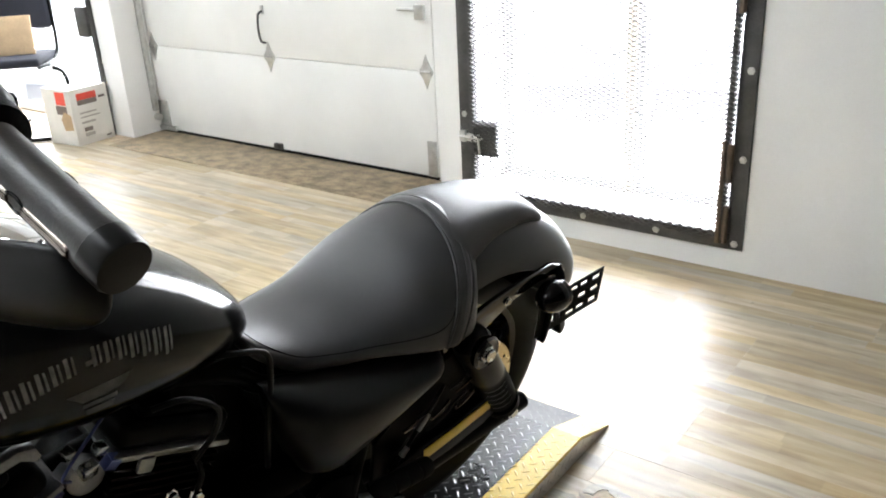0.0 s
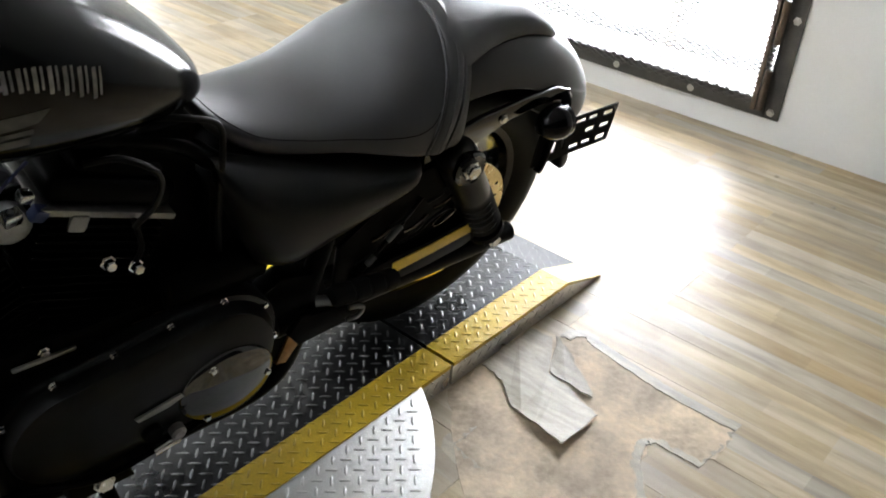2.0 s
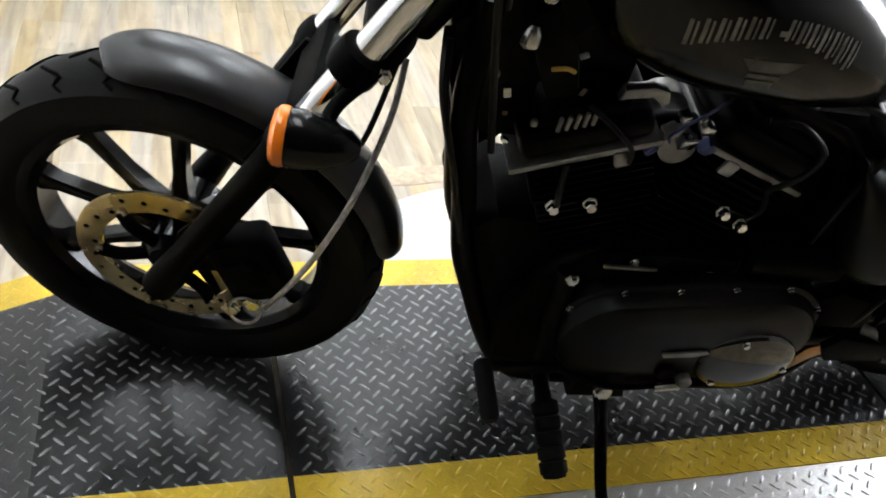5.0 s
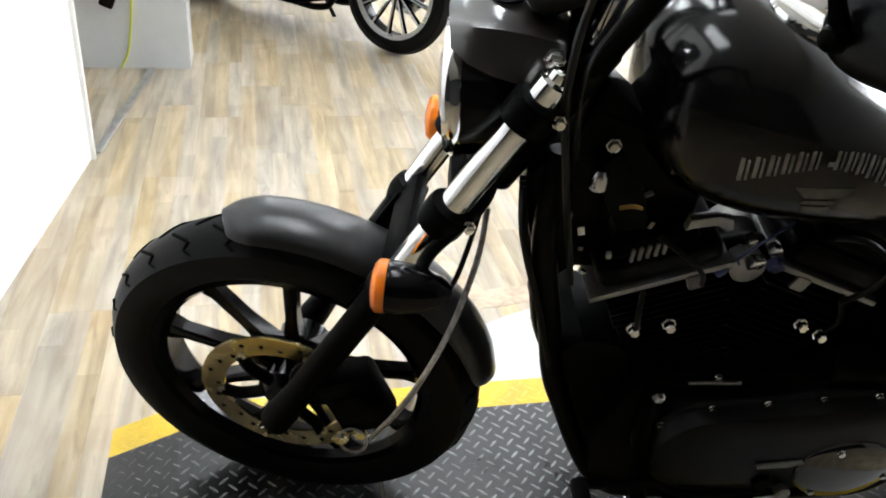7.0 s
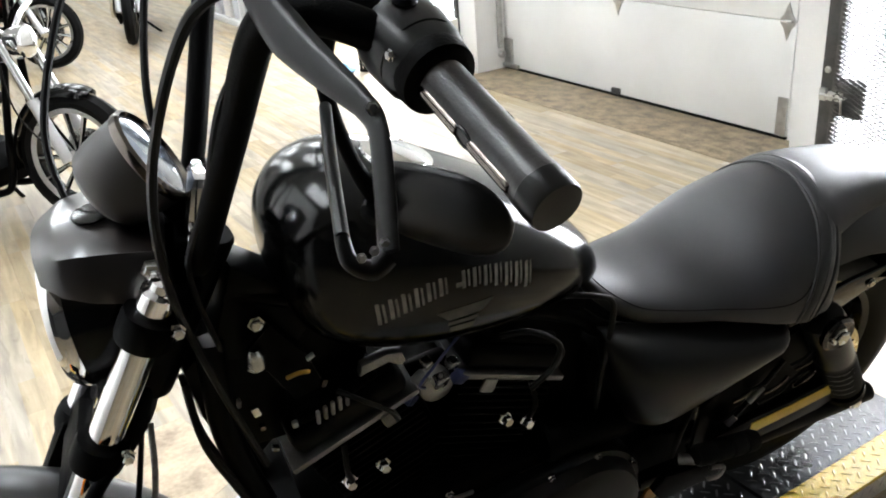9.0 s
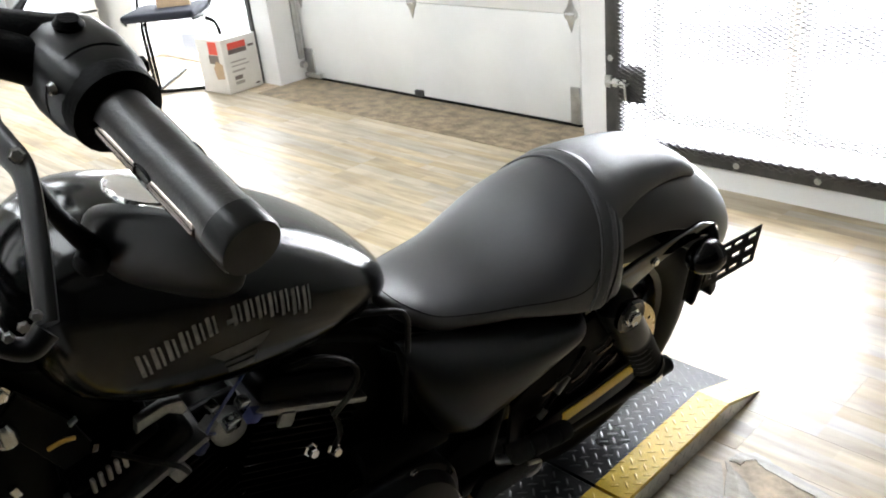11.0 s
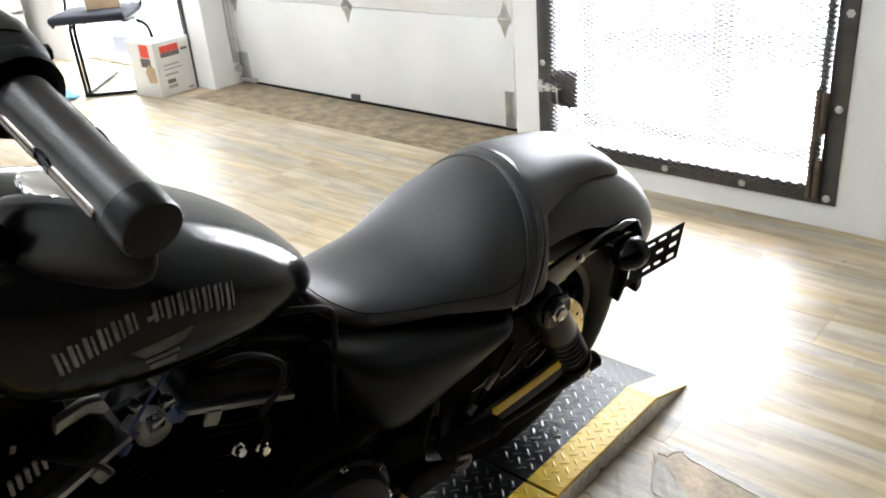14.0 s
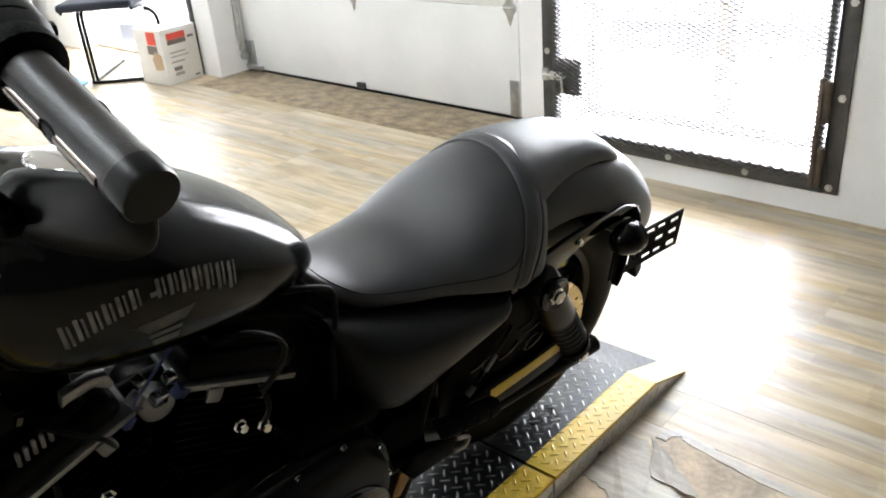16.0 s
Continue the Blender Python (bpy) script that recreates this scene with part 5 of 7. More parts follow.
# small fittings round the heads and the neck
for k, (x, z, w, h, t) in enumerate(((-0.452, 0.727, 0.004, 0.009, 10), (-0.434, 0.706, 0.008, 0.012, -15), (-0.429, 0.676, 0.006, 0.006, 0), (-0.388, 0.663, 0.006, 0.007, 0), (-0.417, 0.632, 0.008, 0.005, 30), (-0.345, 0.719, 0.006, 0.010, 20), (-0.359, 0.767, 0.009, 0.003, -30), (-0.242, 0.713, 0.007, 0.003, 40))):
    b = bm_new()
    box(b, (-0.6 * w, -0.004, -0.6 * h), (0.6 * w, 0.004, 0.6 * h), 0.001, Matrix.Translation((x, -0.072, z)) @ pose(0, 0, 0, 0, t, 0))
    part("clip", b, (M_CAST, M_STEEL, M_DCHROME)[k % 3], eng)
for x, z in ((-0.062, 0.452), (-0.03, 0.455), (0.0, 0.457)):
    part("clip", box(bm_new(), (x - 0.009, -0.114, z - 0.002), (x + 0.009, -0.110, z + 0.002), 0.001), M_DCHROME, eng)
part("tensioner_bracket", prism(bm_new(), [(-0.10, 0.322), (-0.03, 0.335), (-0.025, 0.328), (-0.05, 0.318), (-0.095, 0.314)], -0.171, -0.166, "y", 0.001), M_CAST, eng)
part("exhaust_bracket", prism(bm_new(), [(0.165, 0.235), (0.185, 0.29), (0.215, 0.305), (0.235, 0.29), (0.205, 0.262), (0.185, 0.23)], -0.125, -0.115, "y", 0.002), M_BRONZE, eng, "heat-browned bracket")
part("shift_arm_clamp", lathe(bm_new(), [(0.006, 0), (0.012, 0.003), (0.012, 0.016), (0.008, 0.020)], (-0.04, -0.166, 0.262), -Y, 16), M_CAST, eng)
part("plug_wire", tube(bm_new(), [(-0.33, -0.075, 0.70), (-0.30, -0.10, 0.69), (-0.27, -0.105, 0.665), (-0.255, -0.09, 0.63)], 0.0035, 8), M_CABLE, eng)
part("sensor_wire", tube(bm_new(), [(-0.21, -0.08, 0.66), (-0.225, -0.10, 0.69), (-0.20, -0.10, 0.72), (-0.16, -0.08, 0.735)], 0.0022, 8), M_BLUEW, eng)

# ---- frame ----
fr = empty("frame")
fr.parent = bike
fr["label"] = "black tubular steel frame"
for s in (-1, 1):
    part("downtube", tube(bm_new(), [(-0.468, 0.03 * s, 0.80), (-0.472, 0.048 * s, 0.68), (-0.459, 0.05 * s, 0.60), (-0.438, 0.052 * s, 0.51), (-0.415, 0.055 * s, 0.40), (-0.384, 0.06 * s, 0.32), (-0.343, 0.07 * s, 0.225), (-0.30, 0.08 * s, 0.160), (-0.24, 0.09 * s, 0.142), (0.0, 0.10 * s, 0.150), (0.16, 0.10 * s, 0.165), (0.22, 0.10 * s, 0.26), (0.24, 0.105 * s, 0.42), (0.30, 0.10 * s, 0.58), (0.44, 0.10 * s, 0.600)], 0.0175, 14), M_FRAME, fr)
    part("top_rail", tube(bm_new(), [(-0.44, 0.02 * s, 0.86), (-0.2, 0.035 * s, 0.76), (0.02, 0.05 * s, 0.69), (0.10, 0.06 * s, 0.635), (0.25, 0.085 * s, 0.60), (0.42, 0.09 * s, 0.59)], 0.015, 12), M_FRAME, fr)
part("neck_gusset", prism(bm_new(), [(-0.47, 0.77), (-0.43, 0.90), (-0.38, 0.86), (-0.33, 0.80), (-0.38, 0.74)], -0.035, 0.035, "y", 0.006), M_FRAME, fr)
bolt("neck_bolt", fr, (-0.415, -0.058, 0.829), -Y, 0.008, 0.007)
part("horn_stud", lathe(bm_new(), [(0.006, 0), (0.012, 0.006), (0.011, 0.022), (0.006, 0.032)], (-0.423, -0.062, 0.762), Z, 14), M_STEEL, fr)
part("engine_mount", prism(bm_new(), [(-0.43, 0.79), (-0.40, 0.82), (-0.36, 0.76), (-0.34, 0.70), (-0.38, 0.69)], -0.058, -0.048, "y", 0.002), M_FRAME, fr)
REG = Matrix.Translation((-0.318, 0, 0.300)) @ pose(0, 0, 0, 0, -24, 0)
reg = part("voltage_regulator", box(bm_new(), (-0.045, -0.055, -0.085), (0.02, 0.055, 0.085), 0.008, REG), M_BLACK, bike, "finned black regulator")
for k in range(7):
    part("cooling_fin", box(bm_new(), (-0.056, -0.052 + 0.0165 * k, -0.08), (-0.044, -0.048 + 0.0165 * k, 0.08), 0.001, REG, 1), M_BLACK, reg, smooth=False)
# filler mass added so the space before the engine stays dark
part("front_gap_fill", prism(bm_new(), [(-0.42, 0.47), (-0.395, 0.395), (-0.33, 0.225), (-0.27, 0.165), (-0.25, 0.20), (-0.27, 0.40), (-0.33, 0.49), (-0.39, 0.50)], -0.078, 0.078, "y", 0.008), M_BLACK, fr, "black filler added between the downtubes and the engine")
part("mount_clip", box(bm_new(), (-0.420, -0.056, 0.365), (-0.408, -0.050, 0.385), 0.002), M_CAST, fr)
for k, off in enumerate((0.0, 0.012, 0.024)):
    part("wiring_loom", tube(bm_new(), [(-0.505, -0.03 + off, 0.74), (-0.500, -0.065 + off, 0.67), (-0.468, -0.075 + off, 0.57), (-0.43, -0.075 + off, 0.44)], 0.005, 8), M_CABLE, fr)
part("vent_hose", tube(bm_new(), [(-0.02, -0.08, 0.755), (0.03, -0.10, 0.752), (0.064, -0.105, 0.735), (0.07, -0.105, 0.69), (0.068, -0.10, 0.58), (0.075, -0.09, 0.50)], 0.0045, 10), M_CABLE, fr, "black breather hose")
part("plug_cable", tube(bm_new(), [(-0.10, -0.085, 0.715), (-0.06, -0.10, 0.72), (-0.02, -0.11, 0.69), (-0.02, -0.10, 0.64), (-0.05, -0.095, 0.605)], 0.0045, 8), M_CABLE, fr)
# added block: keeps bright floor from showing between neck and tank
part("gap_block", box(bm_new(), (-0.40, -0.032, 0.69), (-0.27, 0.032, 0.80), 0.008), M_FRAME, bike, "black block added to darken the gap under the tank")
part("battery_box", box(bm_new(), (0.062, -0.082, 0.45), (0.36, 0.082, 0.625), 0.02), M_BLACK, bike)
# black fillers added to stop light showing through behind the side cover
part("dark_gap_box", box(bm_new(), (-0.06, -0.06, 0.47), (0.06, 0.06, 0.72), 0.012), M_BLACK, bike)
part("dark_gap_panel", box(bm_new(), (0.25, -0.07, 0.38), (0.45, 0.07, 0.60), 0.02), M_BLACK, bike)

# added plate standing in for the darkness among the hoses
part("hose_gap_plate", prism(bm_new(), [(-0.495, 0.68), (-0.505, 0.76), (-0.44, 0.82), (-0.38, 0.74), (-0.385, 0.60), (-0.43, 0.60), (-0.475, 0.62)], -0.03, 0.03, "y", 0.008), M_FRAME, bike, "black plate added to fill the gaps among the hoses")
# ---- belt, guard, pegs, shifter, stand ----
b = bm_new()
prism(b, [(0.20, 0.385), (0.40, 0.372), (0.60, 0.36), (0.60, 0.352), (0.40, 0.362), (0.20, 0.375)], -0.115, -0.085, "y", 0.001)
part("drive_belt", b, M_RUBBER, bike)
guard = part("belt_guard", prism(bm_new(), [(0.30, 0.335), (0.30, 0.385), (0.375, 0.398), (0.46, 0.402), (0.555, 0.418), (0.60, 0.405), (0.60, 0.370), (0.55, 0.350), (0.46, 0.340)], -0.140, -0.124, "y", 0.003), M_FRAME, bike, "black belt guard")
# flat yellow strip on the guard's outer face
part("guard_strip", prism(bm_new(), [(0.378, 0.362), (0.376, 0.388), (0.46, 0.395), (0.552, 0.408), (0.560, 0.384), (0.47, 0.372)], -0.1425, -0.1405, "y", 0.0008), M_YEL, guard, "yellow strip along the belt guard")
for s in (-1, 1):
    pg = empty("foot_peg")
    pg.parent = bike
    a0, a1 = Vector((-0.262, 0.175 * s, 0.225)), Vector((-0.243, 0.295 * s, 0.165))
    part("arm", tube(bm_new(), [(-0.278, 0.115 * s, 0.44), (-0.276, 0.135 * s, 0.34), (-0.268, 0.155 * s, 0.25), a0], [0.016, 0.014, 0.014, 0.012], 12), M_BLACK, pg, "black mid-control bracket")
    pd = (a1 - a0).normalized()
    part("peg_core", cyl(bm_new(), a0, a1, 0.013, seg=16), M_BLACK, pg)
    b = bm_new()
    pr = [(0.014, 0.018)]
    for k in range(5):
        h = 0.022 + 0.0225 * k
        pr += [(0.0215, h), (0.0215, h + 0.017), (0.0185, h + 0.0185), (0.0185, h + 0.021)]
    pr += [(0.016, 0.136), (0.004, 0.138)]
    lathe(b, pr, a0, pd, 22)
    part("rubber", b, M_RUBBER, pg, "ribbed rubber foot peg")
bolt("bracket_bolt", bike, (-0.278, -0.135, 0.445), -Y, 0.008, 0.006)
sf = empty("gear_shifter")
sf.parent = bike
part("lever", tube(bm_new(), [(-0.262, -0.175, 0.285), (-0.31, -0.185, 0.297), (-0.36, -0.195, 0.312), (-0.385, -0.20, 0.322)], [0.010, 0.008, 0.008, 0.010], 12), M_BLACK, sf)
part("toe_peg", lathe(bm_new(), [(0.011, 0), (0.0135, 0.004), (0.0135, 0.082), (0.010, 0.088)], (-0.385, -0.195, 0.325), (0.06, -0.9, -0.18), 18), M_RUBBER, sf, "rubber toe peg")
bolt("peg_cap", sf, (-0.380, -0.277, 0.308), (0.06, -0.9, -0.18), 0.008, 0.003)
part("linkage", tube(bm_new(), [(-0.262, -0.165, 0.275), (-0.16, -0.168, 0.225), (-0.06, -0.168, 0.232), (0.02, -0.165, 0.245)], 0.005, 8), M_BLACK, sf)
part("linkage_sleeve", cyl(bm_new(), (-0.075, -0.17, 0.229), (-0.035, -0.17, 0.237), 0.0075, seg=12), M_STEEL, sf, "bare metal linkage sleeve")
st = empty("side_stand")
st.parent = bike
part("bracket", prism(bm_new(), [(-0.20, 0.17), (-0.20, 0.235), (-0.12, 0.235), (-0.10, 0.17)], -0.155, -0.12, "y", 0.005), M_BLACK, st)
part("leg", tube(bm_new(), [(-0.152, -0.155, 0.20), (-0.148, -0.20, 0.165), (-0.142, -0.27, 0.105), (-0.134, -0.318, 0.068)], [0.013, 0.011, 0.010, 0.010], 12), M_BLACK, st, "black side stand leg")
part("foot_loop", tube(bm_new(), [(-0.134, -0.312, 0.070), (-0.140, -0.340, 0.075), (-0.128, -0.362, 0.079), (-0.108, -0.352, 0.077), (-0.112, -0.325, 0.072), (-0.130, -0.312, 0.070)], 0.0045, 8), M_BLACK, st)
bolt("pivot_bolt", st, (-0.152, -0.165, 0.205), (0, -1, 0.4), 0.013, 0.008)
rp = empty("passenger_peg_mount")
rp.parent = bike
part("bracket", prism(bm_new(), [(0.15, 0.36), (0.17, 0.39), (0.27, 0.375), (0.30, 0.35), (0.27, 0.335), (0.17, 0.33)], -0.175, -0.160, "y", 0.003), M_BLACK, rp)
part("clip", tube(bm_new(), [(0.26, -0.178, 0.372), (0.285, -0.182, 0.365), (0.275, -0.185, 0.352), (0.255, -0.182, 0.350)], 0.004, 8), M_CAST, rp)
for k, (x, y, z) in enumerate(((0.33, -0.13, 0.45), (0.36, -0.135, 0.47), (0.40, -0.13, 0.44), (0.43, -0.14, 0.50), (0.46, -0.13, 0.47), (0.30, -0.13, 0.41))):
    b = bm_new()
    tube(b, [(x, y, z), (x + 0.02, y - 0.006, z + 0.012), (x + 0.045, y, z + 0.02)], 0.0038 - 0.0003 * k, 8)
    part("brake_pipe", b, M_DCHROME if k % 2 == 0 else M_CABLE, bike)
part("muffler", tube(bm_new(), [(-0.36, 0.13, 0.50), (-0.40, 0.16, 0.38), (-0.30, 0.19, 0.26), (-0.05, 0.20, 0.23), (0.2, 0.20, 0.24), (0.62, 0.20, 0.27)], [0.022, 0.022, 0.022, 0.028, 0.042, 0.045], 20), M_BLACK, bike, "black exhaust")
part("muffler", tube(bm_new(), [(-0.05, 0.13, 0.50), (0.0, 0.18, 0.40), (0.12, 0.20, 0.36), (0.30, 0.20, 0.355), (0.64, 0.20, 0.375)], [0.022, 0.022, 0.028, 0.042, 0.045], 20), M_BLACK, bike, "black exhaust")
# added mask: darkens the space below the side cover, hiding the disc
part("disc_mask_plate", prism(bm_new(), [(0.27, 0.335), (0.27, 0.45), (0.40, 0.545), (0.49, 0.565), (0.555, 0.47), (0.555, 0.345)], -0.122, -0.112, "y", 0.003), M_FRAME, bike, "black plate added to hide the rear disc")
for x, z, r in ((0.495, 0.433, 0.016),):
    part("hose_loop", tube(bm_new(), [(x + 1.5 * r * math.cos(a), -0.126, z + 0.6 * r * math.sin(a) + 0.5 * r * math.cos(a)) for a in [k * math.pi / 6 for k in range(13)]], 0.0022, 6, 3), M_DCHROME, bike)
rod = part("brake_rod", tube(bm_new(), [(0.30, -0.132, 0.375), (0.324, -0.133, 0.401), (0.357, -0.134, 0.437), (0.392, -0.132, 0.470), (0.43, -0.125, 0.50)], 0.0042, 8), M_FRAME, bike, "thin black brake rod")
for p, q, r in (((0.324, -0.134, 0.401), (0.338, -0.135, 0.416), 0.0062), ((0.360, -0.135, 0.440), (0.386, -0.134, 0.464), 0.0056)):
    part("rod_end", cyl(bm_new(), p, q, r, seg=10, bev=0.001), M_CAST, rod, "bare metal rod end")
part("brake_line", tube(bm_new(), [(0.395, -0.128, 0.415), (0.43, -0.132, 0.428), (0.46, -0.130, 0.446), (0.50, -0.126, 0.452)], 0.003, 8), M_CABLE, bike)
peg = empty("passenger_peg")
peg.parent = bike
part("rubber", lathe(bm_new(), [(0.008, 0), (0.016, 0.004), (0.0185, 0.012), (0.0185, 0.030), (0.0165, 0.032), (0.0165, 0.036), (0.0185, 0.038), (0.0185, 0.062), (0.0165, 0.064), (0.0165, 0.068), (0.0185, 0.070), (0.0185, 0.094), (0.0165, 0.096), (0.0165, 0.100), (0.0185, 0.102), (0.0185, 0.130), (0.014, 0.136)], (0.362, -0.170, 0.385), (-0.985, 0.0, 0.155), 20), M_RUBBER, peg, "folded rubber passenger peg")
part("hinge", tube(bm_new(), [(0.215, -0.150, 0.385), (0.235, -0.170, 0.395), (0.262, -0.172, 0.385), (0.285, -0.165, 0.372)], [0.010, 0.009, 0.008, 0.006], 10, 6, 0.6), M_CAST, peg, "bare metal peg hinge")

# the decal on the tank sides is drawn as plain grey bars in an arch, with a small crest below


def on_tank(x, z, s):
    hit = TANK_SKIN.ray_cast(Vector((x, 0.4 * s, z)), Vector((0, -s, 0)))
    return hit[0] + hit[1] * 0.0007


def decal(outline, s, name, n=3, material=None):
    """A thin grey shape laid on the tank's side, its outline given as (x, z) quads."""
    b = bm_new()
    for quad in outline:
        (x0, z0), (x1, z1), (x2, z2), (x3, z3) = quad
        grid = []
        for i in range(n + 1):
            row = []
            for j in range(n + 1):
                u, v = i / n, j / n
                x = (x0 * (1 - u) + x1 * u) * (1 - v) + (x3 * (1 - u) + x2 * u) * v
                z = (z0 * (1 - u) + z1 * u) * (1 - v) + (z3 * (1 - u) + z2 * u) * v
                row.append(b.verts.new(on_tank(x, z, s)))
            grid.append(row)
        for i in range(n):
            for j in range(n):
                b.faces.new((grid[i][j], grid[i + 1][j], grid[i + 1][j + 1], grid[i][j + 1]))
    bmesh.ops.recalc_face_normals(b, faces=b.faces[:])
    return part(name, b, material or M_GREYDECAL, shell)


def arch(u):
    return 0.858 + 0.022 * math.sin(math.pi * u) - 0.008 * u


for s in (-1, 1):
    for k in range(14):
        if k == 6:
            continue
        u = k / 13
        x = -0.288 + 0.196 * u
        z = arch(u)
        up, dn = 0.011 + 0.008 * abs(u - 0.5) ** 1.2, 0.011 + 0.012 * abs(u - 0.5)
        lean = 0.004 * (u - 0.5)
        decal([((x - 0.0056 - lean, z - dn), (x - 0.0008 - lean, z - dn), (x - 0.0008 + lean, z + up), (x - 0.0056 + lean, z + up))], s, "decal_bar", 2)
        decal([((x + 0.0024 - lean, z - dn * 0.9), (x + 0.0052 - lean, z - dn * 0.9), (x + 0.0052 + lean, z + up * 0.9), (x + 0.0024 + lean, z + up * 0.9))], s, "decal_bar", 2)
    decal([((-0.196, 0.868), (-0.188, 0.868), (-0.188, 0.874), (-0.196, 0.874))], s, "decal_dot", 1)
    decal([((-0.222, 0.838), (-0.205, 0.822), (-0.180, 0.822), (-0.190, 0.838)), ((-0.190, 0.838), (-0.180, 0.822), (-0.160, 0.824), (-0.145, 0.838))], s, "crest_wing", 3, M_DARKDECAL)
    decal([((-0.205, 0.812), (-0.165, 0.812), (-0.165, 0.818), (-0.205, 0.818)), ((-0.200, 0.798), (-0.170, 0.798), (-0.168, 0.808), (-0.202, 0.808))], s, "crest_bar", 2, M_DARKDECAL)

# ---- barred window ----
gate = empty("window_gate", pose(WX, 0, 0))
tagged(gate, "dark steel security gate of expanded mesh bolted over the window", "security gate")
GY0, GY1, GZ0, GZ1 = -0.335, 0.897, 0.088, 2.24
for nm, lo, hi in (("stile", (-0.010, GY0, GZ0), (0, GY0 + 0.052, GZ1)), ("stile", (-0.010, GY1 - 0.052, GZ0), (0, GY1, GZ1)), ("bottom_rail", (-0.012, GY0 + 0.052, GZ0), (0, GY1 - 0.052, GZ0 + 0.052)), ("top_rail", (-0.012, GY0 + 0.052, GZ1 - 0.06), (0, GY1 - 0.052, GZ1))):
    part(nm, box(bm_new(), lo, hi, 0.002), M_IRON, gate, "dark steel flat bar")
part("leaf_rail", box(bm_new(), (-0.030, GY0 + 0.06, GZ0 + 0.05), (0.004, GY1 - 0.05, GZ0 + 0.072), 0.003), M_IRON, gate, "angle-iron bottom rail")
part("leaf_stile", box(bm_new(), (-0.026, GY1 - 0.085, GZ0 + 0.072), (0.004, GY1 - 0.060, GZ1 - 0.06), 0.003), M_IRON, gate)
part("leaf_stile", box(bm_new(), (-0.026, GY0 + 0.070, GZ0 + 0.072), (0.004, GY0 + 0.090, GZ1 - 0.06), 0.003), M_IRON, gate)
for z in (0.19, 0.42, 1.0, 1.6):
    part("hinge", cyl(bm_new(), (-0.036, GY0 + 0.062, z - 0.07), (-0.036, GY0 + 0.062, z + 0.07), 0.012, seg=14, bev=0.002), M_RUST, gate, "rusty hinge barrel")
part("leaf_stile", box(bm_new(), (-0.011, GY0 + 0.0525, GZ0 + 0.053), (-0.001, GY0 + 0.062, GZ1 - 0.061), 0.001), M_IRON, gate)
part("leaf_stile", box(bm_new(), (-0.011, GY1 - 0.062, GZ0 + 0.053), (-0.001, GY1 - 0.0525, GZ1 - 0.061), 0.001), M_IRON, gate)
part("hinge_strip", box(bm_new(), (-0.048, GY0 + 0.076, GZ0 + 0.03), (-0.037, GY0 + 0.092, 0.50), 0.002), M_RUST, gate, "rust-stained strip")
for y, z in ((GY0 + 0.03, 0.112), (-0.005, 0.112), (0.305, 0.112), (0.60, 0.112), (GY1 - 0.025, 0.47), (GY1 - 0.025, 0.95), (GY0 + 0.025, 0.43), (GY0 + 0.025, 0.74), (GY0 + 0.025, 1.3)):
    bolt("bolt", gate, (-0.011, y, z), -X, 0.011, 0.006, M_GALV)
# expanded mesh: strands crossing in diamonds
verts, faces = [], []
CW, CH, TH = 0.038, 0.0175, 0.0024


def strand(p, q):
    d = (q - p).normalized()
    up = Vector((1, 0, 0))
    sd = d.cross(up)
    k = len(verts)
    for c in (p, q):
        for a, b in ((-1, -1), (1, -1), (1, 1), (-1, 1)):
            verts.append(tuple(c + sd * TH * a * 0.75 + up * TH * b))
    faces.extend([(k, k + 1, k + 5, k + 4), (k + 1, k + 2, k + 6, k + 5), (k + 2, k + 3, k + 7, k + 6), (k + 3, k, k + 4, k + 7)])


my0, my1, mz0, mz1 = GY0 + 0.056, GY1 - 0.055, GZ0 + 0.040, GZ1 - 0.06
for i in range(int((my1 - my0) / CW)):
    for j in range(int((mz1 - mz0) / CH)):
        y, z = my0 + i * CW, mz0 + j * CH
        a, b_, c_, d_ = Vector((-0.034, y, z + CH / 2)), Vector((-0.032, y + CW / 2, z)), Vector((-0.034, y + CW, z + CH / 2)), Vector((-0.036, y + CW / 2, z + CH))
        strand(a, b_), strand(b_, c_)
        strand(a, d_), strand(d_, c_)
me = bpy.data.meshes.new("expanded_mesh")
me.from_pydata(verts, [], faces)
me.materials.append(M_MESH)
xm = new("expanded_mesh", me)
xm.parent = gate
tagged(xm, "dark expanded steel mesh", kind="stuff")
part("latch_guard", box(bm_new(), (-0.020, 0.700, 0.300), (-0.015, 0.815, 0.450), 0.001), M_MESH, gate, "dark steel latch guard plate")
for k in range(9):
    for s in (-1, 1):
        b = bm_new()
        tube(b, [(-0.022, 0.703, 0.31 + 0.0155 * k), (-0.022, 0.758, 0.31 + 0.0155 * k + 0.008 * s), (-0.022, 0.812, 0.31 + 0.0155 * k)], 0.0014, 5, 2)
        part("guard_strand", b, M_MESH, gate, smooth=False)
part("latch_body", box(bm_new(), (-0.034, 0.790, 0.358), (-0.012, 0.850, 0.392), 0.004), M_GALV, gate, "bright slide latch")
part("latch_bolt", cyl(bm_new(), (-0.030, 0.770, 0.375), (-0.030, 0.885, 0.375), 0.006, seg=12), M_GALV, gate)
part("latch_handle", tube(bm_new(), [(-0.032, 0.790, 0.375), (-0.042, 0.782, 0.365), (-0.042, 0.778, 0.315)], 0.005, 8), M_GALV, gate)
part("latch_keeper", box(bm_new(), (-0.026, 0.862, 0.350), (-0.010, 0.892, 0.400), 0.004), M_GALV, gate)

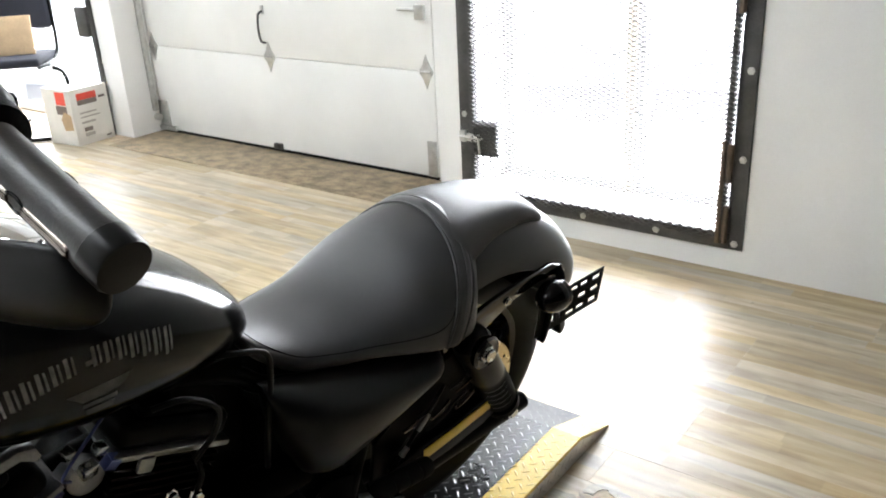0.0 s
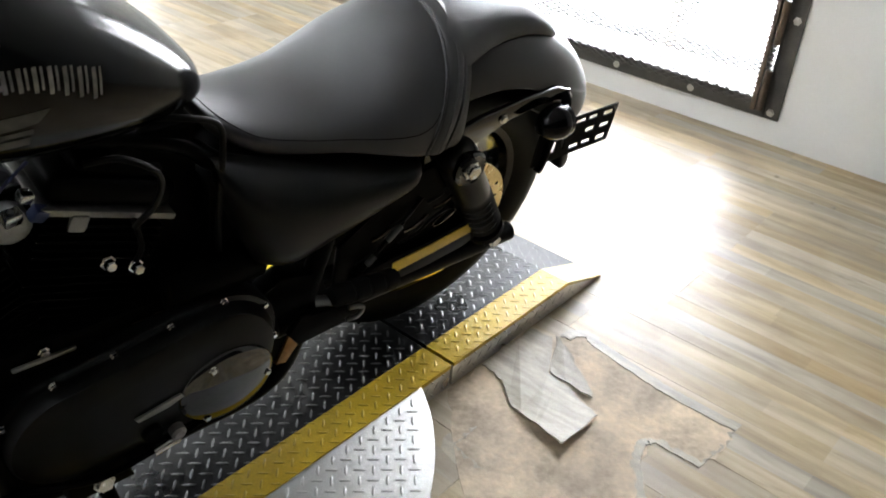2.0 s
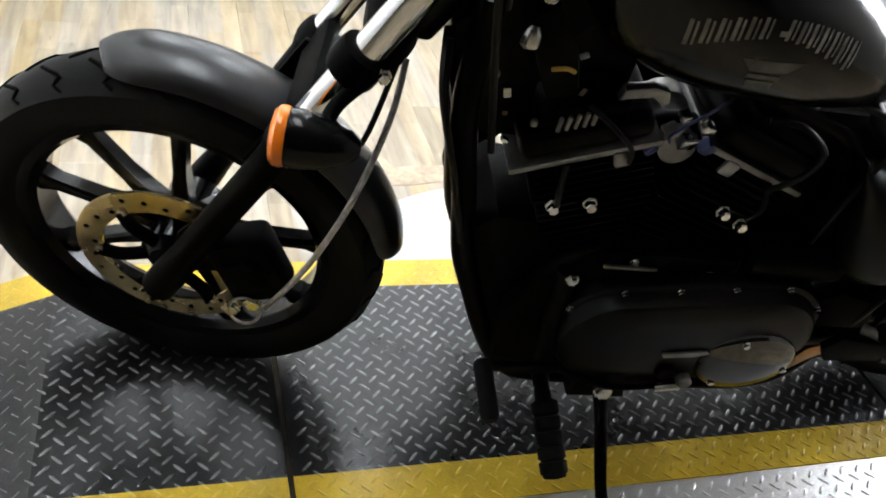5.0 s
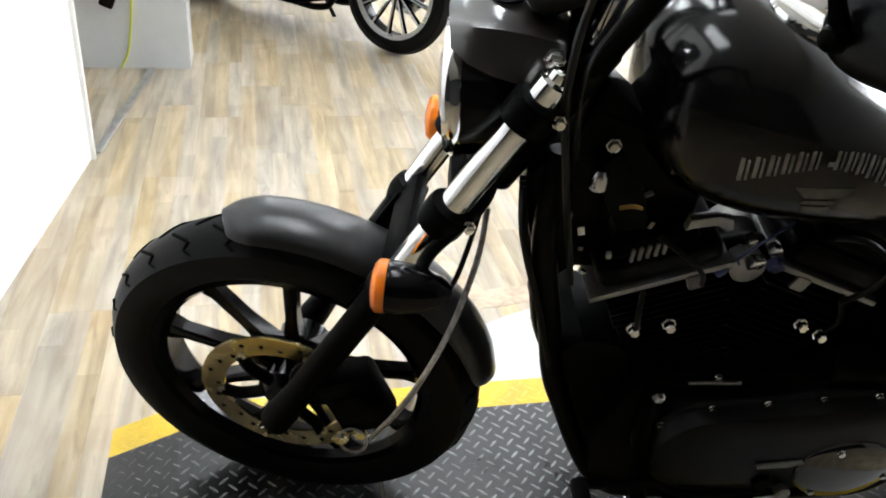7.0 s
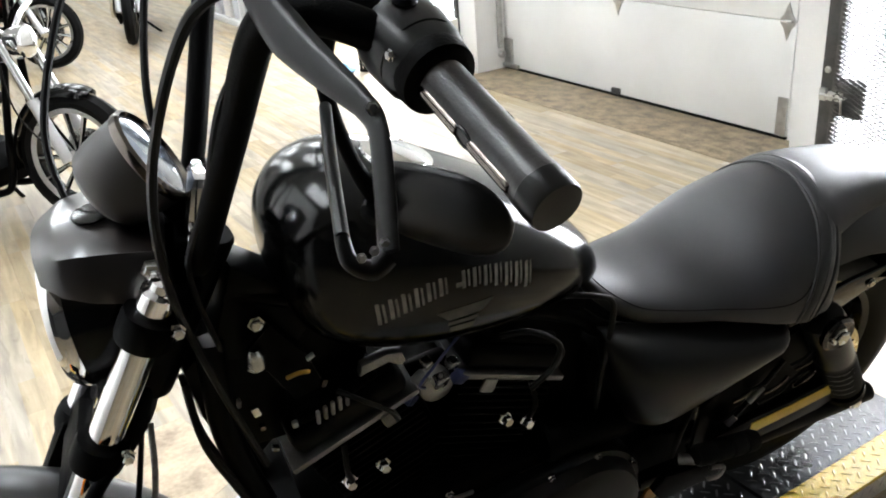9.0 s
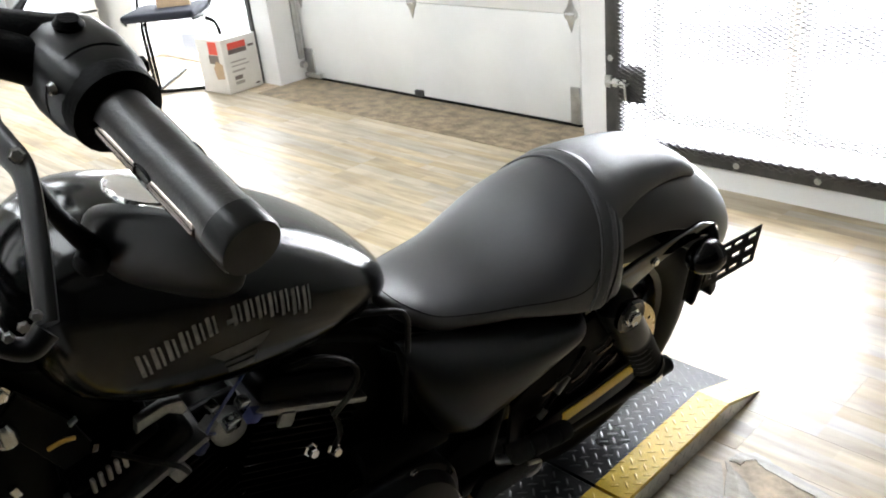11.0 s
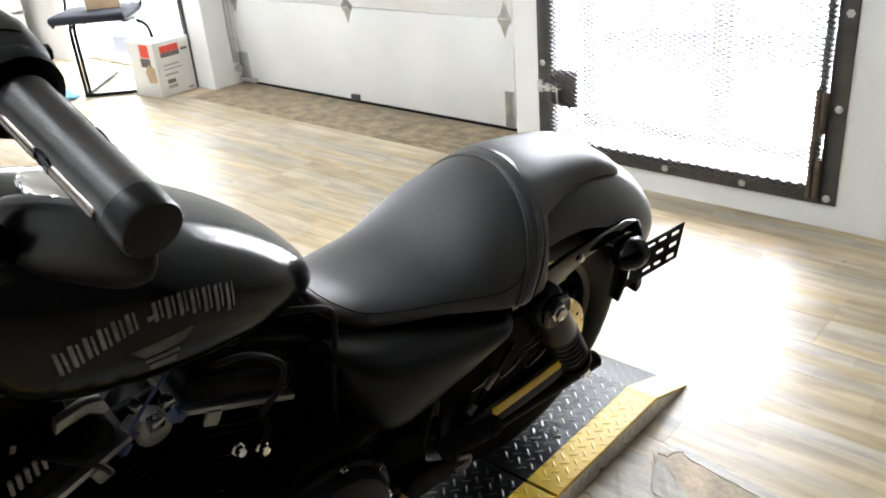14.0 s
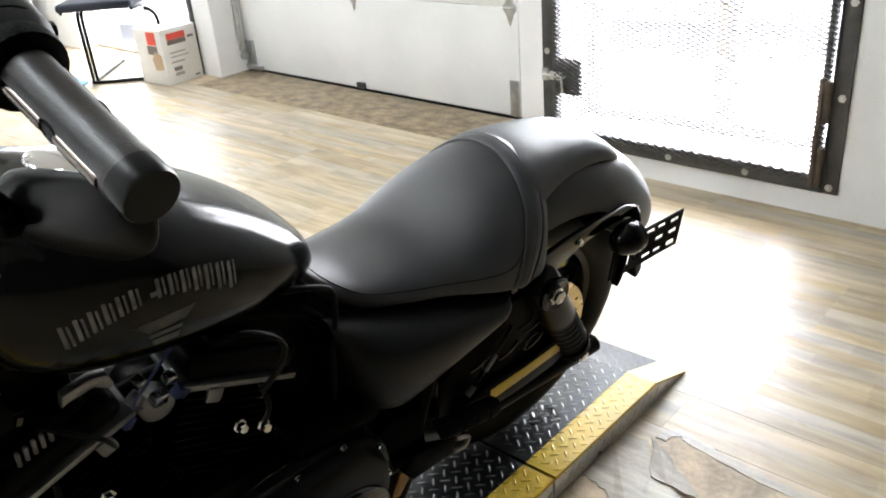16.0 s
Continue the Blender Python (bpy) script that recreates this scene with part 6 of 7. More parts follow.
win = empty("window_1", pose(WX + 0.345, 0, 0))
tagged(win, "white framed window pane with a wooden mullion behind the gate", "window", kind="structure")
M_MULL = mat("orange_wood_mullion", (0.8, 0.7, 0.56), 0.5, var=0.15, scale=8, stretch=(8, 8, 1))
part("mullion", box(bm_new(), (-0.02, 0.21, 0.121), (0.05, 0.245, 2.199), 0.004), M_TRIM, win)
part("mullion_stop", box(bm_new(), (-0.03, 0.246, 0.121), (0.04, 0.292, 2.199), 0.004), M_MULL, win, "orange-brown wooden stop")
part("window_frame", box(bm_new(), (-0.02, -0.308, 0.121), (0.05, -0.262, 2.199), 0.003), M_TRIM, win)
part("window_frame", box(bm_new(), (-0.02, 0.822, 0.121), (0.05, 0.868, 2.199), 0.003), M_TRIM, win)
part("window_sill", box(bm_new(), (-0.02, -0.262, 0.121), (0.05, 0.21, 0.165), 0.003), M_TRIM, win)
part("window_sill", box(bm_new(), (-0.02, 0.292, 0.121), (0.05, 0.822, 0.165), 0.003), M_TRIM, win)
for y0, y1 in ((-0.262, 0.21), (0.292, 0.822)):
    p = part("pane", box(bm_new(), (0.012, y0, 0.165), (0.018, y1, 2.199)), M_GLASS, win, smooth=False)
    p.visible_shadow = False

# ---- garage door ----
gd = empty("garage_door", pose(GX, 0, 0))
tagged(gd, "closed white sectional garage door with galvanised hinges", "garage door")
DY0, DY1 = 1.302, 3.528
for k in range(4):
    part("section", box(bm_new(), (0, DY0, 0.012 + 0.533 * k), (0.045, DY1, 0.012 + 0.533 * k + 0.530), 0.004), M_DOOR, gd, "white steel door section")
part("bottom_seal", box(bm_new(), (-0.006, DY0, 0.0), (0.05, DY1, 0.016), 0.004), M_RUBBER, gd, "black rubber bottom seal")
hinge_out = [(0, 0.085), (0.010, 0.060), (0.022, 0.030), (0.040, 0.010), (0.040, -0.010), (0.022, -0.030), (0.010, -0.060), (0, -0.085), (-0.010, -0.060), (-0.022, -0.030), (-0.040, -0.010), (-0.040, 0.010), (-0.022, 0.030), (-0.010, 0.060)]
for z in (0.543, 1.076, 1.609):
    for y in (1.345, 2.440, 3.485):
        h = part("hinge", prism(bm_new(), [(y + u, z + v) for u, v in hinge_out], -0.005, 0.0, "x", 0.001), M_GALV, gd, "galvanised diamond hinge plate")
        part("knuckle", cyl(bm_new(), (-0.010, y - 0.028, z), (-0.010, y + 0.028, z), 0.007, seg=10), M_GALV, h)
part("lift_handle", tube(bm_new(), [(-0.004, 2.455, 0.62), (-0.035, 2.455, 0.635), (-0.045, 2.455, 0.70), (-0.035, 2.455, 0.775), (-0.004, 2.455, 0.79)], 0.006, 10), M_IRON, gd, "dark lift handle")
part("handle_plate", box(bm_new(), (-0.006, 2.442, 0.775), (0, 2.468, 0.82), 0.002), M_GALV, gd)
part("bottom_bracket", box(bm_new(), (-0.022, 2.415, 0.016), (0, 2.475, 0.050), 0.003), M_IRON, gd)
part("corner_bracket", box(bm_new(), (-0.012, DY1 - 0.09, 0.016), (0, DY1 - 0.002, 0.20), 0.003), M_GALV, gd)
part("corner_bracket", box(bm_new(), (-0.012, DY0 + 0.002, 0.016), (0, DY0 + 0.055, 0.20), 0.003), M_GALV, gd)
part("foot_bracket", box(bm_new(), (-0.035, DY1 - 0.17, 0.016), (-0.012, DY1 - 0.01, 0.045), 0.003), M_GALV, gd)
part("slide_bolt", box(bm_new(), (-0.024, DY0 + 0.03, 0.79), (0, DY0 + 0.085, 0.86), 0.004), M_GALV, gd)
part("slide_bar", cyl(bm_new(), (-0.014, DY0 + 0.05, 0.835), (-0.014, DY0 + 0.19, 0.835), 0.008, seg=10), M_GALV, gd)
for y in (DY1,):
    s = 1 if y > 2 else -1
    b = box(bm_new(), (-0.062, min(y, y - 0.022 * s), 0.14), (-0.03, max(y, y - 0.022 * s), 2.3), 0.002)
    part("track", b, M_GALV, gd, "galvanised steel door track")
    part("roller", cyl(bm_new(), (-0.046, y - 0.05 * s, 0.10), (-0.046, y - 0.008 * s, 0.10), 0.022, seg=16, bev=0.003), M_GALV, gd)
ply = part("plywood_threshold", box(bm_new(), (WX - 0.06, DY0 - 0.27, 0.0), (GX - 0.008, DY1 - 0.003, 0.0035), 0.001), M_PLY)
tagged(ply, "worn brown plywood strip in front of the garage door", "threshold", kind="structure")

# ---- glazed door at the far front ----
gl = empty("door_1", pose(WX + 0.30, 0, 0))
tagged(gl, "bright glazed shop door in a white frame with a dark jamb", "door", kind="structure")
part("jamb", box(bm_new(), (-0.19, 3.721, 0.0), (-0.15, 3.750, 2.198), 0.003), M_IRON, gl, "dark metal jamb beside the pillar")
part("jamb_box", box(bm_new(), (-0.21, 3.750, 0.62), (-0.15, 3.86, 0.80), 0.006), M_IRON, gl, "dark lock box on the jamb")
for lo, hi in (((-0.03, 3.722, 0.0), (0.03, 3.765, 2.198)), ((-0.03, 4.56, 0.0), (0.03, 4.60, 2.198)), ((-0.03, 5.34, 0.0), (0.03, 5.398, 2.198)), ((-0.03, 3.765, 2.13), (0.03, 5.34, 2.198)), ((-0.03, 3.765, 0.0), (0.03, 4.56, 0.05)), ((-0.03, 4.60, 0.0), (0.03, 5.34, 0.05))):
    part("door_frame", box(bm_new(), lo, hi, 0.004), M_TRIM, gl)
for y0, y1 in ((3.765, 4.56), (4.60, 5.34)):
    p = part("pane", box(bm_new(), (-0.003, y0, 0.05), (0.003, y1, 2.13)), M_GLASS, gl, smooth=False)
    p.visible_shadow = False

# ---- carton ----
M_CARD = mat("white_carton", (0.74, 0.72, 0.68), 0.6, var=0.06, scale=8, bump=0.1, bscale=90)
M_KRAFT = mat("brown_card", (0.46, 0.33, 0.20), 0.75, var=0.12, scale=10, bump=0.15, bscale=80)
M_PRINT = mat("grey_print", (0.38, 0.36, 0.33), 0.6, var=0.1)
M_REDP = mat("red_print", (0.72, 0.08, 0.05), 0.5, var=0.08)
M_DKP = mat("dark_print", (0.16, 0.13, 0.12), 0.5, var=0.1)
ct = empty("carton", pose(2.112, 3.676, 0, 0, 0, 5))
tagged(ct, "white printed cardboard carton with a red label on the floor", "carton")
part("box_body", box(bm_new(), (0, 0, 0), (0.27, 0.27, 0.345), 0.004), M_CARD, ct)
for lo, hi, m_ in (((0.045, -0.0015, 0.275), (0.185, 0, 0.315), M_REDP), ((0.045, -0.0015, 0.245), (0.185, 0, 0.274), M_DKP), ((0.20, -0.0015, 0.265), (0.245, 0, 0.28), M_DKP), ((0.05, -0.0015, 0.19), (0.17, 0, 0.20), M_PRINT), ((0.05, -0.0015, 0.165), (0.19, 0, 0.173), M_PRINT), ((0.05, -0.0015, 0.13), (0.15, 0, 0.142), M_PRINT), ((0.06, -0.0015, 0.08), (0.12, 0, 0.105), M_DKP), ((0.06, -0.0015, 0.05), (0.13, 0, 0.07), M_PRINT), ((0.21, -0.0015, 0.02), (0.245, 0, 0.03), M_DKP), ((-0.0015, 0.05, 0.25), (0, 0.14, 0.33), M_REDP), ((-0.0015, 0.05, 0.19), (0, 0.15, 0.245), M_DKP)):
    part("printed_label", box(bm_new(), lo, hi), m_, ct, smooth=False)
part("tear_flap", prism(bm_new(), [(0.02, 0.10), (0.10, 0.09), (0.12, 0.16), (0.08, 0.21), (0.02, 0.19)], -0.002, 0.0, "x"), M_KRAFT, ct, "torn brown card patch", smooth=False)

# ---- waiting-room chair ----
M_SEATF = mat("dark_blue_fabric", (0.014, 0.016, 0.026), 0.85, var=0.2, scale=30, bump=0.3, bscale=300)
ch = empty("sled_base_chair", pose(2.225, 4.20, 0, 0, 0, -46) @ Matrix.Diagonal((0.97, 0.90, 1.08, 1)))
tagged(ch, "black sled-base visitor chair with padded dark seat", "chair")
part("seat", box(bm_new(), (-0.40, -0.24, 0.425), (0.10, 0.23, 0.475), 0.022, None, 4), M_SEATF, ch, "dark padded seat")
part("backrest", box(bm_new(), (-0.40, 0.20, 0.60), (0.10, 0.245, 0.92), 0.02, None, 3), M_SEATF, ch, "dark padded backrest")
for x, k in ((-0.41, -1), (0.11, 1)):
    part("side_frame", tube(bm_new(), [(x, 0.235, 0.90), (x, 0.225, 0.66), (x, 0.20, 0.50), (x, 0.12, 0.435), (x, -0.06, 0.425), (x - 0.03 * k, -0.20, 0.42)], 0.0115, 10, 6), M_GLOSS, ch, "black tubular side frame")
for x, y in ((-0.26, -0.245), (-0.255, -0.185), (0.25, -0.245)):
    part("leg", tube(bm_new(), [(x * 0.85 - 0.04, y + 0.03, 0.42), (x - 0.004, y + 0.008, 0.36), (x, y, 0.10), (x, y, 0.014)], 0.0115, 10, 5), M_GLOSS, ch)
part("floor_bar", tube(bm_new(), [(-0.262, -0.245, 0.012), (-0.23, -0.26, 0.012), (0.0, -0.262, 0.012), (0.25, -0.245, 0.012)], 0.0115, 10), M_GLOSS, ch)
part("floor_rail", tube(bm_new(), [(-0.255, -0.185, 0.012), (-0.255, 0.10, 0.012), (-0.245, 0.42, 0.012)], 0.0115, 10), M_GLOSS, ch)
part("cross_bar", cyl(bm_new(), (-0.41, -0.04, 0.412), (0.11, -0.04, 0.412), 0.010), M_GLOSS, ch)
card = part("card_sheet", box(bm_new(), (-0.10, -0.01, 0), (0.12, 0.01, 0.24), 0.002, pose(2.155, 4.27, 0.5135, -12, 0, -42)), M_KRAFT)
tagged(card, "brown cardboard sheet standing on the chair seat", "cardboard")
M_BLUEC = mat("light_blue_cloth", (0.22, 0.47, 0.72), 0.85, var=0.15, scale=18, bump=0.3, bscale=120)
b = bm_new()
loops = []
for i in range(9):
    u = i / 8
    r = 0.085 * math.cos(u * 1.5) + 0.004
    loops.append([(r * (1 + 0.22 * math.sin(3 * a + i)) * math.cos(a), 0.7 * r * (1 + 0.18 * math.cos(2 * a + i)) * math.sin(a), 0.055 * u * (1 + 0.2 * math.sin(2 * a))) for a in [2 * math.pi * k / 22 for k in range(22)]])
loft(b, loops)
cl = part("blue_cloth", b, M_BLUEC)
cl.matrix_world = pose(1.79, 4.31, 0.001)
tagged(cl, "crumpled light blue cloth lying on the floor", "cloth")
# wall fittings on the far partition
vt = empty("wall_vent", pose(-1.50, 2.43, 0.555))
tagged(vt, "beige slotted vent cover on the grey partition", "vent")
M_BEIGE = mat("beige_plastic", (0.55, 0.52, 0.46), 0.5, var=0.06)
part("plate", box(bm_new(), (-0.07, -0.008, -0.03), (0.07, 0, 0.03), 0.003), M_BEIGE, vt)
part("slot", box(bm_new(), (-0.06, -0.010, -0.014), (0.045, -0.008, 0.012), 0.001), M_DKP, vt, "dark slot")
so = empty("wall_socket", pose(-1.255, 2.43, 0.345))
tagged(so, "beige double socket plate on the grey partition", "socket")
part("plate", box(bm_new(), (-0.035, -0.006, -0.057), (0.035, 0, 0.057), 0.003), M_BEIGE, so)
ad = part("power_adapter", box(bm_new(), (-0.028, -0.05, -0.05), (0.028, 0, 0.05), 0.008), M_GLOSS)
ad.matrix_world = pose(-1.41, 2.43, 0.31, 0, 24, 0)
tagged(ad, "black power adapter fixed to the grey partition", "adapter")
yc = part("yellow_cable", tube(bm_new(), [(-1.30, 2.418, 1.2), (-1.305, 2.418, 0.70), (-1.325, 2.42, 0.35), (-1.36, 2.42, 0.10), (-1.40, 2.415, 0.008)], 0.0045, 8), mat("yellow_green_cable", (0.62, 0.66, 0.06), 0.5, var=0.08))
tagged(yc, "yellow extension cable hanging down the partition", "cable")
yc2 = part("yellow_cable", tube(bm_new(), [(-1.22, 2.418, 1.0), (-1.20, 2.418, 0.60), (-1.225, 2.418, 0.44), (-1.30, 2.418, 0.32), (-1.36, 2.40, 0.31)], 0.0045, 8), yc.data.materials[0])
tagged(yc2, "yellow cable looping from the adapter", "cable")

# ---- other motorcycles on the floor ----
M_SILV = mat("silver_paint", (0.60, 0.60, 0.61), 0.34, 0.4, var=0.1, scale=8)


def parked_motorcycle(m, paint, stripe, label, sissy=True):
    """A parked cruiser: x to its rear, y towards its exhaust side."""
    e = empty("parked_motorcycle", m)
    tagged(e, label, "motorcycle", group="parked motorcycles")
    fc, rc = Vector((-0.075, 0, 0.288)), Vector((1.125, 0, 0.272))
    for nm, c, r, w, rim, ns in (("front_wheel", fc, 0.286, 0.095, 0.212, 13), ("rear_wheel", rc, 0.270, 0.13, 0.19, 13)):
        wl = empty(nm)
        wl.parent = e
        prof = [(rim, -w * 0.4), (rim + 0.03, -w * 0.5), (r - 0.012, -w * 0.36), (r, 0), (r - 0.012, w * 0.36), (rim + 0.03, w * 0.5), (rim, w * 0.4)]
        part("tyre", lathe(bm_new(), prof + [prof[0]], c, Y, 64, caps=False), M_TYRE, wl)
        pr = [(rim + 0.004, -w * 0.4), (rim + 0.004, w * 0.38), (rim - 0.014, w * 0.34), (rim - 0.016, 0), (rim - 0.014, -w * 0.36)]
        rm = part("rim", lathe(bm_new(), pr + [pr[0]], c, Y, 64, caps=False), M_GLOSS, wl, "gloss black rim")
        bright = nm == "front_wheel"
        if bright:
            pr = [(rim + 0.006, w * 0.382), (rim + 0.004, w * 0.42), (rim - 0.016, w * 0.38), (rim - 0.018, w * 0.342)]
            part("rim_lip", lathe(bm_new(), pr + [pr[0]], c, Y, 64, caps=False), M_RIMS, rm, "bright machined rim lip")
        part("hub", lathe(bm_new(), [(0.02, -0.06), (0.04, -0.05), (0.04, 0.05), (0.02, 0.065)], c, Y, 24), M_CHROME, wl)
        for i in range(ns):
            a = 2 * math.pi * i / ns
            d = Vector((math.cos(a), 0, math.sin(a)))
            sp_ = part("spoke", cyl(bm_new(), c + d * 0.03 + Y * 0.012, c + d * (rim - 0.014) + Y * 0.014, 0.0085, 0.012, 8), M_GLOSS, wl)
            if bright:
                part("spoke_face", cyl(bm_new(), c + d * 0.04 + Y * 0.021, c + d * (rim - 0.014) + Y * 0.025, 0.0035, 0.0045, 6), M_RIMS, sp_, "bright machined spoke face")
        pr = [(0.072, -0.002), (0.112, -0.002), (0.112, 0.002), (0.072, 0.002)]
        part("brake_disc", lathe(bm_new(), pr + [pr[0]], c + Y * -0.06, Y, 40, caps=False), M_STEEL, wl)
        part("disc_carrier", lathe(bm_new(), [(0.02, -0.004), (0.073, -0.003), (0.073, 0.003), (0.02, 0.004)], c + Y * -0.06, Y, 24), M_GLOSS, wl)
    for s in (-1, 1):
        part("fork_slider", cyl(bm_new(), fc + Vector((0, 0.085 * s, 0)), fc + Vector((0.112, 0.085 * s, 0.26)), 0.024, seg=16), M_SILV, e, "silver fork slider")
        part("fork_tube", cyl(bm_new(), fc + Vector((0.108, 0.085 * s, 0.25)), fc + Vector((0.212, 0.085 * s, 0.50)), 0.018, seg=16), M_CHROME, e)
        part("handlebar", tube(bm_new(), [(0.15, 0.02 * s, 0.80), (0.17, 0.12 * s, 0.88), (0.22, 0.26 * s, 0.92), (0.34, 0.36 * s, 0.88)], 0.011), M_CHROME, e)
        part("mirror", lathe(bm_new(), [(0.01, 0), (0.045, 0.008), (0.045, 0.014), (0.02, 0.018)], (0.20, 0.30 * s, 1.0), X, 20), M_CHROME, e)
        part("rear_shock", cyl(bm_new(), (0.98, 0.10 * s, 0.48), (1.07, 0.10 * s, 0.24), 0.016, seg=12), M_CHROME, e)
    part("headlight", lathe(bm_new(), [(0.012, -0.10), (0.035, -0.092), (0.052, -0.072), (0.061, -0.045), (0.066, -0.01), (0.068, 0.006), (0.062, 0.012), (0.045, 0.018), (0.01, 0.022)], (0.075, 0, 0.775), -X, 28), M_CHROME, e, "chrome headlight")
    part("front_fender", hoop(fc, 0.313, 113, -4, 0.062, 0.045, 28), paint, e)
    part("rear_fender", hoop(rc, 0.315, 150, -5, 0.085, 0.05, 24), paint, e)
    xs, top, low, wd = [0.20, 0.24, 0.32, 0.42, 0.52, 0.60, 0.64], [0.70, 0.755, 0.80, 0.80, 0.75, 0.67, 0.63], [0.66, 0.62, 0.60, 0.595, 0.60, 0.605, 0.61], [0.02, 0.08, 0.12, 0.125, 0.11, 0.07, 0.02]
    loops = []
    for x in np.linspace(0.20, 0.64, 22):
        zt, zb, w = (float(np.interp(x, xs, t_)) for t_ in (top, low, wd))
        loops.append([Vector((float(x), w * math.cos(a) * (1 if math.sin(a) > 0 else 0.9), (zt + zb) / 2 + (zt - zb) / 2 * math.sin(a))) for a in [2 * math.pi * k / 24 for k in range(24)]])
    tk = part("fuel_tank", loft(bm_new(), loops), paint, e, "glossy fuel tank")
    for s in (-1, 1):
        part("tank_stripe", tube(bm_new(), [(0.26, 0.085 * s, 0.745), (0.36, 0.115 * s, 0.73), (0.46, 0.119 * s, 0.715), (0.56, 0.092 * s, 0.672)], [0.010, 0.018, 0.020, 0.008], 8, 6, 0.35), stripe, tk)
        part("tank_panel", tube(bm_new(), [(0.44, 0.108 * s, 0.70), (0.50, 0.102 * s, 0.685), (0.57, 0.082 * s, 0.655), (0.62, 0.05 * s, 0.63)], [0.012, 0.034, 0.030, 0.010], 10, 6, 0.3), stripe, tk)
    part("seat", loft(bm_new(), [[Vector((x, w * math.cos(a), z + h * math.sin(a))) for a in [2 * math.pi * k / 20 for k in range(20)]] for x, z, w, h in ((0.58, 0.63, 0.04, 0.02), (0.64, 0.625, 0.10, 0.035), (0.74, 0.61, 0.15, 0.035), (0.84, 0.635, 0.15, 0.05), (0.88, 0.66, 0.13, 0.05), (0.92, 0.655, 0.10, 0.035), (1.06, 0.65, 0.10, 0.035), (1.14, 0.64, 0.05, 0.02))]), M_DSEAT, e, "black leather seat")
    if sissy:
        part("sissy_bar", tube(bm_new(), [(1.05, 0.09, 0.55), (1.09, 0.09, 0.74), (1.10, 0.0, 0.79), (1.09, -0.09, 0.74), (1.05, -0.09, 0.55)], 0.008), M_CHROME, e)
        part("backrest", box(bm_new(), (1.04, -0.085, 0.68), (1.09, 0.085, 0.78), 0.02, None, 3), M_DSEAT, e)
    part("engine_case", prism(bm_new(), [(0.27, 0.18), (0.25, 0.26), (0.32, 0.35), (0.75, 0.36), (0.92, 0.30), (0.95, 0.20), (0.85, 0.13), (0.45, 0.13)], -0.13, 0.13, "y", 0.01), M_BLACK, e)
    for lean, nm in ((-22, 1), (22, -1)):
        mm = Matrix.Translation((0.50, 0, 0.26)) @ pose(0, 0, 0, 0, lean, 0)
        for k in range(12):
            b = bm_new()
            box(b, (-0.065, -0.065, 0.07 + 0.019 * k), (0.065, 0.065, 0.078 + 0.019 * k), 0.001, mm, 1)
            part("fin", b, M_BLACK, e, smooth=False)
        b = bm_new()
        box(b, (-0.06, -0.06, 0.06), (0.06, 0.06, 0.30), 0.01, mm)
        part("cylinder", b, M_BLACK, e)
        part("rocker_cover", box(bm_new(), (-0.075, -0.075, 0.295), (0.075, 0.075, 0.345), 0.012, mm, 2), M_BLACK, e)
        part("pushrod_tube", cyl(bm_new(), mm @ Vector((-0.02, 0.09, 0.02)), mm @ Vector((-0.01, 0.075, 0.24)), 0.009, seg=10), M_CHROME, e)
    part("air_cleaner", lathe(bm_new(), [(0.03, 0), (0.075, 0.002), (0.080, 0.02), (0.078, 0.045), (0.05, 0.055), (0.048, 0.05), (0.02, 0.052)], (0.575, 0.095, 0.50), Y, 36), M_IRON, e, "dark round air cleaner")
    part("air_cover", lathe(bm_new(), [(0.004, 0.006), (0.03, 0.004), (0.033, 0.0)], (0.575, 0.147, 0.50), Y, 28), M_BLACK, e)
    part("air_ring", lathe(bm_new(), [(0.040, 0.0), (0.044, 0.0), (0.044, 0.003), (0.040, 0.003)], (0.575, 0.148, 0.50), Y, 32, caps=False), M_DCHROME, e)
    part("exhaust_pipe", tube(bm_new(), [(0.37, 0.07, 0.46), (0.335, 0.13, 0.425), (0.40, 0.16, 0.30), (0.47, 0.168, 0.205), (0.56, 0.17, 0.172), (0.70, 0.17, 0.165), (0.95, 0.17, 0.18), (1.10, 0.17, 0.20)], 0.021, 14), M_CHROME, e, "chrome front pipe")
    part("exhaust_pipe", tube(bm_new(), [(0.70, 0.10, 0.40), (0.64, 0.15, 0.402), (0.57, 0.17, 0.385), (0.545, 0.172, 0.32), (0.57, 0.172, 0.26), (0.64, 0.172, 0.215), (0.80, 0.172, 0.205), (1.05, 0.172, 0.215)], 0.021, 14), M_CHROME, e, "chrome rear pipe")
    part("muffler", lathe(bm_new(), [(0.026, 0), (0.032, 0.02), (0.032, 0.06), (0.030, 0.10), (0.055, 0.36), (0.050, 0.362), (0.03, 0.30)], (1.03, 0.172, 0.207), (1, 0, 0.02), 28, caps=False), M_CHROME, e, "chrome fishtail muffler")
    for u in (0.30, 0.36, 0.66, 0.72):
        bolt("engine_bolt", e, (u, 0.13, 0.27), Y, 0.010, 0.006)
    part("cam_cover", lathe(bm_new(), [(0.02, 0.03), (0.07, 0.025), (0.085, 0.012), (0.088, 0)], (0.44, 0.128, 0.25), Y, 32), M_DCHROME, e, "dark chrome cam cover")
    part("coil_cover", box(bm_new(), (0.46, -0.05, 0.52), (0.56, 0.08, 0.61), 0.01, None, 2), M_BLACK, e)
    part("regulator", box(bm_new(), (0.205, -0.06, 0.24), (0.245, 0.06, 0.36), 0.006), M_BLACK, e)
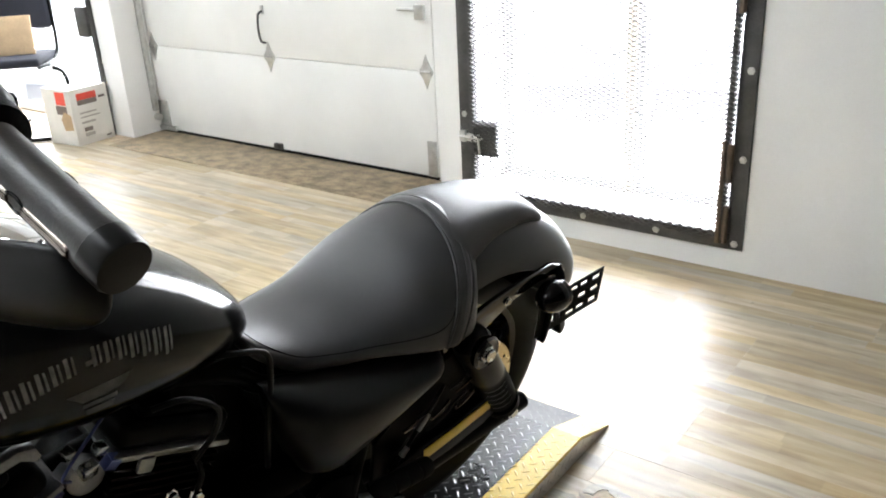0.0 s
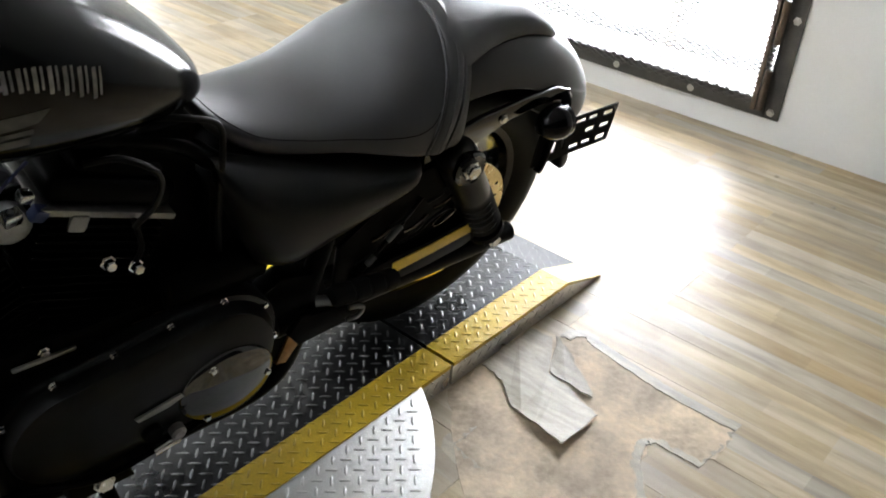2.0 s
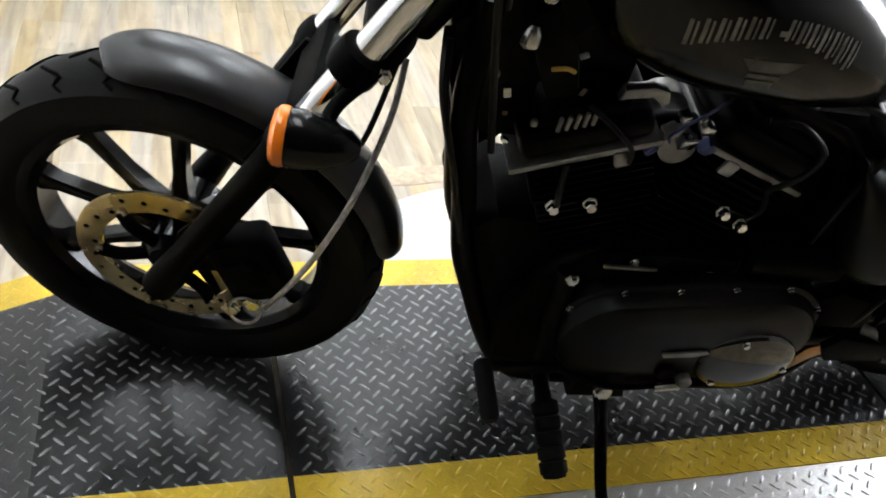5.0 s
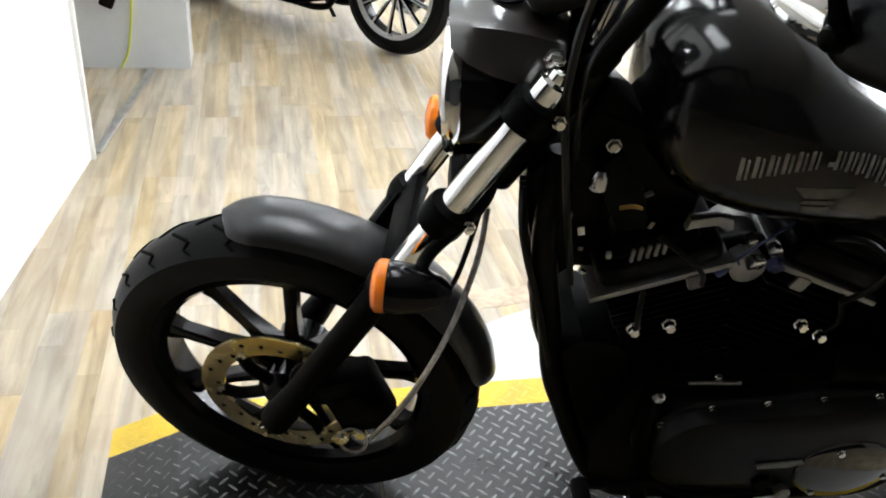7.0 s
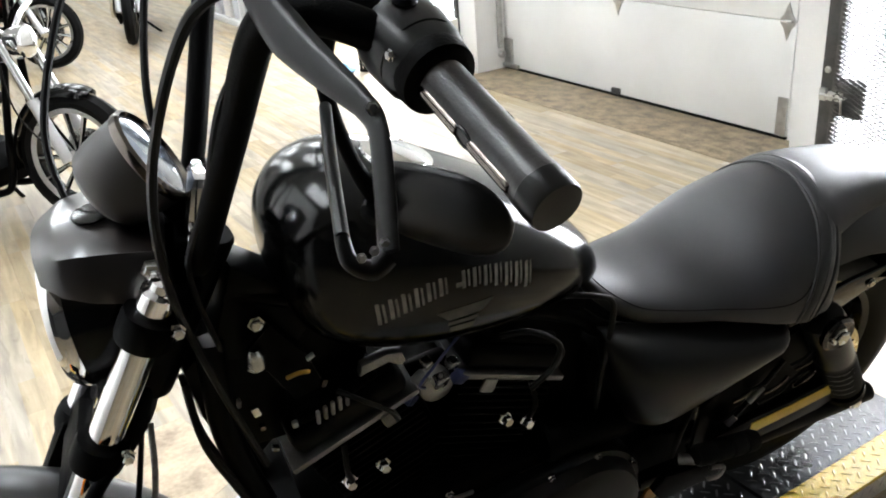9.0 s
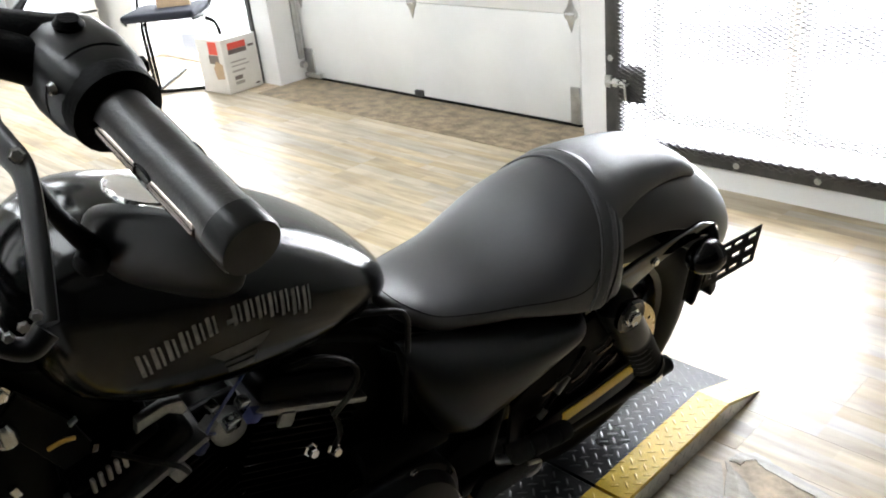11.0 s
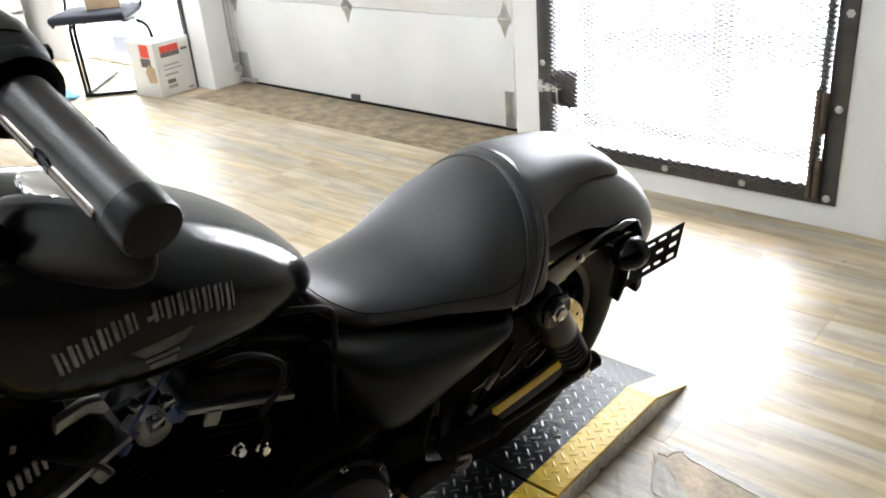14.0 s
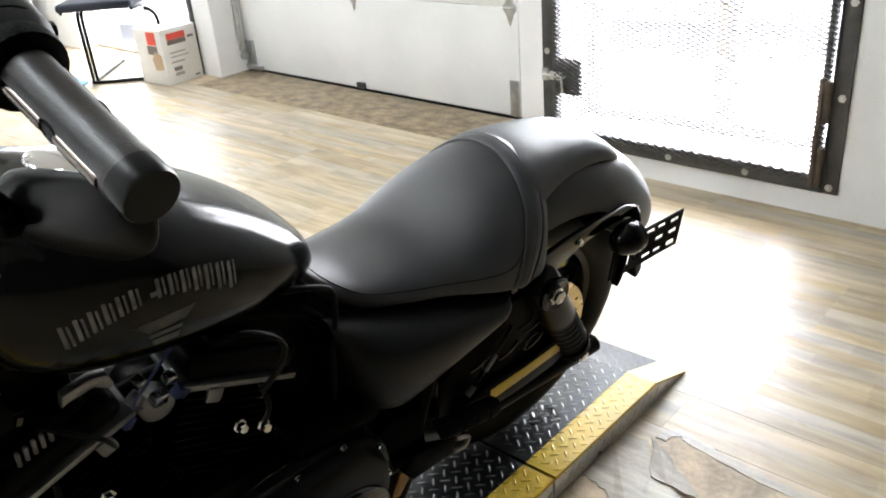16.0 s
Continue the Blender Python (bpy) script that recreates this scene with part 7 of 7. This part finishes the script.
    part("brake_hose", tube(bm_new(), [(0.15, 0.09, 0.80), (0.12, 0.11, 0.55), (0.06, 0.10, 0.42), (-0.02, 0.09, 0.34)], 0.004, 8, 6), M_CABLE, e)
    part("oil_tank", box(bm_new(), (0.76, -0.12, 0.36), (0.96, 0.12, 0.58), 0.03, None, 3), paint, e)
    part("frame_tube", tube(bm_new(), [(0.16, 0.05, 0.70), (0.195, 0.08, 0.42), (0.225, 0.09, 0.20), (0.30, 0.10, 0.145), (0.50, 0.10, 0.14), (0.95, 0.10, 0.14)], 0.016), M_FRAME, e)
    part("frame_tube", tube(bm_new(), [(0.16, -0.05, 0.70), (0.195, -0.08, 0.42), (0.225, -0.09, 0.20), (0.30, -0.10, 0.145), (0.50, -0.10, 0.14), (0.95, -0.10, 0.14)], 0.016), M_FRAME, e)
    part("luggage_rack", box(bm_new(), (1.12, -0.09, 0.585), (1.34, 0.09, 0.60), 0.005), M_BLACK, e)
    part("tail_light", lathe(bm_new(), [(0.03, 0), (0.03, 0.05), (0.01, 0.06)], (1.33, 0, 0.54), X, 18), M_RED, e)
    pl = part("number_plate", box(bm_new(), (1.365, -0.09, 0.40), (1.372, 0.09, 0.50), 0.002), M_GLOSS, e)
    for k in range(4):
        part("plate_bar", box(bm_new(), (1.372, -0.07 + 0.038 * k, 0.43), (1.3735, -0.05 + 0.038 * k, 0.47)), M_TRIM, pl, smooth=False)
    part("kick_stand", tube(bm_new(), [(0.45, -0.12, 0.13), (0.48, -0.20, 0.06), (0.50, -0.26, 0.004)], 0.010), M_BLACK, e)
    return e


M_BIKEBLK = mat("gloss_black_bike", (0.003, 0.003, 0.003), 0.1, var=0.1, rvar=0.03, spec=0.4)
M_BIKERED = mat("dark_red_bike", (0.25, 0.02, 0.02), 0.15, var=0.1, coat=0.5, rvar=0.03)
pb = parked_motorcycle(pose(-0.288, 2.70, 0, 0, 0, 134.0) @ pose(0, 0, 0, 4, 0, 0), M_BIKEBLK, M_SILV, "gloss black and silver cruiser with chrome pipes parked on the floor")
pb2 = parked_motorcycle(pose(0.15, 6.45, 0, 0, 0, 150) @ pose(0, 0, 0, 5, 0, 0), M_BIKEBLK, M_BIKERED, "black cruiser with red tail parked behind the silver one", False)
pb3 = parked_motorcycle(pose(0.97, 6.95, 0, 0, 0, 75) @ pose(0, 0, 0, 5, 0, 0), M_BIKEBLK, M_YWIRE, "black motorcycle parked against the far wall", False)
pb4 = parked_motorcycle(pose(0.25, 8.4, 0, 0, 0, 120) @ pose(0, 0, 0, 5, 0, 0), M_BIKERED, M_SILV, "red cruiser parked far back in the showroom", False)
# floor shelf with boxed goods by the far wall
M_GREYBX = mat("grey_boxes", (0.55, 0.56, 0.58), 0.6, var=0.15, scale=10)
sh = empty("low_shelf", pose(2.12, 6.75, 0, 0, 0, 0))
tagged(sh, "white low shelf by the wall", "shelf")
part("base", box(bm_new(), (-0.2, -0.9, 0), (0.2, 0.9, 0.06), 0.006), M_TRIM, sh)
for z in (0.36, 0.72):
    part("board", box(bm_new(), (-0.2, -0.9, z), (0.2, 0.9, z + 0.025), 0.004), M_TRIM, sh)
for y in (-0.9, 0.0, 0.88):
    part("upright", box(bm_new(), (-0.19, y, 0.06), (0.19, y + 0.02, 1.1), 0.003), M_TRIM, sh)
for z in (0.06, 0.385):
    for k in range(6):
        y = -0.85 + 0.28 * k + (0.05 if k > 2 else 0)
        b = part("stock_box", box(bm_new(), (-0.11, 0, 0), (0.11, 0.20, 0.17 + 0.05 * ((k * 7) % 3)), 0.005), (M_GREYBX, M_CARD, M_GREYBX)[k % 3])
        b.matrix_world = pose(2.06, 6.75 + y, z + 0.0005)
        tagged(b, "grey and white boxed goods on the low shelf", "box", group="boxes on the shelf")

# ---- damaged floor beside the platform ----
def ragged(pts, n=4, amp=0.006, seed=1):
    rnd = random.Random(seed)
    out = []
    for (x0, y0), (x1, y1) in zip(pts, pts[1:] + pts[:1]):
        for k in range(n):
            t = k / n
            j = amp if k else 0
            out.append((x0 + (x1 - x0) * t + rnd.uniform(-j, j), y0 + (y1 - y0) * t + rnd.uniform(-j, j)))
    return out


patch = part("bare_underlay", prism(bm_new(), ragged([(0.535, -0.364), (0.70, -0.364), (0.85, -0.43), (0.898, -0.472), (0.868, -0.60), (0.858, -0.865), (0.79, -0.872), (0.712, -0.857), (0.712, -0.75), (0.644, -0.767), (0.577, -0.818), (0.50, -0.95), (0.34, -0.98), (0.30, -0.62), (0.43, -0.47)], 5, 0.006, 3), 0.0005, 0.0015, "z"), M_SUB, smooth=False)
tagged(patch, "bare beige underlay where vinyl boards have broken away", "floor damage", kind="structure")


def torn_edge(pts, side, seed, h=0.0035):
    """The broken edge of the boards round the bare patch: a thin lip, steep towards the patch."""
    rnd = random.Random(seed)
    line = []
    for (x0, y0), (x1, y1) in zip(pts, pts[1:]):
        for k in range(6):
            t = k / 6
            j = 0.0025 if k else 0
            line.append((x0 + (x1 - x0) * t + rnd.uniform(-j, j), y0 + (y1 - y0) * t + rnd.uniform(-j, j)))
    line.append(pts[-1])
    loops = []
    for k, (x, y) in enumerate(line):
        ax, ay = line[max(0, k - 1)]
        bx, by = line[min(len(line) - 1, k + 1)]
        d = math.hypot(bx - ax, by - ay)
        nx, ny = -(by - ay) / d * side, (bx - ax) / d * side
        top = h * (0.6 + 0.4 * rnd.random())
        loops.append([(x, y, 0.0008), (x + nx * 0.0005, y + ny * 0.0005, top), (x + nx * 0.006, y + ny * 0.006, top * 0.8), (x + nx * 0.03, y + ny * 0.03, 0.0006)])
    ob = part("torn_edge", loft(bm_new(), loops), M_FLAKE, patch, "torn lip of the vinyl boards")
    return ob


torn_edge([(0.862, -0.456), (0.884, -0.457), (0.898, -0.472), (0.882, -0.505), (0.869, -0.589), (0.856, -0.682), (0.856, -0.776), (0.858, -0.865)], 1, 21)
torn_edge([(0.858, -0.865), (0.808, -0.870), (0.769, -0.865), (0.712, -0.857)], -1, 22, 0.0022)
torn_edge([(0.712, -0.857), (0.713, -0.763), (0.690, -0.752), (0.644, -0.767), (0.577, -0.818), (0.50, -0.95)], -1, 23)
torn_edge([(0.494, -0.480), (0.458, -0.481), (0.428, -0.479), (0.421, -0.519), (0.418, -0.557)], -1, 24, 0.0022)
patch2 = part("bare_underlay", prism(bm_new(), ragged([(-0.50, 0.47), (-0.30, 0.60), (0.0, 0.64), (0.02, 0.70), (-0.28, 0.68), (-0.36, 0.92), (-0.52, 0.90)], 5, 0.008, 5), 0.0005, 0.0015, "z"), M_SUB, smooth=False)
tagged(patch2, "bare beige underlay behind the turntable", "floor damage", kind="structure")


def flake(pts, z, tilt, seed, label):
    b = bm_new()
    prism(b, ragged(pts, 4, 0.004, seed), 0, 0.0025, "z")
    cx = sum(p[0] for p in pts) / len(pts)
    cy = sum(p[1] for p in pts) / len(pts)
    for v in b.verts:
        d = (v.co.x - cx) * math.cos(tilt) + (v.co.y - cy) * math.sin(tilt)
        v.co.z += z + 0.010 * max(0.0, d) ** 1.4 / 0.05
    ob = part("vinyl_flake", b, M_FLAKE, smooth=False)
    return tagged(ob, label, "floor fragment", group="broken vinyl pieces")


flake([(0.648, -0.364), (0.648, -0.401), (0.635, -0.435), (0.595, -0.481), (0.580, -0.537), (0.572, -0.585), (0.560, -0.635), (0.614, -0.639), (0.688, -0.639), (0.700, -0.60), (0.726, -0.545), (0.728, -0.488), (0.84, -0.42), (0.83, -0.364)], 0.0028, -2.2, 11, "grey curled sheet of broken vinyl on the underlay")
flake([(0.730, -0.600), (0.732, -0.545), (0.734, -0.488), (0.842, -0.428), (0.827, -0.465), (0.784, -0.532), (0.743, -0.593)], 0.0050, 0.3, 12, "torn tongue of vinyl lifting off the underlay")
for k, (x, y) in enumerate(((1.98, -0.66), (1.96, -0.60), (2.05, -0.45))):
    b = bm_new()
    lathe(b, [(0.008, 0), (0.007, 0.002), (0.003, 0.004)], (0, 0, 0), Z, 9)
    ob = part("floor_screw_cap", b, M_FLAKE)
    ob.matrix_world = pose(x, y, 0.0005)
    tagged(ob, "small pale plug on the floorboards", "plug", group="floor plugs")

# ---- floor boards ----
PW, PL = 0.152, 1.22
board_mesh = {}


def board(x0, x1, y0, y1):
    """A board mesh of that size, shared between alike boards; its origin at the middle."""
    key = (round(x1 - x0, 3), round(y1 - y0, 3))
    if key not in board_mesh:
        w, l = key[0] / 2 - 0.0001, key[1] / 2 - 0.0001
        b = bm_new()
        e = 0.0004
        lo = [b.verts.new(p) for p in ((-w, -l, -0.005), (w, -l, -0.005), (w, l, -0.005), (-w, l, -0.005))]
        mi = [b.verts.new(p) for p in ((-w, -l, -e), (w, -l, -e), (w, l, -e), (-w, l, -e))]
        hi = [b.verts.new(p) for p in ((-w + e, -l + e, 0), (w - e, -l + e, 0), (w - e, l - e, 0), (-w + e, l - e, 0))]
        for a, c in ((lo, mi), (mi, hi)):
            for i in range(4):
                b.faces.new((a[i], a[(i + 1) % 4], c[(i + 1) % 4], c[i]))
        b.faces.new(hi)
        me = bpy.data.meshes.new("floor_board")
        b.to_mesh(me)
        b.free()
        me.materials.append(M_PLANK)
        board_mesh[key] = me
    return board_mesh[key]


rnd = random.Random(7)
far_v, far_f = [], []
cols = int((WX - XL) / PW)
for i in range(cols + 1):
    x1 = WX - i * PW
    x0 = max(XL, x1 - PW)
    y = YB - rnd.choice((0.0, 0.3, 0.61, 0.9, 1.1))
    while y < YF:
        y0, y1 = max(y, YB), min(y + PL, YF)
        y += PL
        if y1 - y0 < 0.03:
            continue
        if x0 > -1.9 and y1 > -2.2 and y0 < 6.2:
            ob = new("floor_board", board(x0, x1, y0, y1))
            ob.location = ((x0 + x1) / 2, (y0 + y1) / 2, 0)
            ob.parent = floor
        else:
            k = len(far_v)
            far_v += [(x0 + 0.001, y0 + 0.001, 0), (x1 - 0.001, y0 + 0.001, 0), (x1 - 0.001, y1 - 0.001, 0), (x0 + 0.001, y1 - 0.001, 0)]
            far_f.append((k, k + 1, k + 2, k + 3))
me = bpy.data.meshes.new("far_boards")
me.from_pydata(far_v, [], far_f)
me.materials.append(M_PLANK)
fb = new("far_boards", me)
fb.parent = floor
tagged(fb, "vinyl floorboards further off", kind="stuff")
